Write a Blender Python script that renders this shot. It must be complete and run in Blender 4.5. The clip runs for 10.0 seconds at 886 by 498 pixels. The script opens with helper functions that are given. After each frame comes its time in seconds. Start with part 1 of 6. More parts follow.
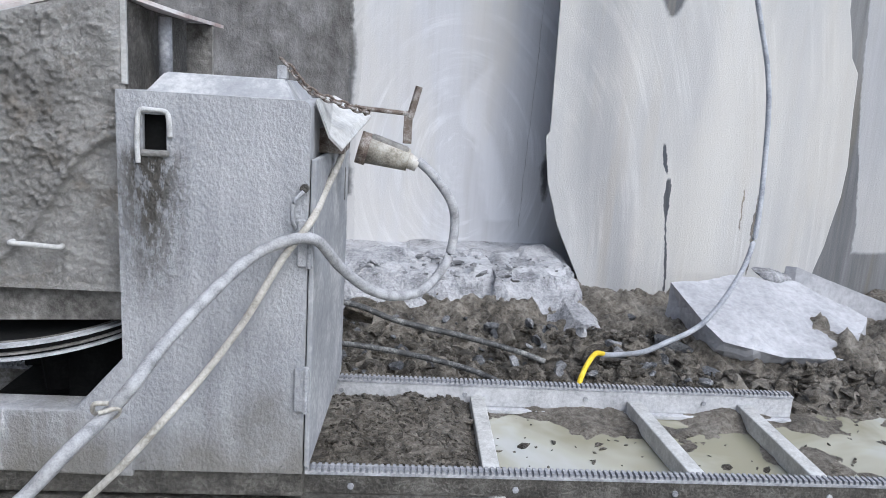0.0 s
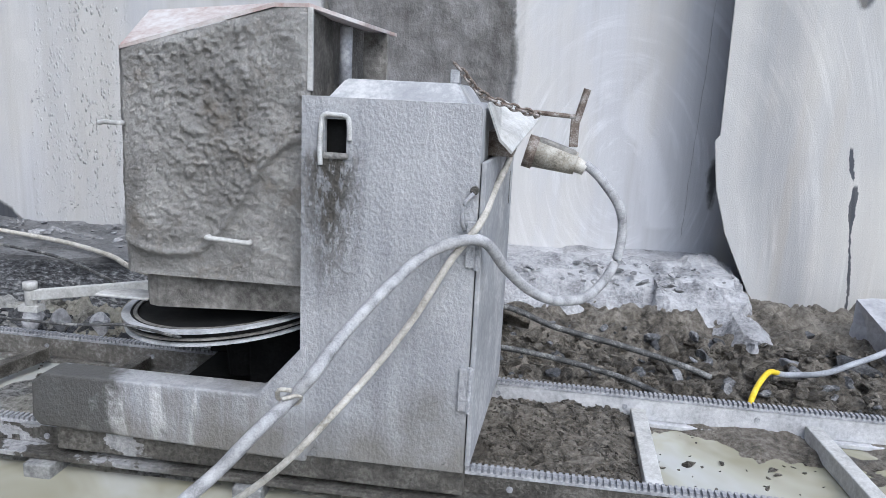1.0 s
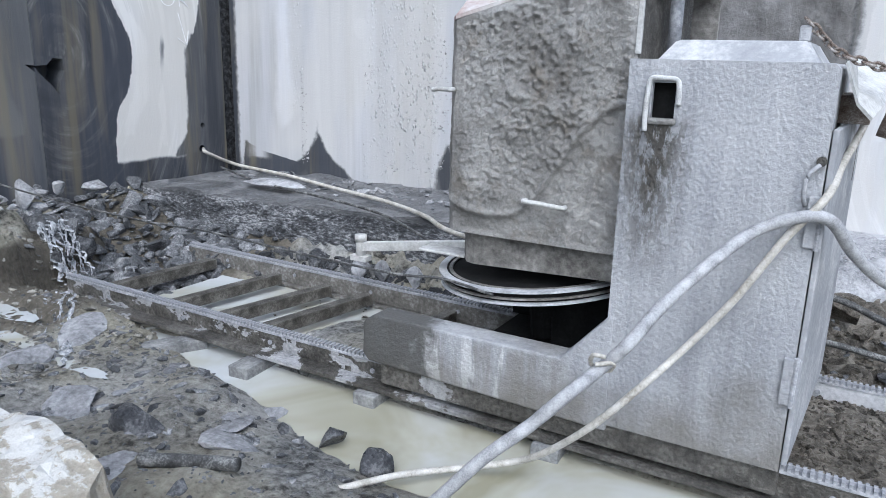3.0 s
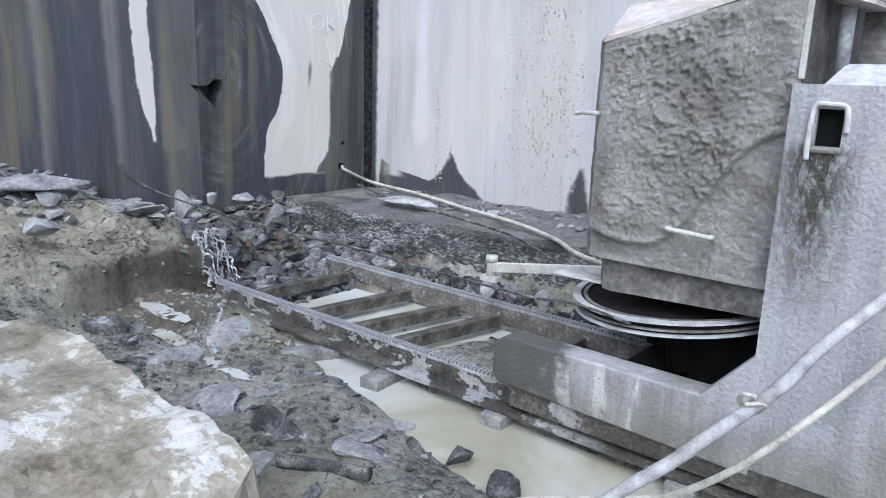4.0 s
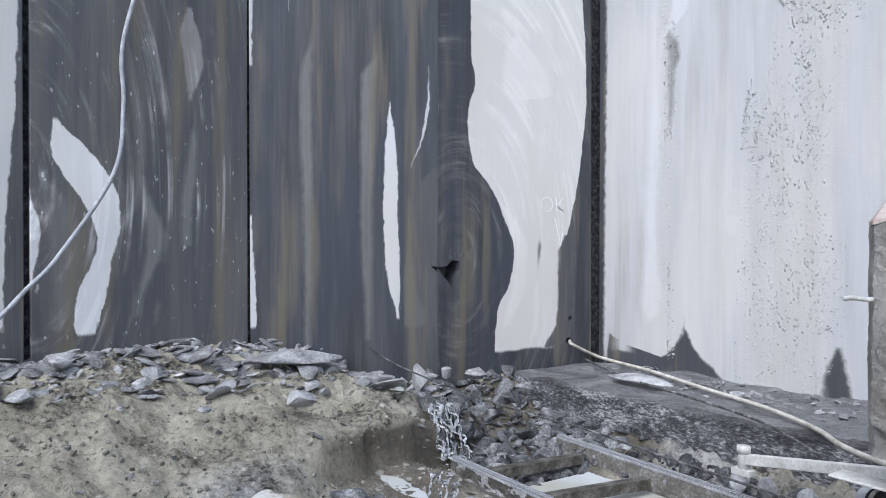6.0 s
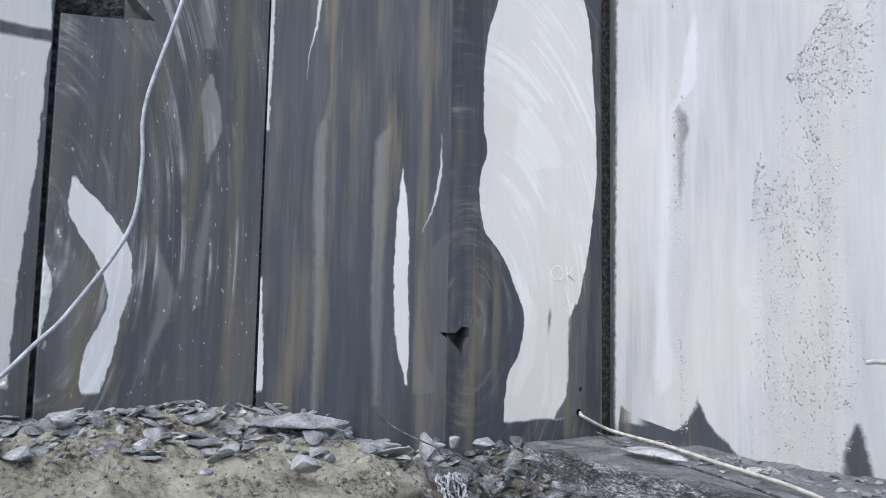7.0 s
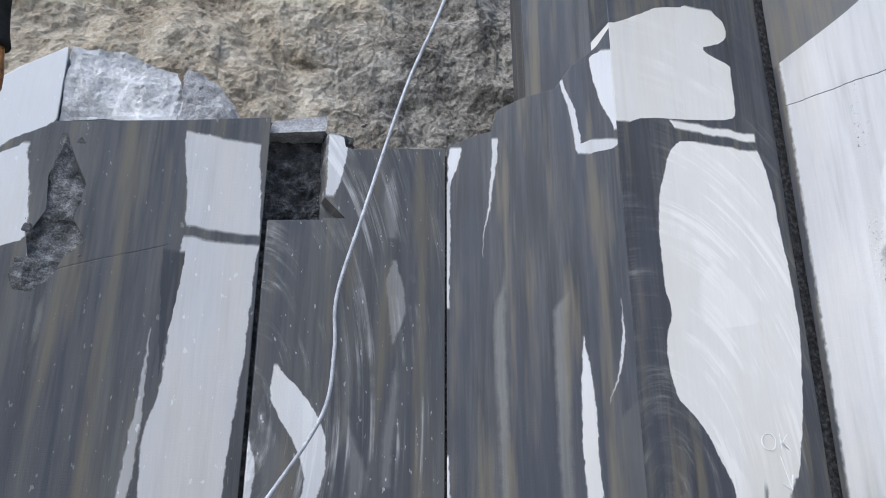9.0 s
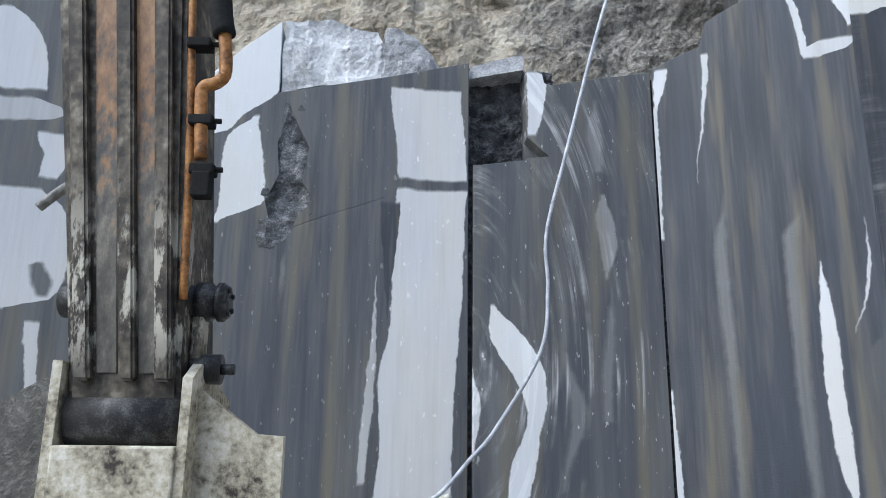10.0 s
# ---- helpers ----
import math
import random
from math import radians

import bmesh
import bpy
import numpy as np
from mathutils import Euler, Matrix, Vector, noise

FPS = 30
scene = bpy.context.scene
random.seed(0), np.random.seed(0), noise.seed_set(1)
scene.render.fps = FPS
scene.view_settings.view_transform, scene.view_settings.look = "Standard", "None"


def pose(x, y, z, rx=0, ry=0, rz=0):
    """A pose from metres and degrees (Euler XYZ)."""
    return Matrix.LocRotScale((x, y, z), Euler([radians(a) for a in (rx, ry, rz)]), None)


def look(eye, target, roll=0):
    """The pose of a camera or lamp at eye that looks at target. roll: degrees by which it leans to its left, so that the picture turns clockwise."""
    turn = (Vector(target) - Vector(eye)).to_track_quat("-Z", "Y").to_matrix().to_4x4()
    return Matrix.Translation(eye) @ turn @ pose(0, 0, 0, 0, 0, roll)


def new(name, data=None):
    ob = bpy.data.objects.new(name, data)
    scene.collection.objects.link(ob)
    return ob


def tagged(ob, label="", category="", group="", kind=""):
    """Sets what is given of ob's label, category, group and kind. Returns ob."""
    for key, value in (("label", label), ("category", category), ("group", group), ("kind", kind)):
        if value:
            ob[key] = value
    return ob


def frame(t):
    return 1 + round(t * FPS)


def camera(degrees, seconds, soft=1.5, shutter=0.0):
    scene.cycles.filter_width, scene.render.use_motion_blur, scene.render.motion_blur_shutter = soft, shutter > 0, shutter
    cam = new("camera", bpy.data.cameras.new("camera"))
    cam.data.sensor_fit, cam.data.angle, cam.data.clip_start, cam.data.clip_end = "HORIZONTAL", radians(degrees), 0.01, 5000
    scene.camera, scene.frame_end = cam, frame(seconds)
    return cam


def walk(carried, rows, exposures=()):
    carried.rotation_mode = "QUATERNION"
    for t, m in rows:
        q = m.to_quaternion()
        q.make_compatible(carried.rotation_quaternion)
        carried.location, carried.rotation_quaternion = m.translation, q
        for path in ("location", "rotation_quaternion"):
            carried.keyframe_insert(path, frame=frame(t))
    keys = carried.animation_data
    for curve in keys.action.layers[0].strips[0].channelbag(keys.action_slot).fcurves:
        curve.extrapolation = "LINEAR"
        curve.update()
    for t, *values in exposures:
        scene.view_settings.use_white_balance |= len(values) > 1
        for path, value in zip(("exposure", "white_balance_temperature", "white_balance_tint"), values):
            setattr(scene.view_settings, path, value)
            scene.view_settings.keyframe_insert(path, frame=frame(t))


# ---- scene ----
cam = camera(62.8, 10.0, soft=0.5)
PATH = [
    (0, (0.455, -0.263, 1.22), (0.606, 1.689, 0.812), 3.7),
    (0.5, (0.423, -0.265, 1.208), (0.376, 1.693, 0.803), 2.9),
    (1, (0.395, -0.259, 1.205), (0.143, 1.681, 0.792), 2.8),
    (1.5, (0.364, -0.257, 1.202), (-0.083, 1.644, 0.771), 2.5),
    (2, (0.342, -0.256, 1.196), (-0.283, 1.587, 0.733), 1.9),
    (2.2, (0.335, -0.266, 1.188), (-0.357, 1.55, 0.715), 1.6),
    (3.3, (0.28, -0.28, 1.171), (-0.758, 1.35, 0.656), 1.7),
    (3.5, (0.27, -0.285, 1.168), (-0.81, 1.318, 0.657), 1.9),
    (4, (0.253, -0.311, 1.174), (-0.988, 1.187, 0.713), 1.8),
    (4.5, (0.241, -0.346, 1.185), (-1.167, 1.024, 0.81), 1.0),
    (5, (0.232, -0.368, 1.218), (-1.308, 0.876, 0.936), 0.3),
    (5.5, (0.202, -0.397, 1.247), (-1.429, 0.751, 1.1), -0.0),
    (5.7, (0.203, -0.402, 1.262), (-1.451, 0.717, 1.166), -0.1),
    (6.8, (0.181, -0.431, 1.182), (-1.491, 0.655, 1.336), 1.0),
    (7, (0.175, -0.424, 1.185), (-1.501, 0.652, 1.37), 1.1),
    (7.5, (0.177, -0.425, 1.187), (-1.499, 0.61, 1.535), 1.1),
    (8, (0.176, -0.424, 1.185), (-1.521, 0.516, 1.671), 1.2),
    (8.5, (0.167, -0.413, 1.19), (-1.58, 0.36, 1.783), 0.6),
    (9, (0.157, -0.398, 1.186), (-1.645, 0.19, 1.826), 0.2),
    (9.5, (0.169, -0.403, 1.183), (-1.709, -0.048, 1.771), 0.6),
    (10, (0.163, -0.398, 1.195), (-1.781, -0.36, 1.665), 0.7),
]
walk(cam, [(t, look(eye, target, roll)) for t, eye, target, roll in PATH], exposures=[(0, 0.37, 5700, 7), (3.5, 0.56, 5480, 6), (5.5, 0.59, 5600, 7), (8.5, 0.61, 5720, 8), (10, 0.78, 5560, 4)])

# ---- light ----
world = bpy.data.worlds.new("world")
scene.world = world
world.use_nodes = True
wn = world.node_tree.nodes
sky = wn.new("ShaderNodeTexSky")
sky.sky_type, sky.sun_disc = "NISHITA", False
sky.sun_elevation, sky.sun_rotation = radians(48), radians(150)
sky.air_density, sky.dust_density, sky.ozone_density = 1.0, 4.0, 1.0
wn["Background"].inputs["Strength"].default_value = 0.13
world.node_tree.links.new(sky.outputs[0], wn["Background"].inputs[0])
sun = new("sun", bpy.data.lights.new("sun", "SUN"))
sun.data.energy, sun.data.angle, sun.data.color = 1.45, radians(60), (1.0, 0.98, 0.96)
sun.matrix_world = look((2.6, -5.1, 9.0), (-1.5, 2.0, 0.0))


# ---- material helpers ----
class Mat:
    """A small builder for node materials in object space, metres."""

    def __init__(self, name, rough=0.8, metal=0.0):
        self.m = bpy.data.materials.new(name)
        self.m.use_nodes = True
        self.t = self.m.node_tree
        self.b = self.t.nodes["Principled BSDF"]
        self.b.inputs["Roughness"].default_value = rough
        self.b.inputs["Metallic"].default_value = metal
        self.co = self.t.nodes.new("ShaderNodeTexCoord").outputs["Object"]
        sep = self.t.nodes.new("ShaderNodeSeparateXYZ")
        self.t.links.new(self.co, sep.inputs[0])
        self.x, self.y, self.z = sep.outputs[0], sep.outputs[1], sep.outputs[2]

    def put(self, sock, value):
        if isinstance(value, (int, float)):
            sock.default_value = value
        elif isinstance(value, tuple):
            sock.default_value = (*value, 1.0)[:4] if len(value) == 3 and sock.type == "RGBA" else value
        else:
            self.t.links.new(value, sock)

    def math(self, op, a, b=0.0, c=0.0, clamp=False):
        n = self.t.nodes.new("ShaderNodeMath")
        n.operation, n.use_clamp = op, clamp
        for i, v in enumerate((a, b, c)):
            self.put(n.inputs[i], v)
        return n.outputs[0]

    def scaled(self, v):
        n = self.t.nodes.new("ShaderNodeMapping")
        n.inputs["Scale"].default_value = v
        self.t.links.new(self.co, n.inputs[0])
        return n.outputs[0]

    def noise(self, scale, detail=4.0, stretch=None, rough=0.55, distort=0.0):
        n = self.t.nodes.new("ShaderNodeTexNoise")
        n.inputs["Scale"].default_value, n.inputs["Detail"].default_value = scale, detail
        n.inputs["Roughness"].default_value, n.inputs["Distortion"].default_value = rough, distort
        self.t.links.new(self.scaled(stretch) if stretch else self.co, n.inputs["Vector"])
        return n.outputs["Fac"]

    def ramp(self, fac, stops):
        n = self.t.nodes.new("ShaderNodeValToRGB")
        e = n.color_ramp.elements
        while len(e) < len(stops):
            e.new(0.5)
        for k, (p, c) in zip(e, stops):
            k.position = p
            k.color = (c, c, c, 1) if isinstance(c, (int, float)) else (*c, 1)
        self.put(n.inputs[0], fac)
        return n.outputs[0]

    def mix(self, fac, a, b, how="MIX"):
        n = self.t.nodes.new("ShaderNodeMix")
        n.data_type, n.blend_type = "RGBA", how
        self.put(n.inputs[0], fac), self.put(n.inputs[6], a), self.put(n.inputs[7], b)
        return n.outputs[2]

    def lerp(self, fac, a, b):
        n = self.t.nodes.new("ShaderNodeMix")
        self.put(n.inputs[0], fac), self.put(n.inputs[2], a), self.put(n.inputs[3], b)
        return n.outputs[0]

    def color(self, c):
        self.put(self.b.inputs["Base Color"], c)
        return self

    def rough(self, r):
        self.put(self.b.inputs["Roughness"], r)
        return self

    def bump(self, height, depth, strength=1.0):
        n = self.t.nodes.new("ShaderNodeBump")
        n.inputs["Distance"].default_value, n.inputs["Strength"].default_value = depth, strength
        self.put(n.inputs["Height"], height)
        self.t.links.new(n.outputs[0], self.b.inputs["Normal"])
        return self

    def curve(self, fac, pts, top=8.0, low=-1.0, high=8.0):
        """A value that follows pts (z, u), z from 0 to top, u from low to high."""
        n = self.t.nodes.new("ShaderNodeFloatCurve")
        c = n.mapping.curves[0]
        pts = sorted(pts)
        pts = [(0.0, pts[0][1])] * (pts[0][0] > 0.001) + pts + [(top, pts[-1][1])]
        while len(c.points) < len(pts):
            c.points.new(0.5, 0.5)
        for k, (z, u) in zip(c.points, pts):
            k.location = (z / top, (u - low) / (high - low))
            k.handle_type = "AUTO_CLAMPED"
        n.mapping.update()
        self.put(n.inputs["Value"], self.math("DIVIDE", fac, top))
        return self.math("MULTIPLY_ADD", n.outputs[0], high - low, low)


def stone(name, dark, mid, light, scale=6.0, rough=0.85, depth=0.01, wet=None, vary=0.0):
    """Rough stone or soil: colour in three tones at two scales, with grain."""
    m = Mat(name, rough)
    m.b.inputs["Specular IOR Level"].default_value = 0.28
    big, fine = m.noise(scale, 8, rough=0.6), m.noise(scale * 9, 6, rough=0.65)
    f = m.lerp(0.4, big, fine)
    c = m.ramp(f, [(0.37, dark), (0.5, mid), (0.62, light)])
    piece = m.t.nodes.new("ShaderNodeNewGeometry").outputs["Random Per Island"]
    m.color(m.mix(1.0, c, m.ramp(piece, [(0.0, 1.0 - vary), (1.0, 1.0)]), "MULTIPLY"))
    m.bump(m.lerp(0.55, big, fine), depth)
    if wet:
        m.rough(m.ramp(m.noise(scale * 0.4, 3), [(0.42, wet), (0.6, rough)]))
    return m.m


def cut_stone(name, base, bands, dry=(0.60, 0.605, 0.63), streak=1.0, tint=(0.175, 0.15, 0.10), pits=None, rings=None, spots=0.0, bottom=0.0, frayed=0.5, cracks=(), whorl=None, plaster=None):
    """A sawn marble face, u along local x and z up: dark where water runs, pale where it is dry and dusty.
    bands: (value, ((z, u left, u right), ...)) patches with wandering edges; base: the value outside them."""
    m = Mat(name)
    wob = m.math("MULTIPLY_ADD", m.noise(3.0, 6, (1, 1, 0.6), 0.6), 0.10, -0.05)
    fine = m.math("MULTIPLY_ADD", m.noise(45, 4, (1, 1, 0.25)), 0.022, -0.011)
    ragged = m.math("MULTIPLY_ADD", m.noise(14, 6, None, 0.65), 0.07, -0.035)
    u = m.math("ADD", m.math("ADD", m.math("ADD", m.x, m.math("MULTIPLY", wob, 0.5)), fine), m.math("MULTIPLY", ragged, frayed))
    run = m.noise(6.0, 7, (1.6, 1.6, 0.08), 0.68)
    thin = m.noise(38.0, 4, (1.2, 1.2, 0.05), 0.6)
    cloud = m.noise(1.3, 5, None, 0.6)
    v = m.math("ADD", base, m.math("MULTIPLY", m.math("SUBTRACT", run, 0.5), 0.42 * streak))
    v = m.math("ADD", v, m.math("MULTIPLY", m.math("SUBTRACT", thin, 0.5), 0.11 * streak))
    v = m.math("ADD", v, m.math("MULTIPLY", m.math("SUBTRACT", m.noise(0.9, 4, (1.5, 1.5, 0.5)), 0.5), 0.16))
    green = m.ramp(m.noise(4.2, 3, (1.7, 1.7, 0.12)), [(0.53, 0.0), (0.66, 1.0)])
    for value, rows, *sharp in bands:
        left = m.curve(m.z, [(r[0], r[1]) for r in rows])
        right = m.curve(m.z, [(r[0], r[2]) for r in rows])
        edge = sharp[0] if sharp else 90.0 if value > 0.5 or value < 0.06 else 28.0
        k = m.math("MULTIPLY", m.math("MULTIPLY", m.math("SUBTRACT", u, left), edge, clamp=True), m.math("MULTIPLY", m.math("SUBTRACT", right, u), edge, clamp=True))
        lo, hi = rows[0][0], rows[-1][0]
        k = m.math("MULTIPLY", k, m.math("MULTIPLY", m.math("SUBTRACT", m.math("ADD", m.z, wob), lo), 40.0, clamp=True))
        k = m.math("MULTIPLY", k, m.math("MULTIPLY", m.math("SUBTRACT", hi, m.math("ADD", m.z, wob)), 40.0, clamp=True))
        inner = m.math("ADD", value, m.math("MULTIPLY", m.math("SUBTRACT", m.lerp(0.5, cloud, thin), 0.5), 0.22))
        v = m.lerp(k, v, inner)
    if spots:
        sp = m.ramp(m.noise(26, 2, (1, 1, 0.5)), [(0.665, 0.0), (0.70, 1.0)])
        v = m.math("ADD", v, m.math("MULTIPLY", sp, spots))
    height = m.lerp(0.25, m.lerp(0.5, m.noise(60, 5, None, 0.7), m.noise(170, 4, None, 0.65)), m.noise(5, 4))
    if rings:
        # arcs left by the saw, swept round a centre
        du, dz = m.math("SUBTRACT", m.x, rings[0]), m.math("MULTIPLY", m.math("SUBTRACT", m.z, rings[1]), rings[3])
        rad = m.math("SQRT", m.math("ADD", m.math("MULTIPLY", du, du), m.math("MULTIPLY", dz, dz)))
        ang = m.math("ARCTAN2", dz, du)
        n = m.t.nodes.new("ShaderNodeCombineXYZ")
        m.put(n.inputs[0], m.math("MULTIPLY", rad, 22.0)), m.put(n.inputs[1], m.math("MULTIPLY", ang, 0.9)), m.put(n.inputs[2], cloud)
        arcs = m.t.nodes.new("ShaderNodeTexNoise")
        arcs.inputs["Scale"].default_value, arcs.inputs["Detail"].default_value, arcs.inputs["Roughness"].default_value = 1.0, 5.0, 0.65
        m.t.links.new(n.outputs[0], arcs.inputs["Vector"])
        brush = m.math("MULTIPLY", m.ramp(arcs.outputs["Fac"], [(0.5, 0.0), (0.66, 1.0)]), m.ramp(m.noise(1.7, 4), [(0.42, 0.0), (0.6, 1.0)]))
        near = m.math("SUBTRACT", 1.0, m.math("DIVIDE", rad, rings[4]), clamp=True)
        v = m.math("ADD", v, m.math("MULTIPLY", m.math("MULTIPLY", brush, rings[2]), m.math("MULTIPLY", near, 2.0, clamp=True)))
        height = m.lerp(0.25, height, arcs.outputs["Fac"])
    if bottom:
        splash = m.math("MULTIPLY", m.math("SUBTRACT", bottom, m.math("ADD", m.z, m.math("MULTIPLY", m.math("SUBTRACT", run, 0.5), 0.5))), 14.0, clamp=True)
        v = m.lerp(splash, v, 0.22)
    if whorl:
        # fine rings turned by a disc saw
        du, dz = m.math("SUBTRACT", m.x, whorl[0]), m.math("SUBTRACT", m.z, whorl[1])
        rad = m.math("ADD", m.math("SQRT", m.math("ADD", m.math("MULTIPLY", du, du), m.math("MULTIPLY", dz, dz))), m.math("MULTIPLY", wob, 0.12))
        line = m.math("MULTIPLY_ADD", m.math("SINE", m.math("MULTIPLY", rad, 150.0)), 0.35, m.math("SINE", m.math("MULTIPLY", rad, 47.0)))
        line = m.math("MULTIPLY", m.math("MULTIPLY", line, m.ramp(m.noise(4.5, 4), [(0.4, 0.1), (0.6, 1.0)])), whorl[3])
        inside = m.math("MULTIPLY", m.math("SUBTRACT", whorl[2], rad), 6.0, clamp=True)
        v = m.math("ADD", v, m.math("MULTIPLY", line, m.math("MULTIPLY", inside, m.math("SUBTRACT", 1.0, m.math("MULTIPLY", v, 2.0), clamp=True))))
        height = m.math("ADD", height, m.math("MULTIPLY", m.math("MULTIPLY", line, inside), 0.8))
    for u0, z0, u1, z1, w in cracks:
        along, across = (m.x, m.z) if abs(u1 - u0) > abs(z1 - z0) else (m.z, m.x)
        a0, b0, a1, b1 = (u0, z0, u1, z1) if along is m.x else (z0, u0, z1, u1)
        mid = m.math("MULTIPLY_ADD", along, (b1 - b0) / (a1 - a0), b0 - a0 * (b1 - b0) / (a1 - a0))
        off = m.math("ABSOLUTE", m.math("ADD", m.math("SUBTRACT", across, mid), m.math("ADD", m.math("MULTIPLY", wob, 0.45), m.math("MULTIPLY", ragged, 0.35))))
        k = m.math("MULTIPLY", m.math("SUBTRACT", w, off), 400.0, clamp=True)
        k = m.math("MULTIPLY", k, m.math("MULTIPLY", m.math("MULTIPLY", m.math("SUBTRACT", along, min(a0, a1)), 30.0, clamp=True), m.math("MULTIPLY", m.math("SUBTRACT", max(a0, a1), along), 30.0, clamp=True)))
        v = m.lerp(m.math("MULTIPLY", k, 0.85), v, 0.12)
        height = m.math("SUBTRACT", height, m.math("MULTIPLY", k, 0.8))
    v = m.math("MAXIMUM", v, 0.0)
    c = m.ramp(v, [(0.0, (0.014, 0.016, 0.02)), (0.12, (0.042, 0.045, 0.054)), (0.3, (0.135, 0.135, 0.135)), (0.55, (0.33, 0.33, 0.335)), (0.8, dry), (1.0, tuple(min(0.76, a * 1.24) for a in dry))])
    gk = m.math("MULTIPLY", green, m.math("SUBTRACT", 0.74, m.math("MULTIPLY", v, 0.8), clamp=True))
    c = m.mix(gk, c, tint)
    warm = m.math("MULTIPLY", m.ramp(m.noise(1.3, 4, (1.4, 1.4, 0.35)), [(0.46, 0.0), (0.6, 0.8)]), m.math("MULTIPLY", m.math("SUBTRACT", v, 0.45), 3.0, clamp=True))
    c = m.mix(m.math("MULTIPLY", warm, 0.6), c, (0.60, 0.575, 0.525))
    cold = m.math("MULTIPLY", m.ramp(m.noise(2.1, 4, (1.5, 1.5, 0.2)), [(0.46, 0.0), (0.58, 0.75)]), m.math("SUBTRACT", 0.55, v, clamp=True))
    c = m.mix(cold, c, (0.055, 0.066, 0.095))
    m.color(c)
    m.rough(m.ramp(v, [(0.1, 0.5), (0.6, 0.88)]))
    if pits:
        left, right = m.curve(m.z, [(r[0], r[1]) for r in pits]), m.curve(m.z, [(r[0], r[2]) for r in pits])
        soft = m.math("ADD", u, m.math("MULTIPLY", m.math("SUBTRACT", cloud, 0.5), 0.25))
        area = m.math("MULTIPLY", m.math("MULTIPLY", m.math("SUBTRACT", soft, left), 9.0, clamp=True), m.math("MULTIPLY", m.math("SUBTRACT", right, soft), 9.0, clamp=True))
        strip = m.math("MULTIPLY", m.math("MULTIPLY", m.math("SUBTRACT", u, 0.6), 20.0, clamp=True), m.math("MULTIPLY", m.math("SUBTRACT", 0.78, u), 20.0, clamp=True))
        area = m.math("MAXIMUM", area, m.math("MULTIPLY", strip, m.ramp(m.noise(0.9, 2), [(0.45, 0.0), (0.55, 1.0)])))
        c = m.mix(m.math("MULTIPLY", area, 0.4), c, (0.47, 0.46, 0.44))
        m.color(c)
        thick = m.ramp(m.noise(2.6, 4, (1, 1, 0.5)), [(0.4, 0.15), (0.6, 1.0)])
        vor = m.t.nodes.new("ShaderNodeTexVoronoi")
        vor.inputs["Scale"].default_value = 44.0
        m.t.links.new(m.scaled((1, 1, 0.55)), vor.inputs["Vector"])
        lump = m.math("MULTIPLY", m.ramp(vor.outputs["Distance"], [(0.08, 1.0), (0.42, 0.0)]), m.ramp(m.noise(11, 5, (1, 1, 0.6), 0.7), [(0.43, 0.0), (0.53, 1.0)]))
        height = m.math("ADD", height, m.math("MULTIPLY", m.math("MULTIPLY", lump, thick), m.math("MULTIPLY", area, 1.6)))
    if plaster:
        # old wall coating, lumpy and brown-grey
        k = m.math("MULTIPLY", m.math("MULTIPLY", m.math("SUBTRACT", u, plaster[0]), 30.0, clamp=True), m.math("MULTIPLY", m.math("SUBTRACT", plaster[1], u), 30.0, clamp=True))
        lumps, daub = m.noise(7, 7, (1, 1, 0.8), 0.62), m.noise(2.6, 5, (1, 1, 0.6), 0.6)
        coat = m.ramp(m.lerp(0.45, lumps, daub), [(0.38, (0.085, 0.08, 0.075)), (0.5, (0.165, 0.158, 0.152)), (0.62, (0.30, 0.295, 0.29))])
        m.color(m.mix(m.math("MULTIPLY", k, 0.85), c, coat))
        height = m.math("ADD", height, m.math("MULTIPLY", m.math("MULTIPLY", lumps, k), 5.0))
    m.bump(height, 0.008)
    return m.m


# ---- mesh helpers ----
def link_mesh(name, verts, faces, mat, parent=None, label="", smooth=False):
    me = bpy.data.meshes.new(name)
    me.from_pydata(verts, [], faces)
    if smooth:
        me.shade_smooth()
    if mat:
        me.materials.append(mat)
    ob = new(name, me)
    if parent:
        ob.parent = parent
    return tagged(ob, label)


def part(name, bm, mat, parent=None, label="", smooth=False):
    me = bpy.data.meshes.new(name)
    bmesh.ops.recalc_face_normals(bm, faces=bm.faces)
    bm.to_mesh(me)
    bm.free()
    if smooth:
        me.shade_smooth()
    me.materials.append(mat)
    ob = new(name, me)
    if parent:
        ob.parent = parent
    return tagged(ob, label)


def thing(name, at, label, category, group="", rz=0.0):
    ob = new(name)
    ob.matrix_basis = pose(*at, 0, 0, rz)
    return tagged(ob, label, category, group)


def add_box(bm, x0, x1, y0, y1, z0, z1, bevel=0.004, m=None):
    made = bmesh.ops.create_cube(bm, size=1.0, matrix=Matrix.Translation(((x0 + x1) / 2, (y0 + y1) / 2, (z0 + z1) / 2)) @ Matrix.Diagonal((x1 - x0, y1 - y0, z1 - z0, 1)))
    vs = made["verts"]
    if bevel:
        es = list({e for v in vs for e in v.link_edges})
        got = bmesh.ops.bevel(bm, geom=es, offset=bevel, segments=2, affect="EDGES", profile=0.5)
        vs = list({v for f in got["faces"] for v in f.verts} | {v for v in vs if v.is_valid})
    if m:
        bmesh.ops.transform(bm, matrix=m, verts=vs)


def box(name, dims, mat, parent=None, label="", bevel=0.004, m=None):
    bm = bmesh.new()
    add_box(bm, *dims, bevel, m)
    return part(name, bm, mat, parent, label)


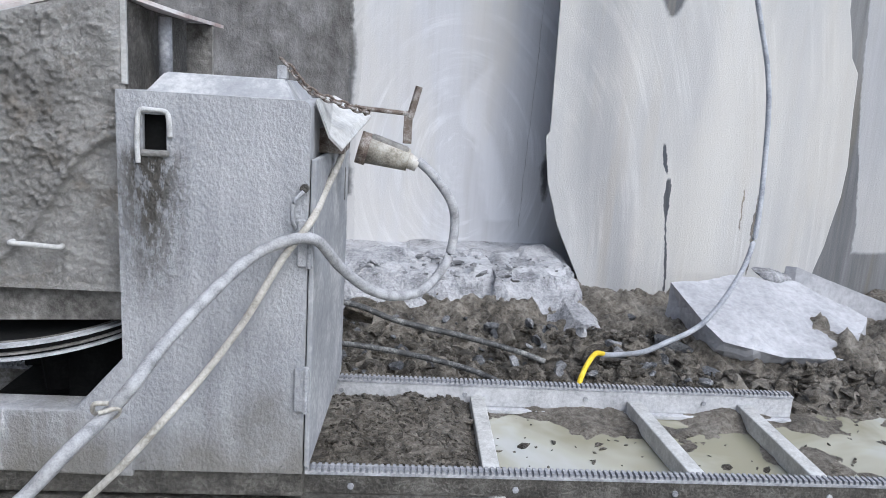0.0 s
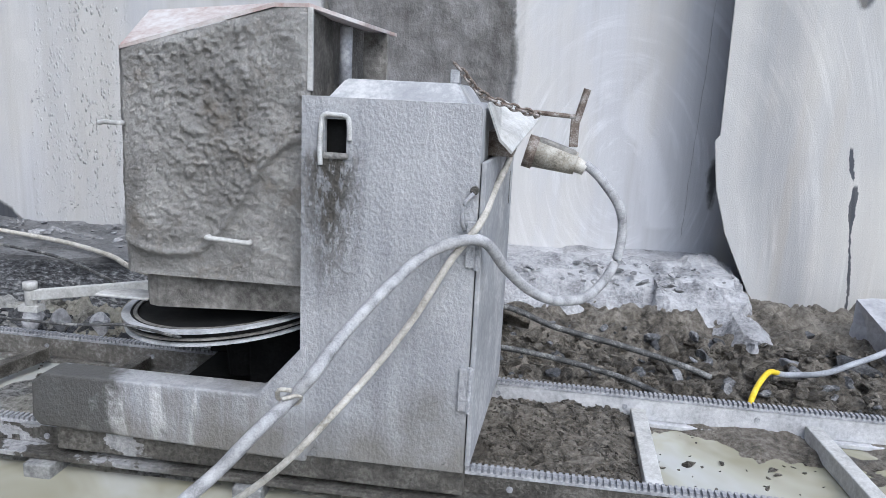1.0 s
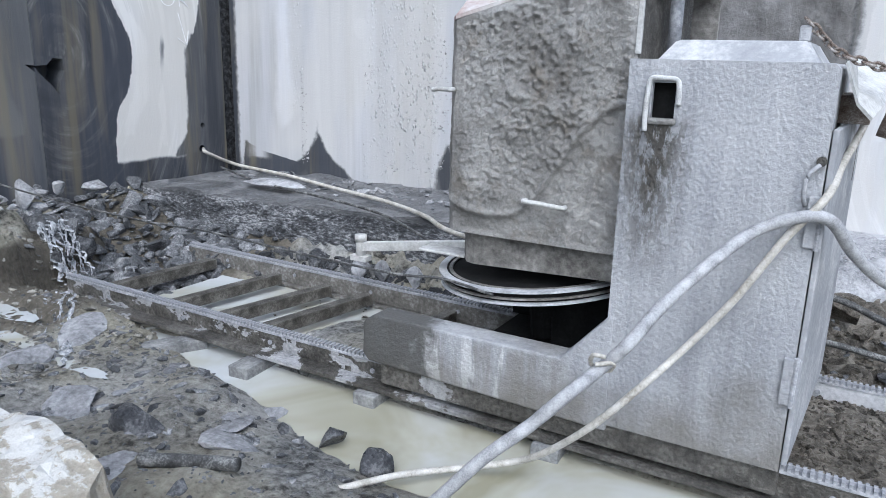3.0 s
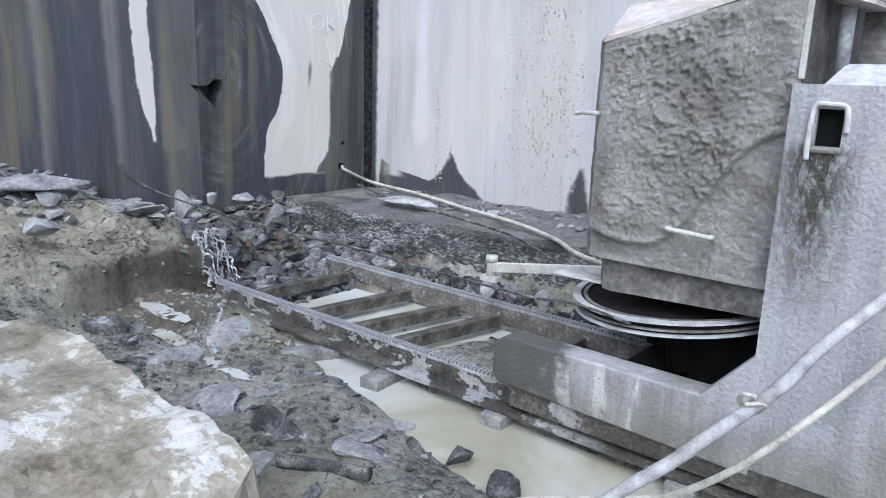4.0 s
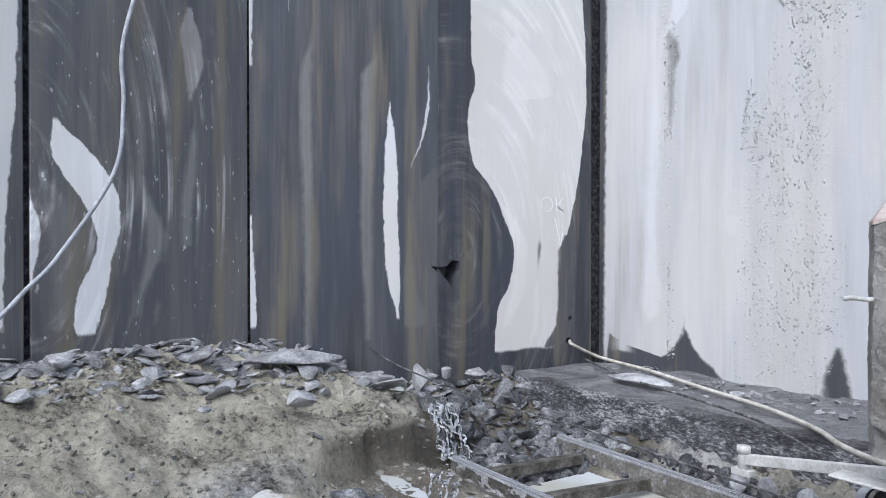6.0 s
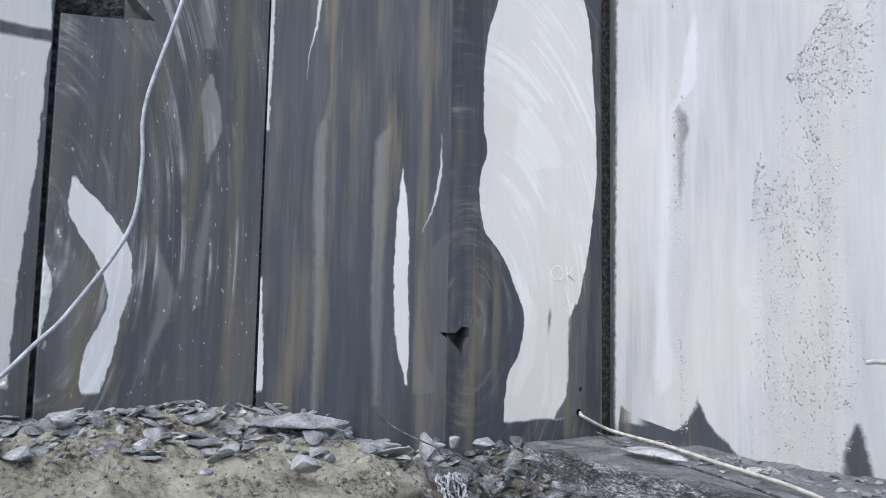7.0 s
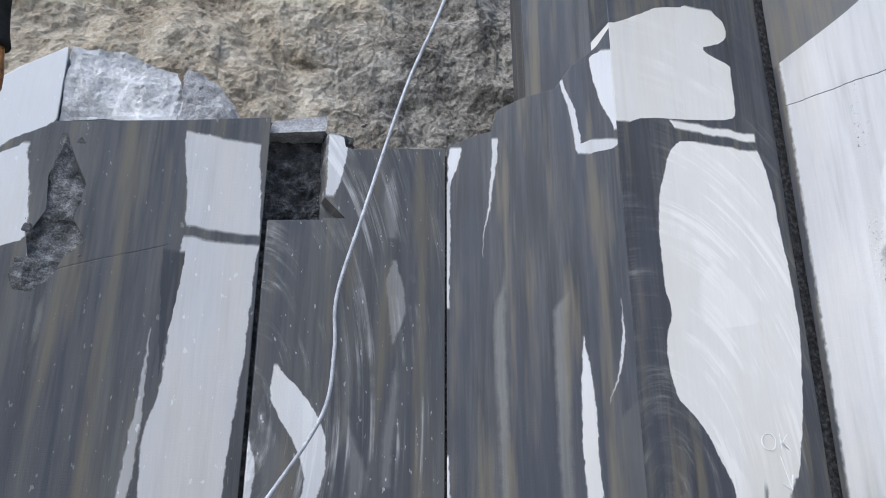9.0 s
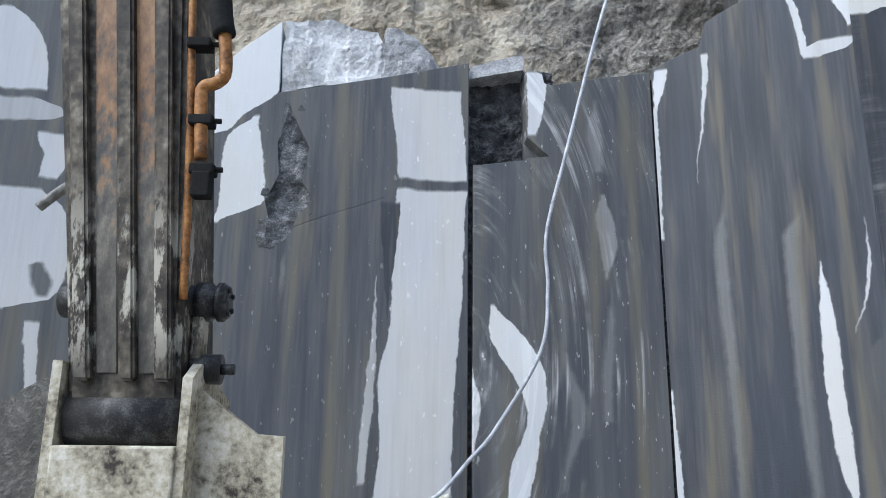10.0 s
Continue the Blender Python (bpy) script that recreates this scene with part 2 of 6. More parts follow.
def prism(name, outline, y0, y1, mat, parent=None, label="", bevel=0.0, skew=0.0):
    """An outline in local x, z, extruded from y0 (face) to y1 (back)."""
    bm = bmesh.new()
    front = bm.faces.new([bm.verts.new((x, y0, z)) for x, z in outline])
    got = bmesh.ops.extrude_face_region(bm, geom=[front])
    bmesh.ops.translate(bm, vec=(skew, y1 - y0, 0), verts=[v for v in got["geom"] if isinstance(v, bmesh.types.BMVert)])
    if bevel:
        bmesh.ops.bevel(bm, geom=list(bm.edges), offset=bevel, segments=2, affect="EDGES", profile=0.5)
    return part(name, bm, mat, parent, label)


def rod(bm, a, b, r, n=12, r2=None):
    a, b = Vector(a), Vector(b)
    d = b - a
    bmesh.ops.create_cone(bm, cap_ends=True, segments=n, radius1=r, radius2=r if r2 is None else r2, depth=d.length, matrix=Matrix.Translation((a + b) / 2) @ d.to_track_quat("Z", "Y").to_matrix().to_4x4())


def spline(points, steps=10):
    p = [Vector(q) for q in points]
    p = [2 * p[0] - p[1]] + p + [2 * p[-1] - p[-2]]
    out = []
    for i in range(1, len(p) - 2):
        a, b, c, d = p[i - 1:i + 3]
        for k in range(steps):
            t = k / steps
            out.append(0.5 * (2 * b + (c - a) * t + (2 * a - 5 * b + 4 * c - d) * t * t + (3 * b - a - 3 * c + d) * t ** 3))
    return out + [p[-2]]


def tube(name, points, r, mat, parent=None, label="", steps=10, n=12, wobble=0.03):
    """A hose or cable along a smooth line, slightly uneven in thickness."""
    line = spline(points, steps)
    verts, faces = [], []
    up = Vector((0.13, 0.21, 0.97))
    for i, p in enumerate(line):
        d = (line[min(i + 1, len(line) - 1)] - line[max(i - 1, 0)]).normalized()
        side = d.cross(up).normalized() if abs(d.dot(up)) < 0.98 else d.cross(Vector((1, 0, 0))).normalized()
        top = side.cross(d)
        rr = r * (1 + wobble * noise.noise(p * 23))
        for k in range(n):
            w = 2 * math.pi * k / n
            verts.append(p + rr * (math.cos(w) * side + math.sin(w) * top))
    for i in range(len(line) - 1):
        for k in range(n):
            faces.append((i * n + k, i * n + (k + 1) % n, (i + 1) * n + (k + 1) % n, (i + 1) * n + k))
    faces.append(tuple(range(n))[::-1])
    faces.append(tuple((len(line) - 1) * n + k for k in range(n)))
    return link_mesh(name, verts, faces, mat, parent, label, True)


def ico(sub):
    bm = bmesh.new()
    bmesh.ops.create_icosphere(bm, subdivisions=sub, radius=1.0)
    v = np.array([x.co[:] for x in bm.verts])
    bm.verts.index_update()
    f = [tuple(x.index for x in q.verts) for q in bm.faces]
    bm.free()
    return v, f


ICO = {k: ico(k) for k in (1, 2, 3, 5)}


def rock_verts(rng, sub, cuts=9, grain=0.03, depth=(0.45, 0.85)):
    """A unit lump with broken flat faces."""
    v = ICO[sub][0].copy()
    for _ in range(cuts):
        n = rng.normal(size=3)
        n /= np.linalg.norm(n)
        over = np.maximum(0, v @ n - rng.uniform(*depth))
        v -= over[:, None] * n
    if grain:
        o = rng.uniform(0, 50, 3)
        k = np.array([noise.fractal(Vector(p * 2.2 + o), 0.9, 2.1, 4) for p in v])
        v *= (1 + grain * k)[:, None]
    return v


def turned(rng, tilt=0.6):
    return np.array(Euler((rng.uniform(-tilt, tilt), rng.uniform(-tilt, tilt), rng.uniform(0, 6.28))).to_matrix())


def single_rock(name, at, size, mat, label, category="rock", seed=1, sub=3, cuts=9, turn=0.0, tilt=(0, 0), group="", depth=(0.45, 0.85), grain=0.05):
    rng = np.random.default_rng(seed)
    v = rock_verts(rng, sub, cuts, grain, depth) * np.array(size)
    v = v @ np.array(Euler((radians(tilt[0]), radians(tilt[1]), radians(turn))).to_matrix()).T
    ob = link_mesh(name, v.tolist(), ICO[sub][1], mat)
    ob.location = at
    return tagged(ob, label, category, group)


def scatter(name, count, place, size, mat, label, seed, flat=0.6, sub=1, grain=0.0, tilt=0.5, category="rubble"):
    """Uncountable broken stone, joined: place(rng) gives x, y, z or None."""
    rng = np.random.default_rng(seed)
    V, F, base = [], [], 0
    f = np.array(ICO[sub][1])
    for _ in range(count):
        p = place(rng)
        if p is None:
            continue
        k = size[0] * (size[1] / size[0]) ** (rng.random() ** 2.2)
        v = rock_verts(rng, sub, 6, grain, (0.2, 0.75)) * k * np.array((rng.uniform(0.8, 1.7), rng.uniform(0.6, 1.2), flat * rng.uniform(0.6, 1.4)))
        v = v @ turned(rng, tilt).T + np.array(p)
        V.append(v)
        F.append(f + base)
        base += len(v)
    ob = link_mesh(name, np.concatenate(V).tolist(), np.concatenate(F).tolist(), mat)
    return tagged(ob, label, category, kind="stuff")


# ---- materials ----
mud = Mat("mud_ground", 0.75)
_b, _f = mud.noise(3.2, 8, rough=0.62), mud.noise(34, 7, rough=0.7)
_g = mud.noise(0.9, 4)
_grey = mud.ramp(mud.lerp(0.5, _b, _f), [(0.40, (0.035, 0.035, 0.034)), (0.48, (0.27, 0.268, 0.258)), (0.59, (0.56, 0.555, 0.54))])
_tan = mud.ramp(mud.lerp(0.45, _b, _f), [(0.39, (0.06, 0.055, 0.043)), (0.455, (0.31, 0.288, 0.228)), (0.60, (0.53, 0.50, 0.405))])
_earth = mud.ramp(mud.lerp(0.5, _b, _f), [(0.38, (0.03, 0.026, 0.02)), (0.49, (0.175, 0.155, 0.128)), (0.61, (0.36, 0.33, 0.285))])
_behind = mud.math("MULTIPLY", mud.math("MULTIPLY", mud.math("SUBTRACT", mud.y, 1.9), 8.0, clamp=True), mud.math("MULTIPLY", mud.math("ADD", mud.x, 0.4), 2.0, clamp=True))
_step = mud.math("MULTIPLY", mud.math("MULTIPLY", mud.math("SUBTRACT", -2.75, mud.x), 5.0, clamp=True), mud.math("MULTIPLY", mud.math("SUBTRACT", mud.math("ADD", 0.075, mud.math("MULTIPLY", _g, 0.16)), mud.z), 25.0, clamp=True))
_wetmud = mud.ramp(mud.lerp(0.4, _b, _f), [(0.37, (0.06, 0.053, 0.042)), (0.48, (0.135, 0.12, 0.095)), (0.60, (0.22, 0.20, 0.165))])
_damp = mud.math("MULTIPLY", mud.ramp(mud.noise(1.6, 5), [(0.44, 0.0), (0.54, 0.25)]), mud.math("MULTIPLY", mud.math("SUBTRACT", 0.06, mud.z), 20.0, clamp=True))
_step = mud.math("MAXIMUM", mud.math("MULTIPLY", _step, mud.math("MULTIPLY", mud.math("SUBTRACT", mud.y, 1.15), 3.0, clamp=True)), _damp)
mud.b.inputs["Specular IOR Level"].default_value = 0.35
mud.color(mud.mix(_behind, mud.mix(_step, mud.mix(mud.ramp(mud.math("ADD", _g, mud.math("MULTIPLY", mud.math("SUBTRACT", -2.6, mud.x, clamp=True), 0.13)), [(0.42, 0.0), (0.58, 1.0)]), _grey, _tan), _wetmud), _earth))
mud.rough(mud.ramp(_b, [(0.4, 0.35), (0.58, 0.85)]))
mud.bump(mud.lerp(0.6, _b, mud.lerp(0.4, _f, mud.noise(120, 5, rough=0.7))), 0.06)
MUD = mud.m
SOIL = stone("brown_soil", (0.03, 0.026, 0.02), (0.175, 0.155, 0.128), (0.36, 0.33, 0.285), 18, 0.75, 0.03, 0.35, 0.5)
FOOTRUBBLE = stone("pale_grey_shards", (0.16, 0.16, 0.165), (0.37, 0.37, 0.38), (0.64, 0.64, 0.65), 9, 0.8, 0.015, None, 0.5)
RUBBLE = stone("grey_rubble", (0.04, 0.041, 0.045), (0.15, 0.154, 0.162), (0.47, 0.47, 0.48), 9, 0.75, 0.015, 0.35, 0.45)
DARKROCK = stone("wet_dark_rock", (0.025, 0.026, 0.03), (0.075, 0.077, 0.083), (0.24, 0.24, 0.245), 10, 0.55, 0.02, 0.2, 0.5)
WHITEROCK = stone("white_marble_rock", (0.20, 0.20, 0.21), (0.44, 0.44, 0.455), (0.62, 0.62, 0.635), 7, 0.85, 0.03, None, 0.25)
SMOOTHWHITE = stone("smooth_white_marble", (0.29, 0.29, 0.305), (0.41, 0.41, 0.43), (0.53, 0.53, 0.55), 3, 0.85, 0.004)
# Whiter marble for the top block, its lit face put into the colour.
TOPWHITE = stone("lit_broken_marble", (0.34, 0.34, 0.35), (0.60, 0.60, 0.61), (0.74, 0.74, 0.75), 4, 0.85, 0.02)
GRIT = stone("tan_grit", (0.12, 0.114, 0.10), (0.33, 0.312, 0.27), (0.56, 0.54, 0.49), 14, 0.85, 0.01, None, 0.6)
GRITPALE = stone("pale_crusted_grit", (0.30, 0.295, 0.285), (0.46, 0.455, 0.45), (0.60, 0.60, 0.60), 14, 0.9, 0.004, None, 0.3)
GREYROCK = stone("grey_stone", (0.12, 0.12, 0.125), (0.27, 0.27, 0.28), (0.45, 0.45, 0.46), 6, 0.85, 0.01)
cliff = Mat("weathered_cliff", 0.92)
_b, _f, _g = cliff.noise(1.6, 8, rough=0.65), cliff.noise(19, 7, rough=0.7), cliff.noise(0.55, 3)
_warm = cliff.ramp(cliff.lerp(0.45, _b, _f), [(0.36, (0.12, 0.095, 0.07)), (0.47, (0.36, 0.305, 0.225)), (0.62, (0.60, 0.545, 0.45))])
_cold = cliff.ramp(cliff.lerp(0.5, _b, _f), [(0.38, (0.05, 0.045, 0.04)), (0.49, (0.24, 0.222, 0.195)), (0.62, (0.50, 0.475, 0.43))])
cliff.color(cliff.mix(cliff.math("MULTIPLY", cliff.math("ADD", cliff.math("ADD", cliff.y, -0.75), cliff.math("MULTIPLY", cliff.math("SUBTRACT", _g, 0.5), 3.0)), 1.2, clamp=True), _warm, _cold))
cliff.bump(cliff.lerp(0.5, _b, _f), 0.12)
CLIFF = cliff.m
BOULDER = Mat("dusty_boulder", 0.9)
_b, _f = BOULDER.noise(2.6, 8, rough=0.6), BOULDER.noise(30, 6, rough=0.7)
BOULDER.color(BOULDER.ramp(BOULDER.lerp(0.25, _b, _f), [(0.38, (0.12, 0.10, 0.075)), (0.47, (0.27, 0.24, 0.19)), (0.53, (0.37, 0.34, 0.285)), (0.545, (0.54, 0.53, 0.50)), (0.66, (0.66, 0.66, 0.65))]))
BOULDER.bump(BOULDER.lerp(0.35, _b, _f), 0.03)
BOULDER = BOULDER.m

water = Mat("milky_water", 0.06)
_silt = water.math("ADD", water.noise(1.3, 4, distort=0.8), water.math("SUBTRACT", water.math("MULTIPLY", water.math("MULTIPLY", water.math("SUBTRACT", -0.9, water.x), 0.8, clamp=True), 0.13), water.math("MULTIPLY", water.math("MULTIPLY", water.x, 1.0, clamp=True), 0.07)))
water.color(water.ramp(_silt, [(0.36, (0.30, 0.285, 0.205)), (0.5, (0.43, 0.42, 0.35)), (0.64, (0.52, 0.535, 0.53)), (0.75, (0.58, 0.60, 0.61))]))
water.b.inputs["Specular IOR Level"].default_value = 0.3
water.bump(water.noise(9, 2), 0.0006)
WATER = water.m
SPLASH = stone("running_white_water", (0.14, 0.145, 0.155), (0.44, 0.455, 0.48), (0.76, 0.77, 0.79), 26, 0.2, 0.01)

cab = Mat("splashed_grey_paint", 0.72)
_dot, _dot2 = cab.noise(84, 4, (1, 1, 0.8), 0.55), cab.noise(190, 4, (1, 1, 1.2), 0.6)
_run = cab.noise(9, 6, (1.6, 1.6, 0.07), 0.65)
_big = cab.noise(2.2, 5)
_base = cab.ramp(cab.lerp(0.2, cab.lerp(0.45, _big, _run), _dot), [(0.36, (0.235, 0.24, 0.253)), (0.47, (0.335, 0.34, 0.357)), (0.58, (0.44, 0.445, 0.46))])
# slurry streaks below the peephole and wet mud round the foot
_sx = cab.math("SUBTRACT", 1.0, cab.math("MULTIPLY", cab.math("ABSOLUTE", cab.math("ADD", cab.x, 0.235)), 8.0), clamp=True)
_sz = cab.math("MULTIPLY", cab.math("MULTIPLY", cab.math("SUBTRACT", 1.04, cab.z), 30.0, clamp=True), cab.math("MULTIPLY", cab.math("SUBTRACT", cab.z, 0.5), 2.4, clamp=True))
_drip = cab.math("MULTIPLY", cab.math("MULTIPLY", _sx, _sz), cab.ramp(cab.noise(46, 5, (1, 1, 0.4), 0.7), [(0.44, 0.25), (0.54, 1.4)]))
_low = cab.math("MULTIPLY", cab.math("SUBTRACT", 0.22, cab.math("ADD", cab.z, cab.math("MULTIPLY", cab.math("SUBTRACT", _big, 0.5), 0.9))), 5.0, clamp=True)
_wet = cab.math("MULTIPLY", cab.math("SUBTRACT", -0.93, cab.math("ADD", cab.x, cab.math("MULTIPLY", cab.math("SUBTRACT", cab.noise(6, 5), 0.5), 0.9))), 9.0, clamp=True)
_c = cab.mix(cab.math("MULTIPLY", _drip, 1.0, clamp=True), _base, (0.10, 0.092, 0.08))
_runs = cab.math("MULTIPLY", cab.math("MULTIPLY", cab.math("SUBTRACT", 0.24, cab.z), 20.0, clamp=True), cab.math("MULTIPLY", cab.math("SUBTRACT", -0.42, cab.x), 8.0, clamp=True))
_c = cab.mix(cab.math("MULTIPLY", _runs, cab.ramp(cab.noise(13, 5, (1, 1, 0.12), 0.6), [(0.46, 0.0), (0.56, 0.75)])), _c, (0.25, 0.245, 0.24))
_c = cab.mix(cab.math("MULTIPLY", _runs, cab.ramp(cab.noise(11, 5, (1, 1, 0.16), 0.6), [(0.55, 0.0), (0.60, 0.7)])), _c, (0.66, 0.66, 0.66))
_c = cab.mix(cab.math("MULTIPLY", _low, 0.7), _c, (0.15, 0.135, 0.11))
cab.color(cab.mix(cab.math("MULTIPLY", _wet, 0.92), _c, (0.075, 0.073, 0.068)))
_grit = cab.math("MULTIPLY", cab.ramp(cab.noise(55, 5, (1, 1, 0.7), 0.7), [(0.45, 0.0), (0.58, 1.0)]), cab.math("MULTIPLY", _sx, _sz))
cab.bump(cab.lerp(0.25, cab.math("ADD", cab.ramp(_dot, [(0.30, 0.0), (0.78, 1.2)]), cab.math("MULTIPLY", _grit, 2.4)), _dot2), 0.0038)
CAB = cab.m
# Dusty paint of the top cover; on the side door the paleness is painted light.
COVER = stone("dusty_pale_and_lit_paint", (0.29, 0.295, 0.31), (0.37, 0.375, 0.39), (0.56, 0.56, 0.56), 5, 0.8, 0.003)
BEAD = stone("crusted_pale_rubber", (0.40, 0.40, 0.395), (0.60, 0.60, 0.59), (0.72, 0.72, 0.71), 30, 0.85, 0.006)
MUDSTEEL = stone("mud_caked_steel", (0.09, 0.085, 0.078), (0.22, 0.21, 0.195), (0.38, 0.37, 0.345), 5, 0.85, 0.012, 0.4)
crust = Mat("dried_cement_mud", 0.93)
_b, _f, _g = crust.noise(4, 7, rough=0.6), crust.noise(75, 6, rough=0.72), crust.noise(16, 5)
_h = crust.noise(120, 3, rough=0.5)
_stain = crust.ramp(crust.noise(5.5, 6, rough=0.7), [(0.54, 0.0), (0.64, 0.45)])
crust.b.inputs["Specular IOR Level"].default_value = 0.25
crust.color(crust.mix(_stain, crust.ramp(crust.lerp(0.4, _b, _f), [(0.36, (0.20, 0.192, 0.182)), (0.48, (0.32, 0.31, 0.296)), (0.60, (0.44, 0.43, 0.412))]), (0.22, 0.185, 0.145)))
crust.bump(crust.lerp(0.35, crust.ramp(_f, [(0.44, 0.0), (0.62, 1.0)]), _h), 0.0045)
CRUST = crust.m
STEEL = stone("dirty_grey_steel", (0.16, 0.165, 0.18), (0.34, 0.345, 0.365), (0.52, 0.525, 0.55), 8, 0.6, 0.003)
dsteel = Mat("muddy_wet_steel", 0.6)
_f, _e = dsteel.noise(60, 5, rough=0.65), dsteel.noise(5.5, 6, (1, 1, 1.6), 0.62)
_mud = dsteel.ramp(dsteel.lerp(0.5, dsteel.noise(9, 6), _f), [(0.36, (0.032, 0.03, 0.026)), (0.5, (0.095, 0.088, 0.077)), (0.63, (0.21, 0.20, 0.18))])
_dry = dsteel.ramp(dsteel.lerp(0.6, dsteel.noise(20, 5, (1, 1, 0.3)), _f), [(0.38, (0.27, 0.27, 0.275)), (0.6, (0.50, 0.50, 0.51))])
_k = dsteel.ramp(_e, [(0.515, 0.0), (0.53, 1.0)])
_k = dsteel.math("MULTIPLY", _k, dsteel.math("MULTIPLY", dsteel.math("SUBTRACT", -0.75, dsteel.x), 4.0, clamp=True))
dsteel.color(dsteel.mix(_k, _mud, _dry))
dsteel.rough(dsteel.ramp(_k, [(0.0, 0.5), (1.0, 0.85)]))
dsteel.bump(dsteel.lerp(0.5, dsteel.ramp(_f, [(0.45, 0.0), (0.65, 1.0)]), _e), 0.008)
DARKSTEEL = dsteel.m
WETBAR = stone("wet_brown_bar", (0.03, 0.028, 0.024), (0.08, 0.074, 0.064), (0.19, 0.18, 0.162), 16, 0.5, 0.006, 0.3)
half = Mat("rail_steel_mud_at_one_end", 0.65)
_f = half.noise(50, 5, rough=0.65)
_w = half.ramp(half.math("ADD", half.math("MULTIPLY", half.x, 0.5), half.noise(2.5, 5)), [(0.5, 0.0), (0.56, 1.0)])
_n = half.lerp(0.5, half.noise(8, 6), _f)
half.color(half.mix(_w, half.ramp(_n, [(0.36, (0.07, 0.066, 0.058)), (0.5, (0.16, 0.15, 0.135)), (0.62, (0.34, 0.335, 0.325))]), half.ramp(_n, [(0.36, (0.33, 0.335, 0.345)), (0.5, (0.50, 0.50, 0.515)), (0.62, (0.62, 0.62, 0.63))])))
half.bump(_f, 0.004)
HALFSTEEL = half.m
PALESTEEL = stone("dusty_pale_steel", (0.36, 0.355, 0.345), (0.52, 0.515, 0.50), (0.66, 0.66, 0.65), 9, 0.75, 0.003)
ROOF = stone("faded_red_dusty_sheet", (0.36, 0.24, 0.21), (0.50, 0.44, 0.42), (0.62, 0.60, 0.59), 4, 0.8, 0.004)
DIRTPLUG = stone("dirty_beige_casing", (0.14, 0.125, 0.10), (0.34, 0.315, 0.265), (0.52, 0.50, 0.45), 16, 0.7, 0.002)
RUST = stone("rusty_steel", (0.07, 0.05, 0.042), (0.19, 0.155, 0.13), (0.40, 0.38, 0.36), 25, 0.8, 0.002)
HOSE = stone("dusty_grey_rubber", (0.22, 0.22, 0.225), (0.37, 0.37, 0.38), (0.50, 0.50, 0.51), 24, 0.7, 0.001)
CREAM = stone("dirty_cream_cable", (0.28, 0.26, 0.22), (0.50, 0.475, 0.425), (0.64, 0.62, 0.58), 14, 0.65, 0.001)
BLACKHOSE = stone("muddy_black_hose", (0.025, 0.025, 0.025), (0.08, 0.08, 0.08), (0.30, 0.30, 0.29), 16, 0.5, 0.001)
BLUEHOSE = stone("pale_blue_grey_hose", (0.24, 0.25, 0.28), (0.37, 0.385, 0.42), (0.50, 0.515, 0.55), 14, 0.55, 0.001)
YELLOW = stone("yellow_hose", (0.55, 0.38, 0.02), (0.78, 0.58, 0.03), (0.85, 0.68, 0.10), 14, 0.5, 0.001)
# True black for hose, clamps and valve; elsewhere it paints the shade of hollows.
BLACK = stone("black_parts_and_painted_shade", (0.004, 0.004, 0.004), (0.008, 0.008, 0.008), (0.015, 0.015, 0.015), 9, 0.9, 0.001)
RIM = stone("worn_pale_wheel_rim", (0.30, 0.305, 0.32), (0.48, 0.49, 0.51), (0.64, 0.65, 0.67), 12, 0.45, 0.001)
GREASE = stone("black_greasy_steel", (0.008, 0.008, 0.008), (0.028, 0.027, 0.027), (0.10, 0.098, 0.095), 22, 0.4, 0.002)
ARM = Mat("greasy_worn_boom", 0.6)
ARM.b.inputs["Specular IOR Level"].default_value = 0.3
_b = ARM.noise(6, 7, (1, 1, 0.3), 0.65)
_f = ARM.noise(30, 5)
_dust = ARM.math("MULTIPLY", ARM.math("MULTIPLY", ARM.math("MULTIPLY", ARM.math("SUBTRACT", ARM.z, 1.28), 6.0, clamp=True), ARM.math("MULTIPLY", ARM.math("SUBTRACT", 1.85, ARM.z), 4.0, clamp=True)), ARM.ramp(ARM.noise(14, 6, (1, 1, 0.4), 0.7), [(0.50, 0.0), (0.56, 1.0)]))
ARM.color(ARM.mix(_dust, ARM.ramp(ARM.lerp(0.4, _b, _f), [(0.38, (0.012, 0.010, 0.008)), (0.48, (0.042, 0.035, 0.027)), (0.57, (0.12, 0.10, 0.075)), (0.66, (0.28, 0.25, 0.20))]), (0.44, 0.41, 0.34)))
ARM.bump(_f, 0.003)
ARM = ARM.m
chan = Mat("worn_orange_channel", 0.5)
_b, _f = chan.noise(7, 7, (1, 1, 0.3), 0.65), chan.noise(34, 6, (1, 1, 0.5), 0.7)
_o = chan.ramp(chan.lerp(0.5, _b, _f), [(0.36, (0.045, 0.024, 0.012)), (0.5, (0.20, 0.10, 0.04)), (0.62, (0.34, 0.18, 0.07))])
_d = chan.ramp(chan.lerp(0.5, _b, _f), [(0.36, (0.025, 0.022, 0.018)), (0.5, (0.10, 0.088, 0.07)), (0.62, (0.24, 0.21, 0.165))])
_k = chan.math("MULTIPLY", chan.math("ADD", chan.math("SUBTRACT", chan.z, 1.83), chan.math("MULTIPLY", chan.math("SUBTRACT", _f, 0.5), 1.6)), 4.0, clamp=True)
chan.color(chan.mix(_k, _d, _o))
chan.bump(_f, 0.003)
CHANNEL = chan.m
ORANGE = stone("worn_orange_paint", (0.05, 0.025, 0.012), (0.26, 0.115, 0.035), (0.44, 0.22, 0.07), 9, 0.5, 0.002)
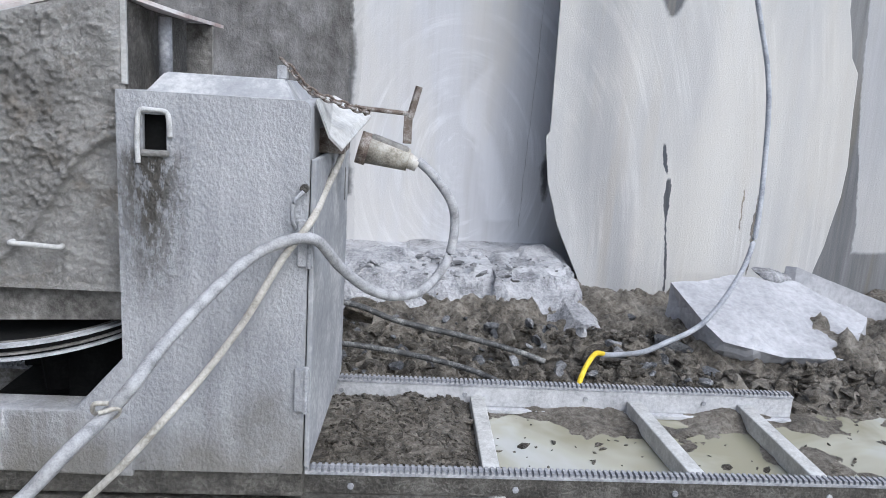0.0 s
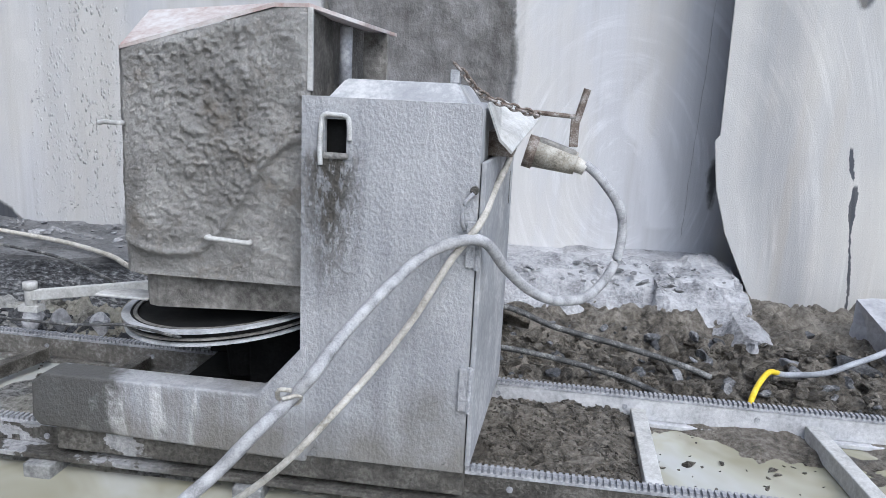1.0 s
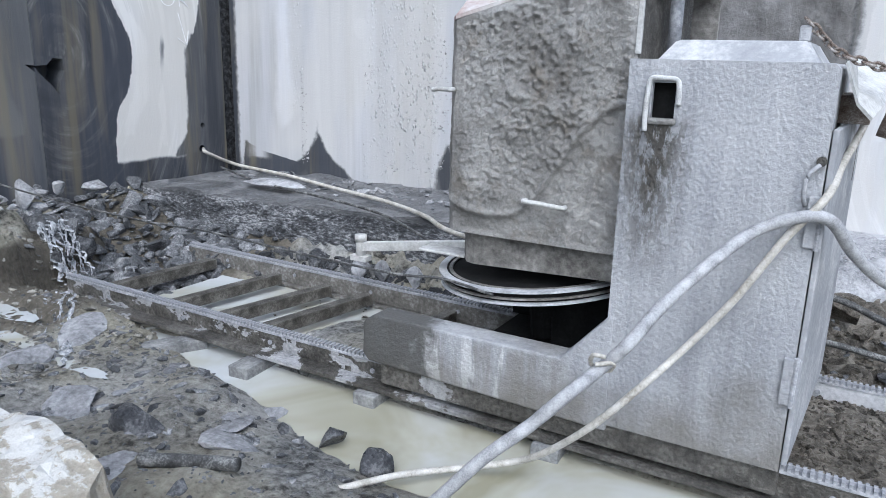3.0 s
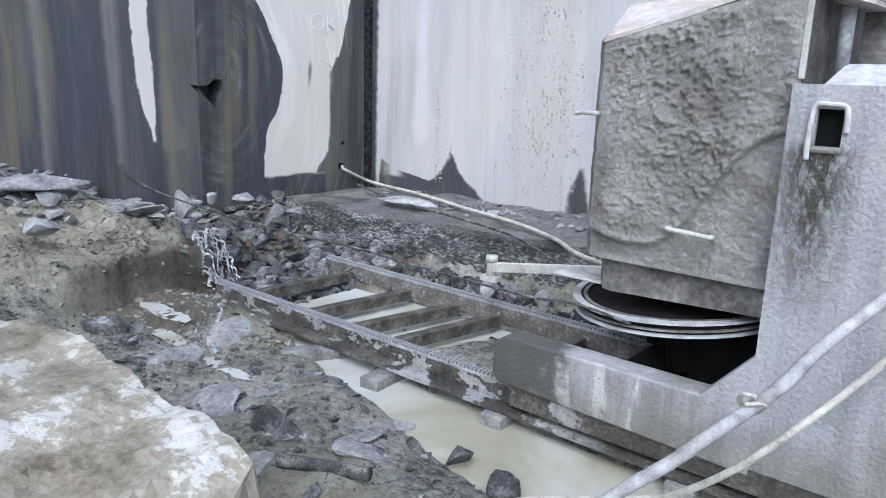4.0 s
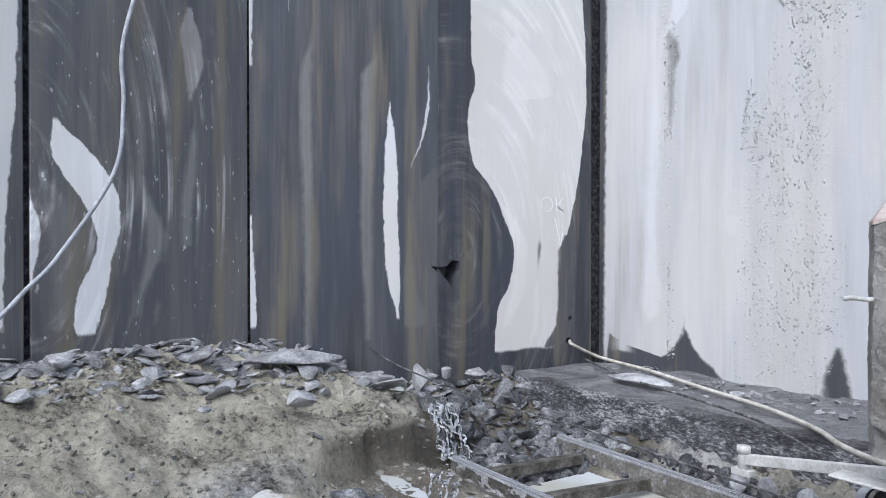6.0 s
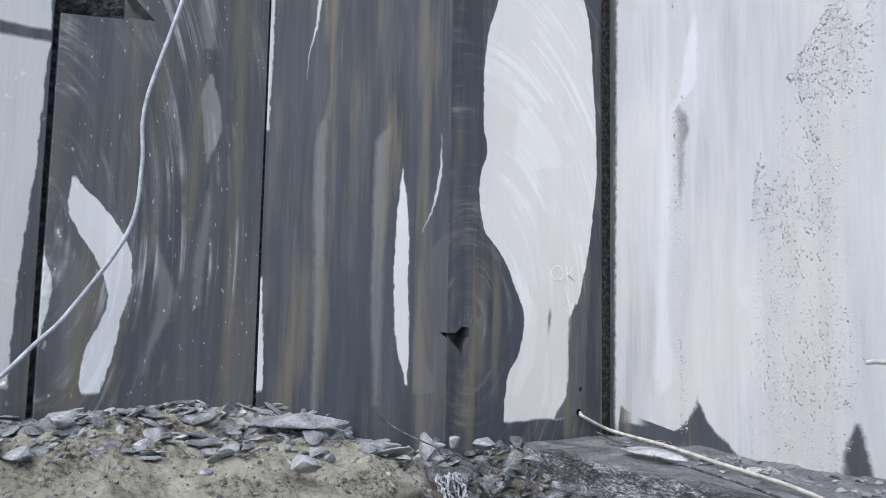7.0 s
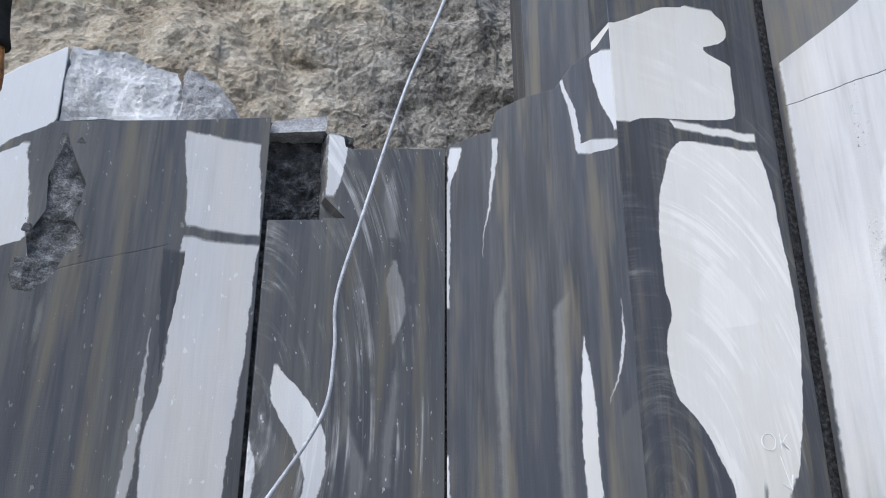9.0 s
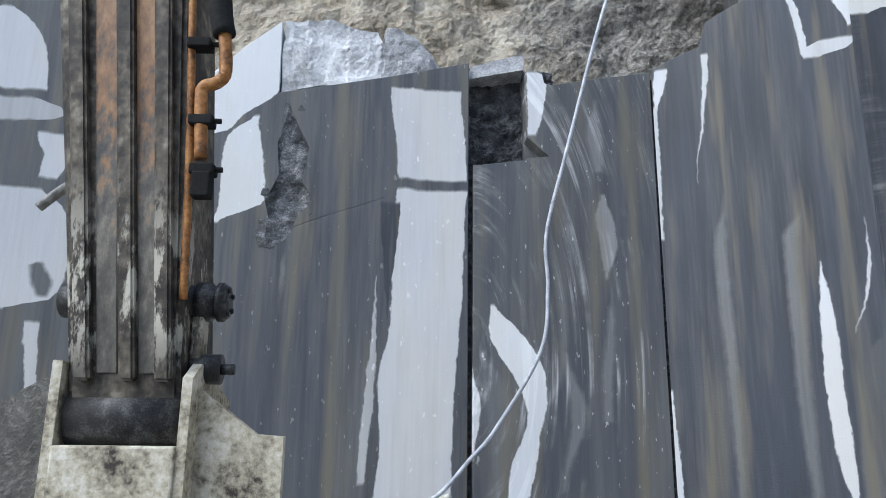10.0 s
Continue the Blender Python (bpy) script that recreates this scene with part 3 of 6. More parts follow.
PLATE = stone("chipped_cream_plate", (0.05, 0.042, 0.034), (0.42, 0.375, 0.28), (0.66, 0.63, 0.55), 6, 0.75, 0.008)
CONCRETE = stone("dull_plank", (0.10, 0.10, 0.10), (0.20, 0.20, 0.20), (0.34, 0.34, 0.33), 7, 0.8, 0.006)

FOLD = cut_stone("wall_fold_stone", 0.13, (
    (0.88, ((0.36, 0.54, 1.18), (0.7, 0.56, 1.25), (0.92, 0.68, 1.25), (1.19, 0.73, 1.27), (1.42, 0.64, 1.36), (1.69, 0.49, 1.42), (1.9, 0.31, 1.47), (2.26, 0.27, 1.52), (2.52, 0.34, 1.54), (2.72, 0.30, 1.54), (3.28, 0.31, 1.5), (3.65, 0.39, 1.47), (4.0, 0.58, 1.4), (4.04, 0.8, 1.38))),
    (0.85, ((4.1, 0.55, 1.38), (4.2, 0.50, 1.38))),
    (0.82, ((4.08, 0.0, 0.12), (4.25, -0.2, 0.9), (4.34, -0.2, 1.2), (4.84, -0.2, 1.22), (4.90, -0.2, 1.08), (4.98, -0.2, 0.96), (5.06, 0.05, 1.12), (5.2, 0.3, 1.23), (5.32, 0.5, 1.2), (5.42, 0.8, 1.1))),
    (0.95, ((2.38, 0.72, 0.74), (2.50, 0.60, 1.16), (2.62, 0.59, 1.12), (2.78, 0.62, 1.0), (2.9, 0.70, 0.86), (2.98, 0.78, 0.80)), 22.0),
    (0.98, ((0.55, 0.60, 0.72), (0.85, 0.70, 0.86), (1.2, 0.75, 0.88), (1.5, 0.62, 0.70), (1.62, 0.55, 0.58)), 30.0),
    (0.20, ((0.36, 1.06, 1.3), (0.55, 1.18, 1.3), (0.85, 1.2, 1.3), (1.15, 1.2, 1.32), (1.32, 1.27, 1.36)), 40.0),
    (0.97, ((0.45, 0.95, 1.0), (0.8, 0.93, 1.0), (0.95, 0.98, 1.0))),
    (0.16, ((0.95, 0.98, 1.0), (1.2, 0.97, 1.03), (1.32, 1.0, 1.02))),
), rings=(0.2, 1.12, 0.24, 0.62, 3.0), dry=(0.60, 0.588, 0.572), whorl=(0.17, 1.2, 0.62, 0.035))
DARKWALL = cut_stone("wall_dark_stone", 0.14, (
    (0.33, ((0.45, 0.37, 0.45), (1.33, 0.37, 0.47), (2.4, 0.34, 0.46), (2.85, 0.44, 0.47))),
    (0.32, ((0.5, 0.82, 0.89), (1.35, 0.785, 0.91), (2.49, 0.79, 0.93), (2.7, 0.92, 0.95))),
    (0.26, ((0.6, 1.12, 1.30), (1.0, 1.12, 1.36), (1.3, 1.16, 1.40), (1.55, 1.24, 1.41), (1.75, 1.36, 1.41)), 40.0),
    (0.20, ((0.45, 1.38, 1.42), (0.8, 1.24, 1.42), (1.4, 1.15, 1.42), (1.7, 1.24, 1.42), (1.9, 1.4, 1.42))),
    (0.80, ((0.66, 1.07, 1.1), (0.93, 1.01, 1.11), (1.34, 0.97, 1.09), (1.78, 0.97, 1.085), (2.08, 0.99, 1.06), (2.31, 1.01, 1.03))),
    (0.72, ((1.8, 1.18, 1.195), (2.0, 1.25, 1.275), (2.31, 1.295, 1.33), (2.6, 1.31, 1.325))),
    (0.75, ((2.9, 0.27, 0.285), (3.4, 0.33, 0.36), (3.95, 0.36, 0.42))),
    (0.72, ((3.78, 1.05, 1.15), (3.86, 1.05, 1.38), (3.95, 1.2, 1.4))),
    (0.80, ((3.5, 0.0, 0.03), (3.7, 0.0, 0.09), (3.86, 0.02, 0.12))),
    (0.78, ((0.62, -0.05, 0.055), (1.0, -0.05, 0.045), (1.45, -0.05, 0.03))),
    (0.70, ((2.5, -0.05, 0.03), (3.3, -0.05, 0.035), (3.55, -0.05, 0.03))),
    (0.80, ((4.0, 1.36, 1.5), (4.3, 1.26, 1.5), (4.69, 1.2, 1.5), (4.78, 1.3, 1.5))),
    (0.75, ((3.8, 1.04, 1.1), (4.2, 1.0, 1.06), (4.5, 0.94, 0.98))),
))
SWIRL = cut_stone("wall_swirl_stone", 0.205, (
    (0.42, ((2.2, 0.96, 1.0), (2.45, 0.93, 1.07), (2.65, 0.90, 1.05), (2.85, 0.95, 1.0)), 60.0),
    (0.33, ((1.2, 0.45, 0.52), (1.5, 0.58, 0.66), (1.9, 0.60, 0.70), (2.4, 0.56, 0.62), (2.7, 0.55, 0.57)), 24.0),
    (0.30, ((0.7, 0.10, 0.24), (1.0, 0.12, 0.3), (1.25, 0.1, 0.33), (1.5, 0.06, 0.24), (1.7, 0.06, 0.12)), 24.0),
    (0.36, ((1.2, 0.9, 1.0), (1.9, 0.95, 1.04), (2.15, 1.0, 1.02))),
    (0.36, ((0.75, 0.60, 0.66), (1.3, 0.68, 0.82), (1.7, 0.62, 0.7))),
    (0.36, ((3.0, 0.9, 1.0), (3.3, 0.85, 1.0), (3.6, 0.92, 0.97))),
    (0.90, ((0.66, 0.27, 0.38), (0.73, 0.25, 0.40), (0.90, 0.26, 0.44), (1.07, 0.33, 0.47), (1.25, 0.39, 0.51), (1.4, 0.36, 0.54), (1.55, 0.28, 0.52), (1.67, 0.19, 0.47), (1.84, 0.13, 0.34), (2.02, 0.14, 0.18))),
    (0.78, ((0.95, -0.1, 0.03), (1.31, -0.1, 0.08), (1.58, -0.1, 0.02))),
    # white piece beside the recess: the notch's lit side painted on the face
    (0.82, ((3.27, 0.42, 0.50), (3.45, 0.42, 0.55), (3.75, 0.42, 0.58), (3.8, 0.42, 0.5))),
), rings=(0.0, 1.6, 0.38, 0.42, 2.2), spots=0.30, streak=0.8)
PILLAR = cut_stone("wall_pillar_stone", 0.19, (
    (0.74, ((0.7, 1.47, 1.98), (1.06, 1.5, 1.99), (1.47, 1.48, 2.0), (1.87, 1.55, 2.04), (2.73, 1.56, 2.07), (2.83, 1.57, 2.08))),
    (0.74, ((2.88, 1.57, 2.08), (3.1, 1.56, 2.07), (3.6, 1.5, 2.03))),
    (0.90, ((2.5, 0.3, 0.36), (2.6, 0.34, 0.52), (2.70, 0.35, 0.665), (3.0, 0.35, 0.64), (3.1, 0.36, 0.62), (3.2, 0.42, 0.6), (3.33, 0.55, 0.59))),
    (0.93, ((3.13, 0.05, 0.24), (3.18, 0.02, 0.37), (3.33, 0.0, 0.50), (3.49, 0.0, 0.70), (3.6, 0.0, 0.75), (4.2, 0.0, 0.75))),
    (0.55, ((1.0, 0.28, 0.32), (1.6, 0.29, 0.34), (2.1, 0.24, 0.28), (2.3, 0.22, 0.23))),
    (0.5, ((1.9, 0.80, 0.82), (2.2, 0.79, 0.84), (2.4, 0.82, 0.83))),
    (0.62, ((0.8, 1.36, 1.42), (1.5, 1.40, 1.47), (2.2, 1.44, 1.46))),
    (0.02, ((1.88, 1.53, 1.54), (2.3, 1.49, 1.57), (2.72, 1.46, 1.60)), 200.0),
), spots=0.20, streak=1.1, cracks=((0.72, 2.44, 1.5, 2.75, 0.006),))
PALEWALL = cut_stone("wall_pale_stone", 0.70, (
    (0.24, ((2.85, 3.0, 4.6), (3.0, 2.3, 4.6), (7.5, 2.2, 4.6))),
    (0.24, ((0.5, 3.3, 4.66), (0.95, 3.35, 4.63), (1.4, 3.3, 4.66), (1.75, 3.3, 4.62), (2.9, 3.3, 4.6))),
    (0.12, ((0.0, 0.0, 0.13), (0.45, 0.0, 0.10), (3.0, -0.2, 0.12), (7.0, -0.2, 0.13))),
    (0.16, ((0.1, 0.1, 1.2), (0.29, 0.11, 0.75), (0.34, 0.12, 0.5), (0.40, 0.13, 0.26), (0.46, 0.13, 0.17)), 60.0),
    (0.14, ((0.15, 0.5, 1.22), (0.27, 0.6, 1.14), (0.36, 0.72, 1.02), (0.50, 0.82, 0.92), (0.66, 0.85, 0.87))),
    (0.15, ((0.15, 1.9, 2.12), (0.4, 1.94, 2.09), (0.55, 2.0, 2.06))),
    (0.40, ((2.05, 0.71, 0.74), (2.3, 0.70, 0.78), (2.6, 0.69, 0.79), (2.78, 0.70, 0.84), (2.95, 0.68, 0.76), (3.1, 0.69, 0.71))),
    (0.80, ((1.6, 0.60, 0.63), (2.4, 0.58, 0.68), (2.9, 0.62, 0.70), (3.1, 0.72, 0.90), (3.5, 0.80, 0.92), (3.7, 0.86, 0.90)), 30.0),
    (0.67, ((0.3, 0.14, 0.42), (2.0, 0.14, 0.44), (7.4, 0.13, 0.47)), 9.0),
    (0.79, ((0.5, 0.50, 0.52), (0.75, 0.44, 0.72), (1.1, 0.46, 0.66), (3.6, 0.56, 0.64), (4.6, 0.59, 0.60)), 14.0),
    (0.77, ((1.28, 1.27, 1.275), (1.32, 1.22, 1.33), (1.42, 1.2, 1.35), (1.47, 1.26, 1.27)), 40.0),
    (0.25, ((4.87, 0.0, 0.05), (4.95, 0.0, 0.5), (5.05, 0.0, 1.0), (5.4, -0.1, 1.4), (7.5, -0.1, 1.6))),
    # pale slab, its colour lightened to make up for the tall block's shade
    (0.80, ((0.0, 4.68, 6.3), (0.95, 4.65, 6.3), (1.4, 4.68, 6.3), (7.5, 4.62, 6.3))),
    (0.25, ((0.5, 6.02, 6.08), (0.75, 6.0, 6.12), (0.97, 6.06, 6.14))),
    (0.93, ((0.35, 5.6, 5.85), (0.6, 5.55, 5.78), (0.9, 5.5, 5.68), (1.1, 5.36, 5.6), (1.35, 5.45, 5.62), (1.5, 5.56, 5.64)), 18.0),
), pits=((1.0, 1.31, 1.98), (1.95, 1.34, 2.06), (2.27, 1.42, 2.1), (2.96, 1.60, 2.14), (3.35, 1.85, 2.16), (5.0, 2.0, 2.2)), rings=(5.4, 0.75, 0.2, 0.75, 1.6), dry=(0.56, 0.565, 0.59), streak=0.55, frayed=1.0, cracks=((0.047, 4.479, 1.651, 4.212, 0.005), (5.87, 0.3, 5.93, 2.0, 0.0015)), plaster=(3.35, 4.62))
BLOCKSTONE = cut_stone("tall_block_stone", 0.75, (
    (0.15, ((-0.091, 0.683, 0.699), (0.231, 0.664, 0.688), (0.500, 0.629, 0.648), (0.618, 0.602, 0.645), (0.747, 0.607, 0.650), (0.790, 0.613, 0.634)), 200.0),
    (0.15, ((0.801, 0.602, 0.613), (0.876, 0.564, 0.602), (0.962, 0.548, 0.586), (1.016, 0.548, 0.570)), 200.0),
    (0.1, ((0.123, 1.279, 1.295), (0.500, 1.274, 1.328), (0.715, 1.290, 1.317)), 200.0),
    (0.1, ((0.446, 1.183, 1.195), (0.747, 1.183, 1.198)), 200.0),
    (0.88, ((0.123, 0.774, 1.183), (3.133, 0.806, 1.236), (7.433, 0.752, 1.290)), 6.0),
    (0.60, ((-0.199, 0.236, 0.591), (0.446, 0.000, 0.451), (0.984, -0.129, 0.322), (7.433, -0.215, 0.215)), 7.0),
    (0.25, ((1.800, 0.473, 0.537), (1.887, 0.430, 0.581), (2.005, 0.387, 0.623)), 30.0),
), tint=(0.42, 0.36, 0.27), dry=(0.53, 0.525, 0.515), streak=0.4, rings=(-0.4, 0.2, 0.14, 0.5, 3.5))
# The low base tone holds the shade beside the tall block.
SIDEWALL = cut_stone("shaded_side_stone", 0.36, (
    (0.62, ((0.3, 0.62, 1.2), (0.9, 0.55, 1.0), (1.2, 0.5, 0.9), (3.0, 0.4, 1.0))),
))
LEFTWALL = cut_stone("streaked_left_stone", 0.22, (
    (0.80, ((3.34, 1.1, 1.645), (3.5, 1.1, 1.63), (3.65, 1.15, 1.61), (3.8, 1.2, 1.54), (3.92, 1.25, 1.42), (3.97, 1.3, 1.35))),
    (0.66, ((3.12, 1.2, 1.5), (3.18, 1.2, 1.78), (3.26, 1.3, 1.74), (3.31, 1.36, 1.55))),
    (0.78, ((2.74, 1.66, 1.80), (2.9, 1.67, 1.86), (3.05, 1.62, 1.82), (3.08, 1.64, 1.76))),
    (0.74, ((1.86, 1.3, 1.58), (1.95, 1.3, 1.86), (2.2, 1.3, 1.92), (2.45, 1.3, 1.9), (2.58, 1.3, 1.82), (2.68, 1.3, 1.7))),
    (0.24, ((1.95, 1.74, 1.84), (2.05, 1.7, 1.86), (2.15, 1.68, 1.80), (2.2, 1.75, 1.78))),
    (0.72, ((1.1, 1.78, 1.86), (1.5, 1.74, 1.82), (1.8, 1.70, 1.80))),
    (0.5, ((1.3, 2.28, 2.31), (1.9, 2.25, 2.30), (2.3, 2.2, 2.23))),
))


# ---- ground ----
def smooth(a, b, x):
    t = min(1.0, max(0.0, (x - a) / (b - a)))
    return t * t * (3 - 2 * t)


POOLS = ((-4.35, 2.05, 0.38, 0.10, 0.245), (-2.93, -0.05, 0.19, 0.10, 0.12), (-3.22, 1.58, 0.26, 0.08, -0.085), (-2.85, 1.42, 0.30, 0.06, -0.10), (-2.35, 1.36, 0.22, 0.05, -0.085))


def ground_height(x, y):
    n1 = noise.fractal(Vector((x * 1.6, y * 1.6, 3.0)), 0.9, 2.0, 5)
    n2 = noise.fractal(Vector((x * 9, y * 9, 7.0)), 0.8, 2.1, 4)
    z = -0.145 + 0.022 * n1 + 0.014 * n2
    # bank on this side of the puddle
    shore = 1.56 - 0.28 * (x + 1.5) if x < -1.0 else 1.42
    if y < 1.9:
        z += (0.075 + 0.035 * n1) * smooth(shore + 0.06, shore - 0.16, y) - 0.05 * smooth(shore - 0.02, shore + 0.1, y)
    # mud behind the rear rail, rising to the broken ledge
    z += (0.05 + 0.05 * n2) * smooth(2.8, 3.05, y)
    z += (0.10 + 0.04 * n1) * smooth(3.05, 3.7, y)
    # mud left between the rails beside the cabinet
    z += 0.06 * smooth(0.95, 0.75, x) * smooth(0.0, 0.2, x) * smooth(1.95, 2.1, y) * smooth(2.9, 2.7, y)
    z += 0.05 * smooth(-1.9, -1.5, x) * smooth(-0.8, -1.1, x) * smooth(2.0, 2.1, y) * smooth(2.8, 2.6, y)
    z -= 0.055 * smooth(-1.85, -2.05, x) * smooth(1.95, 2.05, y) * smooth(2.8, 2.7, y)
    z -= 0.03 * smooth(0.75, 0.95, x) * smooth(2.0, 2.1, y) * smooth(2.8, 2.6, y)
    z += 0.055 * max(0.0, n1 + 0.15) * smooth(0.9, 1.2, x) * smooth(1.98, 2.05, y)
    # terrace of spoil before the dark wall: a cut edge beside the runnel, a loose slope farther off
    edge = -3.42 - 0.31 * (y - 1.15) + 0.05 * noise.noise(Vector((x * 1.5, y * 1.5, 1)))
    wide = smooth(1.25, 0.7, y)
    up = smooth(edge + 0.03 + 0.85 * wide, edge - 0.03 - 0.75 * wide, x) * smooth(2.75, 2.45, y)
    if up > 0:
        rise = (0.33 - 0.19 * smooth(1.3, 2.3, y)) * smooth(0.0, 1.6, edge - x)
        d, _ = noise.voronoi(Vector((x * 15, y * 15, 2.0 * noise.noise(Vector((x * 2, y * 2, 9))))))
        rubbly = smooth(-0.25, 0.25, noise.noise(Vector((x * 1.9, y * 1.9, 5.0))) + 0.35 * wide)
        n3 = noise.fractal(Vector((x * 26, y * 26, 4.0)), 0.7, 2.1, 3)
        z += up * (0.265 + rise + 0.025 * n1 + (0.010 + 0.010 * rubbly) * n2 + 0.010 * n3 + 0.016 * rubbly * min(0.5, d[1] - d[0]))
    for cx, cy, rx, ry, level in POOLS:
        k = smooth(1.6, 1.05, math.hypot((x - cx) / rx, (y - cy) / ry) + 0.2 * n1)
        z += k * (level - 0.004 + 0.02 * n2 - z)
    # higher spoil along the foot of the corner
    z += 0.27 * smooth(-3.9, -4.5, x) * smooth(2.3, 2.7, y) * smooth(3.6, 3.2, y)
    return z


def ground():
    def axis(lo, hi, step):
        far = [300, 120, 50, 22, 10, 5, 2.5, 1.2, 0.5]
        return [lo - f for f in far] + list(np.arange(lo, hi + step / 2, step)) + [hi + f for f in far[::-1]]
    xs, ys = axis(-5.2, 4.0, 0.019), axis(-0.8, 5.2, 0.019)
    verts = [(x, y, ground_height(x, y) if -6 < x < 4.6 and -1.4 < y < 5.8 else -0.1) for y in ys for x in xs]
    n = len(xs)
    faces = [(j * n + i, j * n + i + 1, (j + 1) * n + i + 1, (j + 1) * n + i) for j in range(len(ys) - 1) for i in range(n - 1)]
    return tagged(link_mesh("ground", verts, faces, MUD, smooth=True), "grey-brown quarry mud with puddles and stone chips", "ground", kind="structure")


ground()


def puddle(name, x0, x1, y0, y1, z, label):
    ob = link_mesh(name, [(x0, y0, z), (x1, y0, z), (x1, y1, z), (x0, y1, z)], [(0, 1, 2, 3)], WATER)
    return tagged(ob, label, "water", kind="structure")


puddle("water", -3.0, 3.9, 1.2, 3.25, -0.152, "still milky beige puddle round the rails")

for cx, cy, rx, ry, level in POOLS:
    rim = [(cx + rx * w * math.cos(a), cy + ry * w * math.sin(a), level) for a, w in ((0.3 * k, 0.82 + 0.25 * noise.noise(Vector((k * 0.9, cx, cy)))) for k in range(21))]
    tagged(link_mesh("water", rim, [tuple(range(21))], WATER), "shallow milky pool on the muddy ground", "water", kind="structure")

# ---- quarry walls ----
def wall(name, a, b, outline, mat, depth, label, bevel=0.006, skew=0.0, back=0.0):
    """A sawn block: outline in u (from a towards b) and z, its face on the line a-b."""
    d = Vector(b) - Vector(a)
    ob = prism(name, outline, back, back + depth, mat, bevel=bevel, skew=skew)
    ob.matrix_basis = pose(a[0], a[1], 0, 0, 0, math.degrees(math.atan2(d[1], d[0])))
    return tagged(ob, label, "rock wall", kind="structure")


CORNER, FOLDED, SEAM_B, SEAM_C, LEFT_END = (-4.43, 4.26), (-4.45, 2.6), (-4.9, 1.28), (-4.79, -0.11), (-4.6, -2.2)
wall("wall_back", CORNER, (1.7, 5.0), [(0.03, -0.4), (9.0, -0.4), (9.0, 7.5), (0.03, 7.5)], PALEWALL, 1.2, "tall pale sawn marble wall with grey stains and drips")
wall("wall_fold", FOLDED, CORNER, [(0.0, -0.4), (1.6, -0.4), (1.6, 7.5), (0.0, 7.5)], FOLD, 1.2, "sawn marble wall, white dry patch between dark wet stone")
wall("wall_dark", SEAM_B, FOLDED, [(0.012, -0.4), (1.394, -0.4), (1.394, 5.0), (1.28, 4.82), (1.2, 4.74), (1.05, 4.62), (0.97, 4.5), (0.9, 4.40), (0.62, 4.31), (0.42, 4.2), (0.36, 4.0), (0.25, 3.97), (0.0, 3.86)], DARKWALL, 1.2, "dark wet sawn marble wall with white and ochre streaks")
wall("wall_dark_upper", SEAM_B, FOLDED, [(0.70, 3.5), (1.75, 3.5), (1.75, 7.5), (0.66, 7.5)], DARKWALL, 1.0, "dark streaked marble bench standing behind the wall", back=0.3)
wall("wall_swirl", SEAM_C, SEAM_B, [(0.02, -0.4), (1.385, -0.4), (1.385, 3.84), (1.0, 3.77), (0.62, 3.69), (0.56, 3.70), (0.54, 3.79), (0.42, 3.80), (0.42, 3.08), (0.02, 3.02)], SWIRL, 1.2, "dark sawn marble wall with a white curved streak")
wall("wall_pillar", LEFT_END, SEAM_C, [(0.02, -0.4), (2.085, -0.4), (2.085, 3.83), (1.5, 3.68), (0.71, 3.50), (0.70, 4.07), (0.45, 3.85), (0.19, 3.57), (0.02, 3.36)], PILLAR, 1.2, "brown-grey sawn marble wall with a pale upright band")
wall("wall_left", (-4.05, -4.6), LEFT_END, [(-8.0, -0.4), (2.44, -0.4), (2.44, 4.4), (-8.0, 6.0)], LEFTWALL, 1.2, "grey sawn marble wall with pale broken patches")
wall("wall_block", (1.686, 4.427), (4.040, 4.642), [(0.322, -0.522), (1.784, -0.522), (1.784, 0.016), (1.806, 0.177), (1.860, 0.360), (1.892, 0.553), (1.924, 0.715), (1.935, 0.930), (1.903, 1.306), (1.892, 1.553), (1.827, 1.650), (1.806, 1.757), (1.752, 1.951), (1.720, 2.489), (1.827, 7.971), (-0.322, 7.971), (-0.242, 1.865), (-0.231, 1.048), (-0.258, 1.016), (-0.215, 0.715), (-0.161, 0.553), (-0.129, 0.446), (-0.054, 0.295), (0.065, 0.059), (0.236, -0.263)], BLOCKSTONE, 0.45, "tall pale marble block with ochre streaks standing on mud", skew=0.16)
wall("wall_side", (3.19, 4.66), (7.49, 4.88), [(0.0, -0.3), (6.0, -0.3), (6.0, 7.5), (0.0, 7.5)], SIDEWALL, 1.0, "stained sawn marble wall, greyed for its shade")
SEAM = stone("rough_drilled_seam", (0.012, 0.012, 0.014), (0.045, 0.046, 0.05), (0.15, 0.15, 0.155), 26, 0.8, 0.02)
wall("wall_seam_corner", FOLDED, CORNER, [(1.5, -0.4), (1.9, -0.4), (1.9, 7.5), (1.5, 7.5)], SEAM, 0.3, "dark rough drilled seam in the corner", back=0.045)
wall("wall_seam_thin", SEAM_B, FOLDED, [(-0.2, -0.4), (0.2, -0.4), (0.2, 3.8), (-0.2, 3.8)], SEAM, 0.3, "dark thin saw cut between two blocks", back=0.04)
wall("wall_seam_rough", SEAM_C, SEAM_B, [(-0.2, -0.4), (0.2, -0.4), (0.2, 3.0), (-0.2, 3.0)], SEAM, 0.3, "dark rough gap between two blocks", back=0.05)


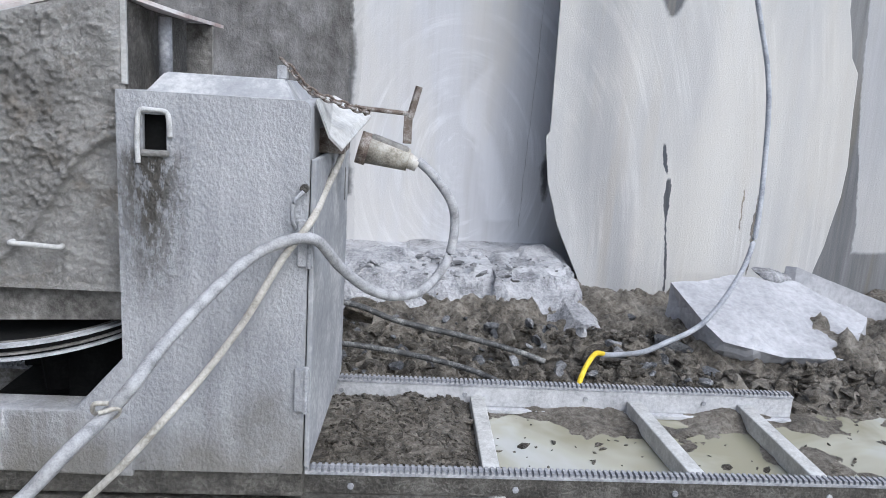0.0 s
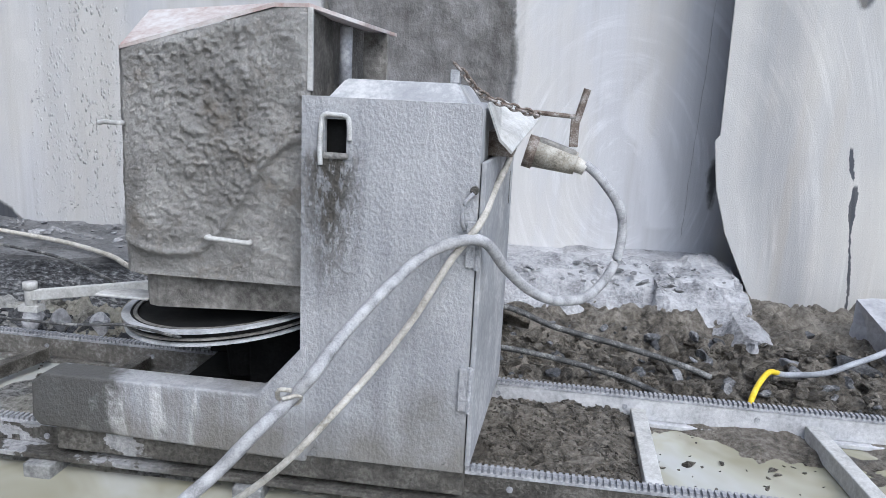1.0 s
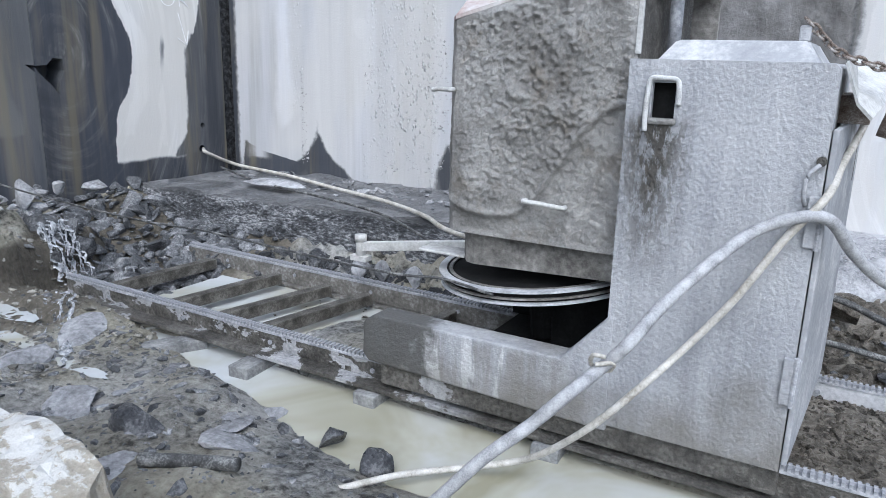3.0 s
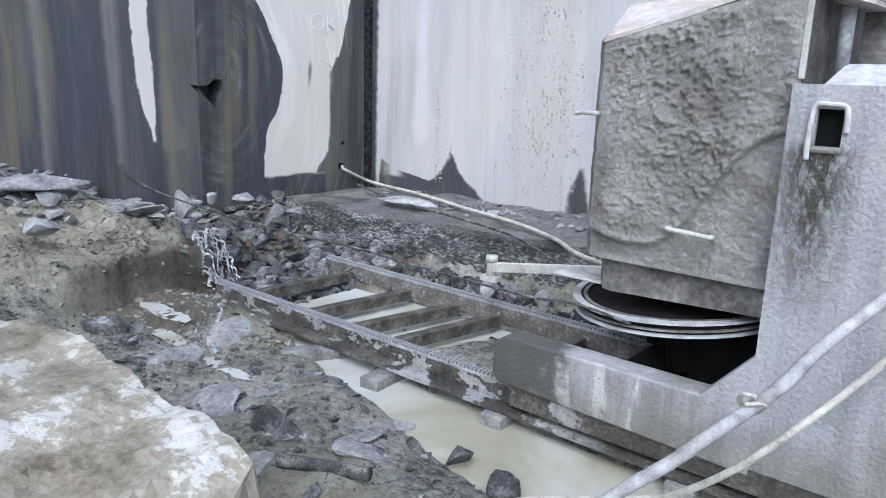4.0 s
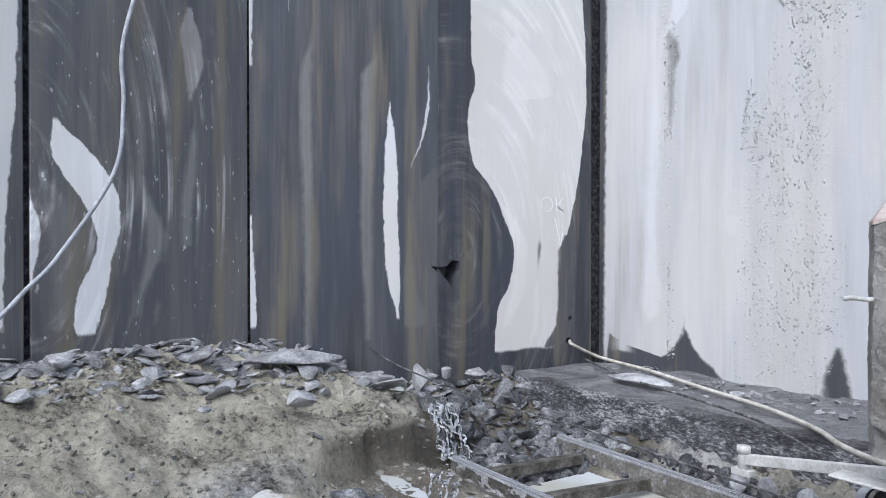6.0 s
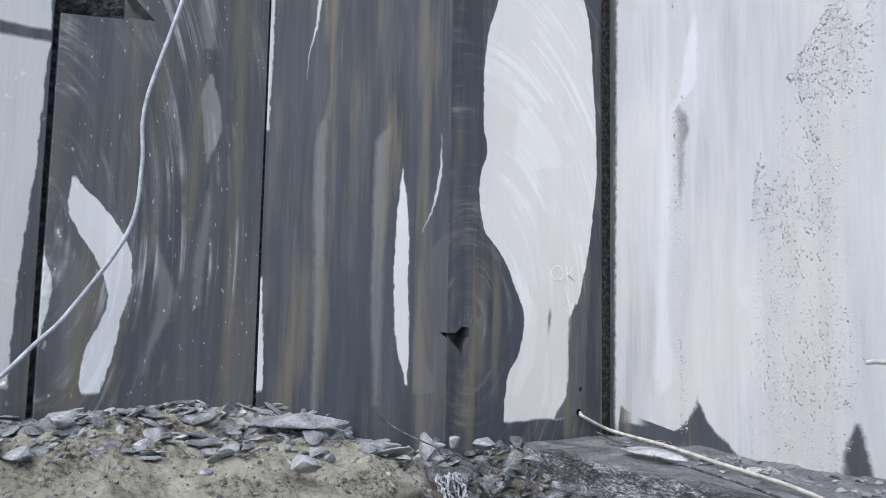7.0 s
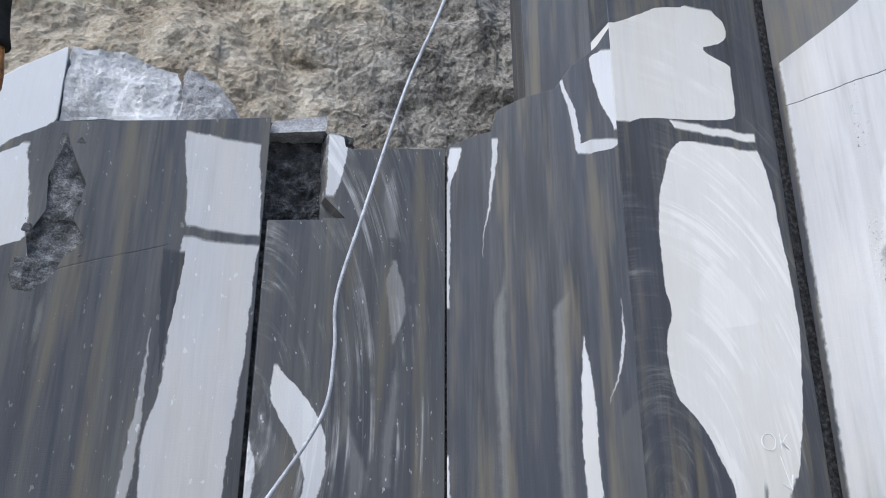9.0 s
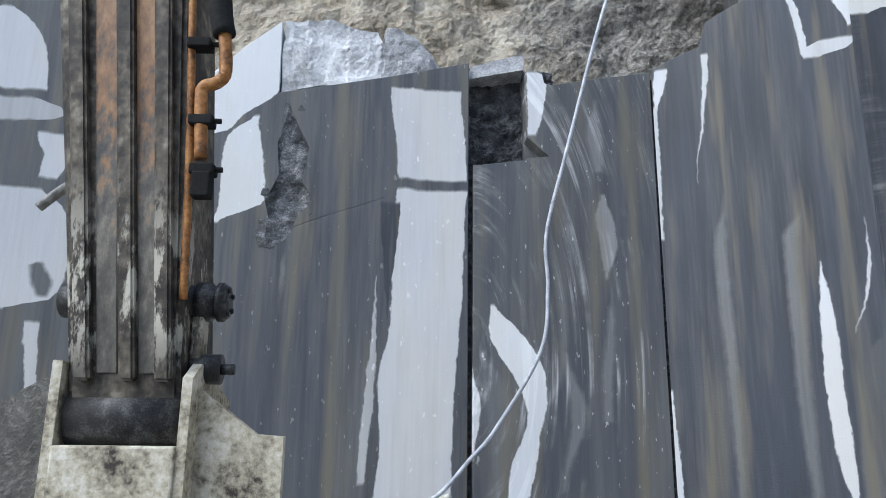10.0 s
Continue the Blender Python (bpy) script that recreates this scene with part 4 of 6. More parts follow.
def bore(ob, cutters):
    """Cuts real holes into a wall with closed meshes given in the wall's own space."""
    for bm in cutters:
        me = bpy.data.meshes.new("cutter")
        bmesh.ops.recalc_face_normals(bm, faces=bm.faces)
        bm.to_mesh(me)
        bm.free()
        cut = new("cutter", me)
        cut.matrix_basis = ob.matrix_basis
        mod = ob.modifiers.new("bore", "BOOLEAN")
        mod.object, mod.operation, mod.solver = cut, "DIFFERENCE", "EXACT"
        bpy.context.view_layer.update()
        done = bpy.data.meshes.new_from_object(ob.evaluated_get(bpy.context.evaluated_depsgraph_get()))
        ob.modifiers.clear()
        ob.data = done
        bpy.data.objects.remove(cut)


def pit(outline, depth, shrink=0.7):
    bm = bmesh.new()
    cx, cz = sum(p[0] for p in outline) / len(outline), sum(p[1] for p in outline) / len(outline)
    a = [bm.verts.new((x, -0.05, z)) for x, z in outline]
    b = [bm.verts.new((cx + (x - cx) * shrink, depth, cz + (z - cz) * shrink)) for x, z in outline]
    bm.faces.new(a), bm.faces.new(b[::-1])
    for i in range(len(a)):
        bm.faces.new((a[i], a[(i + 1) % len(a)], b[(i + 1) % len(a)], b[i]))
    return bm


def round_hole(x, z, r):
    return [(x + r * math.cos(0.5236 * k), z + r * math.sin(0.5236 * k)) for k in range(12)]


bore(bpy.data.objects["wall_fold"], [pit([(-0.02, 1.06), (0.08, 1.07), (0.13, 1.12), (0.2, 1.11), (0.21, 1.03), (0.17, 0.95), (0.155, 0.85), (0.1, 0.93), (0.03, 1.0)], 0.16), pit(round_hole(1.35, 0.59, 0.022), 0.3, 0.95), pit(round_hole(1.33, 0.40, 0.03), 0.3, 0.95)])
bore(bpy.data.objects["wall_pillar"], [pit([(0.79, 3.42), (0.72, 3.12), (0.745, 2.88), (0.66, 2.68), (0.705, 2.5), (0.72, 2.33), (0.84, 2.42), (0.885, 2.56), (1.0, 2.7), (0.91, 2.84), (0.95, 3.1), (0.87, 3.25)], 0.09, 0.92)])
bore(bpy.data.objects["wall_swirl"], [pit([(0.40, 3.28), (0.40, 3.09), (0.585, 3.115)], 0.12, 0.9)])
bore(bpy.data.objects["wall_dark"], [pit([(1.33, 1.07), (1.41, 1.06), (1.41, 1.0)], 0.1)])


def rough_sheet(name, origin, du, dv, nu, nv, amp, scale, mat, label, category, seed=0.0, lean=(0, 0, 0)):
    """An uneven natural rock face spanned by du and dv."""
    o, du, dv = Vector(origin), Vector(du), Vector(dv)
    nrm = du.cross(dv).normalized()
    verts = []
    for j in range(nv + 1):
        for i in range(nu + 1):
            p = o + du * (i / nu) + dv * (j / nv)
            k = noise.fractal(p * scale + Vector((seed, 0, 0)), 0.9, 2.1, 6)
            r = noise.ridged_multi_fractal(p * scale * 0.7 + Vector((0, seed, 0)), 0.9, 2.0, 5, 1.0, 2.0)
            c = noise.cell(p * scale * 2.2)
            layers = math.sin(9.0 * p.z + 3.0 * noise.noise(p * 1.3) + p.y) * 0.10 * smooth(-0.3, 0.6, p.y)
            fine = noise.fractal(p * scale * 14, 0.7, 2.1, 3)
            verts.append(p + nrm * amp * (k + 0.30 * r + 0.06 * c + layers + 0.07 * fine))
    w = nu + 1
    faces = [(j * w + i, j * w + i + 1, (j + 1) * w + i + 1, (j + 1) * w + i) for j in range(nv) for i in range(nu)]
    return tagged(link_mesh(name, verts, faces, mat), label, category, kind="structure")


rough_sheet("wall_recess", (-4.98, -0.2, 2.6), (-0.06, 0.75, 0), (-0.04, 0, 1.3), 110, 180, 0.045, 9.0, DARKROCK, "dark rough recess broken out of the wall", "rock wall", 2.0)
rough_sheet("cliff", (-5.6, -9.0, 2.6), (-0.3, 12.5, 0), (-1.6, 0, 6.5), 420, 220, 0.25, 0.75, CLIFF, "weathered brown natural rock face above the sawn blocks", "cliff", 4.0)

# rock ledge at the foot of the back wall
def ledge():
    verts, nu, nv = [], 260, 40
    for j in range(nv + 1):
        for i in range(nu + 1):
            x = -4.4 + 6.0 * i / nu
            front = 3.28 + 0.07 * (x + 3.5) + 0.02 * smooth(-1.0, 1.6, x)
            lean = 0.06 + 0.52 * smooth(-0.9, 0.4, x)
            rough = 1 + 1.6 * smooth(-0.8, 0.3, x)
            s = j / nv
            n = noise.fractal(Vector((x * 3, s * 5, 2)), 0.8, 2.1, 6)
            c = noise.cell(Vector((x * 5, s * 3, 4)))
            if s < 0.45:
                q = s / 0.45
                y, z = front + lean * q + (0.022 * n + 0.012 * c) * rough * (1.0 if rough > 1.5 else 1.0 - 0.6 * q), -0.25 + 0.45 * q
                z += 0.02 * n * q * rough
            else:
                q = (s - 0.45) / 0.55
                y, z = front + lean + q * 1.9, 0.20 + (0.02 * n + 0.012 * c) * (1 if rough < 1.5 else 0.7)
            verts.append((x, y, z))
    w = nu + 1
    faces = [(j * w + i, j * w + i + 1, (j + 1) * w + i + 1, (j + 1) * w + i) for j in range(nv) for i in range(nu)]
    m = Mat("ledge_rock", 0.6)
    b, f = m.noise(5, 7, (1, 1, 2.2), 0.62), m.noise(30, 6, (1, 1, 2.4), rough=0.7)
    dark = m.ramp(m.lerp(0.6, b, f), [(0.40, (0.015, 0.016, 0.018)), (0.49, (0.085, 0.087, 0.094)), (0.54, (0.20, 0.205, 0.215)), (0.60, (0.46, 0.46, 0.47))])
    pale = m.ramp(m.lerp(0.4, b, f), [(0.36, (0.10, 0.10, 0.105)), (0.47, (0.42, 0.42, 0.435)), (0.62, (0.66, 0.66, 0.68))])
    east = m.math("MULTIPLY", m.math("ADD", m.math("ADD", m.x, 0.7), m.math("MULTIPLY", m.math("SUBTRACT", b, 0.5), 2.0)), 1.6, clamp=True)
    flat = m.ramp(m.lerp(0.4, b, f), [(0.38, (0.07, 0.07, 0.073)), (0.5, (0.15, 0.151, 0.156)), (0.6, (0.25, 0.25, 0.255))])
    top = m.math("MULTIPLY", m.math("SUBTRACT", m.z, 0.165), 40.0, clamp=True)
    m.color(m.mix(east, m.mix(top, dark, flat), pale))
    m.rough(m.ramp(b, [(0.4, 0.3), (0.6, 0.8)]))
    m.bump(m.lerp(0.6, b, f), 0.035)
    return tagged(link_mesh("ledge", verts, faces, m.m), "broken rock ledge along the foot of the wall, dark wet and pale dry", "rock ledge", kind="structure")


ledge()


# ---- rails ----
def rail(name, x0, x1, y, z, label, first, count, turn=0.0):
    t = thing(name, (0, y, z), label, "rail", "rails of the saw", turn)
    bm = bmesh.new()
    deep = 0.08 if name == "front_rail" else 0.105
    add_box(bm, x0, x1, 0.0, 0.014, -deep, -0.012, 0.003)
    part("web", bm, DARKSTEEL if name == "front_rail" else HALFSTEEL, t)
    box("head", (x0, x1, -0.004, 0.05, -0.0118, 0.0, ), STEEL, t, bevel=0.002)
    box("foot", (x0, x1, -0.03 if name == "rear_rail" else -0.075, 0.03, -deep - 0.020, -deep - 0.001), HALFSTEEL if name == "rear_rail" else DARKSTEEL, t, bevel=0.003)
    bm = bmesh.new()
    add_box(bm, -0.0055, 0.0055, -0.004, 0.034, 0.0, 0.013, 0.0)
    proto = part("rack_tooth", bm, STEEL, t)
    proto.location = (first, 0, 0)
    for k in range(1, count):
        c = proto.copy()
        scene.collection.objects.link(c)
        c.location = (first + 0.0205 * k, 0, 0)
    for k in range(int((x1 - x0) / 0.55)):
        bm = bmesh.new()
        rod(bm, (x0 + 0.35 + 0.55 * k, -0.006, -0.05), (x0 + 0.35 + 0.55 * k, 0.001, -0.05), 0.011, 8)
        part("bolt", bm, STEEL, t)
    return t


rail("front_rail", -3.28, 3.6, 1.93, 0.0, "grey steel rail with a toothed rack, splashed with mud", -3.26, 300)
rail("rear_rail", -3.37, 2.35, 2.785, -0.025, "grey steel rail with a toothed rack behind the machine", -3.35, 278, -0.7)


def crossbar(x, x2, mat, label):
    t = thing("crossbar", (x, 1.95, -0.072 if x < 0 else -0.105), label, "crossbar", "crossbars between the rails", math.degrees(math.atan2(0.83, x2 - x)))
    bm = bmesh.new()
    add_box(bm, -0.02, 0.81, -0.032, 0.032, -0.045, 0.016 if x < 0 else 0.032, 0.005)
    part("beam", bm, mat, t)


for xa, xb in ((0.86, 0.885), (1.64, 1.60), (2.10, 2.12)):
    crossbar(xa, xb, PALESTEEL, "pale dusty steel bar joining the two rails")
for xa, xb in ((-3.14, -3.07), (-2.66, -2.53), (-2.33, -2.15), (-2.04, -1.88), (-1.42, -1.38), (-0.6, -0.6)):
    crossbar(xa, xb, WETBAR, "dark muddy steel bar joining the two rails")


def sleeper(x, y, w, turn, label="dark wooden block under the front rail"):
    t = thing("sleeper_block", (x, y, -0.131), label, "wooden block", "blocks under the rail", turn)
    box("block", (-0.05, 0.05, -w, w, -0.03, 0.028), CONCRETE, t, bevel=0.006)


for sx, sy, w, tt in ((-3.15, 1.85, 0.16, 8), (-2.75, 1.83, 0.13, -12), (-2.3, 1.80, 0.14, -30), (-1.85, 1.84, 0.1, 5), (-1.25, 1.9, 0.08, 0), (-0.5, 1.9, 0.07, 4), (-2.95, 1.8, 0.15, 20)):
    sleeper(sx, sy, w, tt)


# ---- the wire saw ----
def hollow_front(name, x0, x1, z0, z1, hx0, hx1, hz0, hz1, y0, y1, mat, parent):
    """A cabinet body with a real opening in its front."""
    bm = bmesh.new()
    def q(*p):
        bm.faces.new([bm.verts.new(v) for v in p])
    xs, zs = (x0, hx0, hx1, x1), (z0, hz0, hz1, z1)
    for i in range(3):
        for j in range(3):
            if i == 1 and j == 1:
                continue
            q((xs[i], y0, zs[j]), (xs[i + 1], y0, zs[j]), (xs[i + 1], y0, zs[j + 1]), (xs[i], y0, zs[j + 1]))
    q((hx0, y0, hz0), (hx1, y0, hz0), (hx1, y0 + 0.02, hz0), (hx0, y0 + 0.02, hz0))
    q((hx0, y0, hz1), (hx1, y0, hz1), (hx1, y0 + 0.02, hz1), (hx0, y0 + 0.02, hz1))
    q((hx0, y0, hz0), (hx0, y0 + 0.02, hz0), (hx0, y0 + 0.02, hz1), (hx0, y0, hz1))
    q((hx1, y0, hz0), (hx1, y0 + 0.02, hz0), (hx1, y0 + 0.02, hz1), (hx1, y0, hz1))
    q((x0, y0, z0), (x0, y1, z0), (x0, y1, z1), (x0, y0, z1))
    q((x1, y0, z0), (x1, y1, z0), (x1, y1, z1), (x1, y0, z1))
    q((x0, y1, z0), (x1, y1, z0), (x1, y1, z1), (x0, y1, z1))
    q((x0, y0, z0), (x1, y0, z0), (x1, y1, z0), (x0, y1, z0))
    q((x0, y0, z1), (x1, y0, z1), (x1, y1, z1), (x0, y1, z1))
    bmesh.ops.remove_doubles(bm, verts=bm.verts, dist=0.0005)
    rim = [e for e in bm.edges if all(abs(v.co.y - y0) < 1e-5 for v in e.verts) and (all(abs(v.co.x - x0) < 1e-5 for v in e.verts) or all(abs(v.co.x - x1) < 1e-5 for v in e.verts) or all(abs(v.co.z - z1) < 1e-5 for v in e.verts))]
    rim += [e for e in bm.edges if all(abs(v.co.z - z1) < 1e-5 and min(abs(v.co.x - x0), abs(v.co.x - x1)) < 1e-5 for v in e.verts) and abs(e.verts[0].co.x - e.verts[1].co.x) < 1e-5]
    bmesh.ops.bevel(bm, geom=rim, offset=0.024, segments=4, affect="EDGES", profile=0.5)
    return part(name, bm, mat, parent)


def wire_saw():
    t = thing("wire_saw", (0, 0, 0), "grey quarry wire saw splashed with cement slurry on rails", "wire saw")
    body = hollow_front("cabinet", -0.322, 0.218, 0.030, 1.186, -0.250, -0.184, 1.022, 1.122, 1.855, 2.70, CAB, t)
    tagged(body, "grey steel cabinet crusted with splashed slurry")
    # Black box added behind the peephole, painting the shade inside the cabinet.
    box("inner_box", (-0.30, -0.12, 1.90, 2.1, 0.98, 1.16), BLACK, body, bevel=0)
    # rubber beading round the peephole
    tube("hole_beading", [(-0.262, 1.851, 0.985), (-0.263, 1.848, 1.03), (-0.261, 1.848, 1.09), (-0.254, 1.848, 1.131), (-0.22, 1.848, 1.135), (-0.182, 1.848, 1.130), (-0.174, 1.848, 1.10), (-0.173, 1.851, 1.062)], 0.0075, BEAD, body, "slurry-crusted rubber beading", 8, 10, 0.18)
    box("peephole_lip", (-0.256, -0.176, 1.845, 1.858, 1.004, 1.024), CRUST, body, "lip of dark caked mud", 0.008)
    # sloping cap
    bm = bmesh.new()
    lo = [(-0.265, 1.93), (0.165, 1.93), (0.165, 2.40), (-0.265, 2.40)]
    hi = [(-0.225, 1.985), (0.125, 1.985), (0.125, 2.38), (-0.225, 2.38)]
    a = [bm.verts.new((x, y, 1.184)) for x, y in lo]
    b = [bm.verts.new((x, y, 1.243)) for x, y in hi]
    bm.faces.new(b)
    for i in range(4):
        bm.faces.new((a[i], a[(i + 1) % 4], b[(i + 1) % 4], b[i]))
    bmesh.ops.bevel(bm, geom=list(bm.edges), offset=0.006, segments=2, affect="EDGES")
    part("top_cover", bm, COVER, t, "sloping steel cover with patches of white dust")
    bm = bmesh.new()
    add_box(bm, 0.095, 0.125, 2.02, 2.06, 1.243, 1.285, 0.004)
    part("lug", bm, CAB, t)
    # side door; the light on this side is put into its paint
    bm = bmesh.new()
    add_box(bm, 0.0, 0.016, 0.0, 0.83, 0.045, 1.02, 0.004, pose(0.221, 1.872, 0, 0, 0, -3.0))
    part("side_door", bm, COVER, t, "slurry-streaked side door standing slightly ajar, painted paler for the light on it")
    for hz in (0.28, 0.74):
        h = box("hinge", (0.19, 0.236, 1.842, 1.856, hz - 0.035, hz + 0.105), CAB, t, "painted steel hinge", 0.003)
        bm = bmesh.new()
        rod(bm, (0.224, 1.846, hz - 0.04), (0.224, 1.846, hz + 0.11), 0.008, 8)
        part("hinge_pin", bm, STEEL, h)
    tube("door_handle", [(0.205, 1.835, 0.93), (0.180, 1.822, 0.90), (0.176, 1.822, 0.85), (0.182, 1.845, 0.82)], 0.006, CAB, t, steps=6, n=8)
    bm = bmesh.new()
    rod(bm, (0.207, 1.835, 0.938), (0.207, 1.858, 0.938), 0.013, 10)
    part("knob", bm, DARKSTEEL, t)
    for bx in (-0.27, 0.16):
        bm = bmesh.new()
        rod(bm, (bx, 1.842, 0.05), (bx, 1.857, 0.05), 0.010, 6)
        part("bolt", bm, CAB, t)
    box("side_latch", (0.262, 0.276, 2.58, 2.62, 0.80, 0.93), DARKSTEEL, t, bevel=0.002)
    # electrical box beside the top, with a bent flap
    box("socket_box", (0.216, 0.30, 2.12, 2.40, 1.02, 1.10), RUST, t, "rusty socket box", 0.004)
    bm = bmesh.new()
    f = [bm.verts.new(p) for p in ((0.222, 1.93, 1.185), (0.235, 2.40, 1.195), (0.37, 2.42, 1.13), (0.30, 1.97, 1.04), (0.262, 1.94, 1.08))]
    face = bm.faces.new(f)
    g = bmesh.ops.extrude_face_region(bm, geom=[face])
    bmesh.ops.translate(bm, vec=(0.004, -0.003, 0.008), verts=[v for v in g["geom"] if isinstance(v, bmesh.types.BMVert)])
    part("bent_flap", bm, PALESTEEL, t, "bent pale sheet flap")
    # lower beam with chamfered end
    bm = bmesh.new()
    out = [(-1.25, 0.03), (-0.3, 0.005), (-0.3, 0.42), (-0.47, 0.225), (-1.22, 0.225), (-1.27, 0.19), (-1.275, 0.06)]
    front = bm.faces.new([bm.verts.new((x, 1.852, z)) for x, z in out])
    g = bmesh.ops.extrude_face_region(bm, geom=[front])
    bmesh.ops.translate(bm, vec=(0, 0.11, 0), verts=[v for v in g["geom"] if isinstance(v, bmesh.types.BMVert)])
    bmesh.ops.bevel(bm, geom=list(bm.edges), offset=0.010, segments=3, affect="EDGES", profile=0.5)
    part("front_beam", bm, CAB, t, "hollow steel beam with wet mud stains")
    box("skid", (-1.2, 0.22, 1.87, 1.925, -0.06, 0.03), DARKSTEEL, t, "mud-stained lower skid", 0.006)
    box("rear_beam", (-1.25, 0.2, 2.72, 2.84, 0.03, 0.2), DARKSTEEL, t, bevel=0.01)
    # Base plate and gear box: shade under the housing put into black colour.
    box("base_plate", (-0.95, 0.21, 1.96, 2.72, 0.03, 0.06), BLACK, t, "base plate, blackened for the shade under the housing", 0.004)
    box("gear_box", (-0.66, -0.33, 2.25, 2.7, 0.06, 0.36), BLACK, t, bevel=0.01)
    # housing over the wheel, caked with dried mud: rounded box with uneven skin
    verts = []
    prof = [(-1.035, 2.62), (-1.03, 2.10), (-1.005, 2.03), (-0.955, 1.96), (-0.87, 1.945), (-0.325, 1.945)]
    dist = [0.0]
    for p, q in zip(prof, prof[1:]):
        dist.append(dist[-1] + math.dist(p, q))
    def along(s):
        for k in range(len(prof) - 1):
            if s <= dist[k + 1] or k == len(prof) - 2:
                w = (s - dist[k]) / (dist[k + 1] - dist[k])
                return prof[k][0] + w * (prof[k + 1][0] - prof[k][0]), prof[k][1] + w * (prof[k + 1][1] - prof[k][1])
    cols, rows = 230, 170
    for j in range(rows + 1):
        for i in range(cols + 1):
            x, y = along(dist[-1] * i / cols)
            topz = min(1.445, 1.298 + 0.27 * max(0.0, x + 0.965))
            z = 0.575 + (topz - 0.575) * j / rows
            p = Vector((x, y, z))
            n = noise.fractal(p * 6, 0.9, 2.1, 5)
            lump = max(0.0, noise.noise(p * 3.0 + Vector((0, 0, 2.3))))
            # a gritty diagonal belt, and a smooth apron with a raised rim below it
            belt = smooth(0.3, 0.05, abs((x + 0.60) + 0.35 * (z - 1.0))) * smooth(0.72, 0.85, z)
            grit = max(0.0, noise.fractal(p * 62, 0.8, 2.2, 2)) * (0.35 + 0.65 * max(belt, smooth(0.0, 0.4, noise.noise(p * 5 + Vector((3, 1, 0))))))
            crest = 0.755 - 0.10 * math.sin((x + 1.12) * 4.9) + 0.24 * smooth(-0.72, -0.40, x)
            rim = math.exp(-((z - crest) / 0.016) ** 2) * 0.5 - 0.35 * smooth(crest + 0.01, crest - 0.02, z)
            grit *= 0.45 + 0.55 * smooth(crest - 0.02, crest + 0.02, z)
            fade = smooth(0, 8, i) * smooth(0, 5, cols - i) * smooth(0, 4, j) * smooth(0, 6, rows - j)
            on_front = smooth(-1.0, -0.90, x)
            k = fade * (0.25 + 0.75 * on_front) * (0.018 * n + 0.034 * lump + 0.024 * grit + 0.026 * rim)
            verts.append((x - k * (1 - on_front), y - k * on_front, z))
    w = cols + 1
    faces = [(j * w + i, j * w + i + 1, (j + 1) * w + i + 1, (j + 1) * w + i) for j in range(rows) for i in range(cols)]
    link_mesh("housing", verts, faces, CRUST, t, "wheel housing caked with dried cement mud", True)
    bm = bmesh.new()
    tp = [bm.verts.new(p) for p in ((-1.03, 2.10, 1.30), (-1.005, 2.03, 1.30), (-0.955, 1.955, 1.302), (-0.44, 1.94, 1.443), (-0.33, 1.945, 1.445), (-0.20, 2.10, 1.41), (-0.20, 2.62, 1.42), (-0.60, 2.24, 1.472), (-1.01, 2.24, 1.438), (-1.03, 2.62, 1.45), (-0.60, 2.62, 1.475), (-1.035, 2.62, 1.30))]
    for ids in ((0, 1, 8), (1, 2, 8), (2, 3, 7, 8), (3, 4, 7), (4, 5, 7), (5, 6, 10, 7), (7, 10, 9, 8), (0, 8, 9, 11)):
        bm.faces.new([tp[i] for i in ids])
    g = bmesh.ops.extrude_face_region(bm, geom=list(bm.faces))
    bmesh.ops.translate(bm, vec=(0, 0, 0.012), verts=[v for v in g["geom"] if isinstance(v, bmesh.types.BMVert)])
    part("housing_roof", bm, ROOF, t, "pale sheet roof with faded red dust")
    box("housing_edge", (-0.334, -0.318, 1.938, 1.952, 1.2, 1.445), PALESTEEL, t, bevel=0.002)
    box("housing_side", (-0.336, -0.322, 1.955, 2.62, 0.58, 1.435), DARKSTEEL, t, bevel=0.003)
    # Black panel added to close the wheel bay and keep it in shade.
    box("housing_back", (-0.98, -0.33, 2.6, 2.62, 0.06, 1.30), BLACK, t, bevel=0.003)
    bm = bmesh.new()
    rod(bm, (-0.275, 2.16, 1.2), (-0.275, 2.16, 1.41), 0.021, 16)
    part("column", bm, STEEL, t, "grey steel column", True)
    box("rear_plate", (-0.29, -0.2, 2.45, 2.47, 1.2, 1.42), MUDSTEEL, t, bevel=0.002)
    # skirt below the housing
    bm = bmesh.new()
    ring = [(-0.955, 2.62), (-0.955, 2.07), (-0.91, 2.0), (-0.87, 1.985), (-0.33, 1.985)]
    for (xa, ya), (xb, yb) in zip(ring, ring[1:]):
        p = [bm.verts.new(v) for v in ((xa, ya, 0.452), (xb, yb, 0.452 if xb < -0.5 else 0.475), (xb, yb, 0.585), (xa, ya, 0.585))]
        bm.faces.new(p)
    bmesh.ops.remove_doubles(bm, verts=bm.verts, dist=0.001)
    g = bmesh.ops.extrude_face_region(bm, geom=list(bm.faces))
    bmesh.ops.translate(bm, vec=(0.012, 0.012, 0), verts=[v for v in g["geom"] if isinstance(v, bmesh.types.BMVert)])
    part("skirt", bm, MUDSTEEL, t, "smooth mud-stained steel skirt")
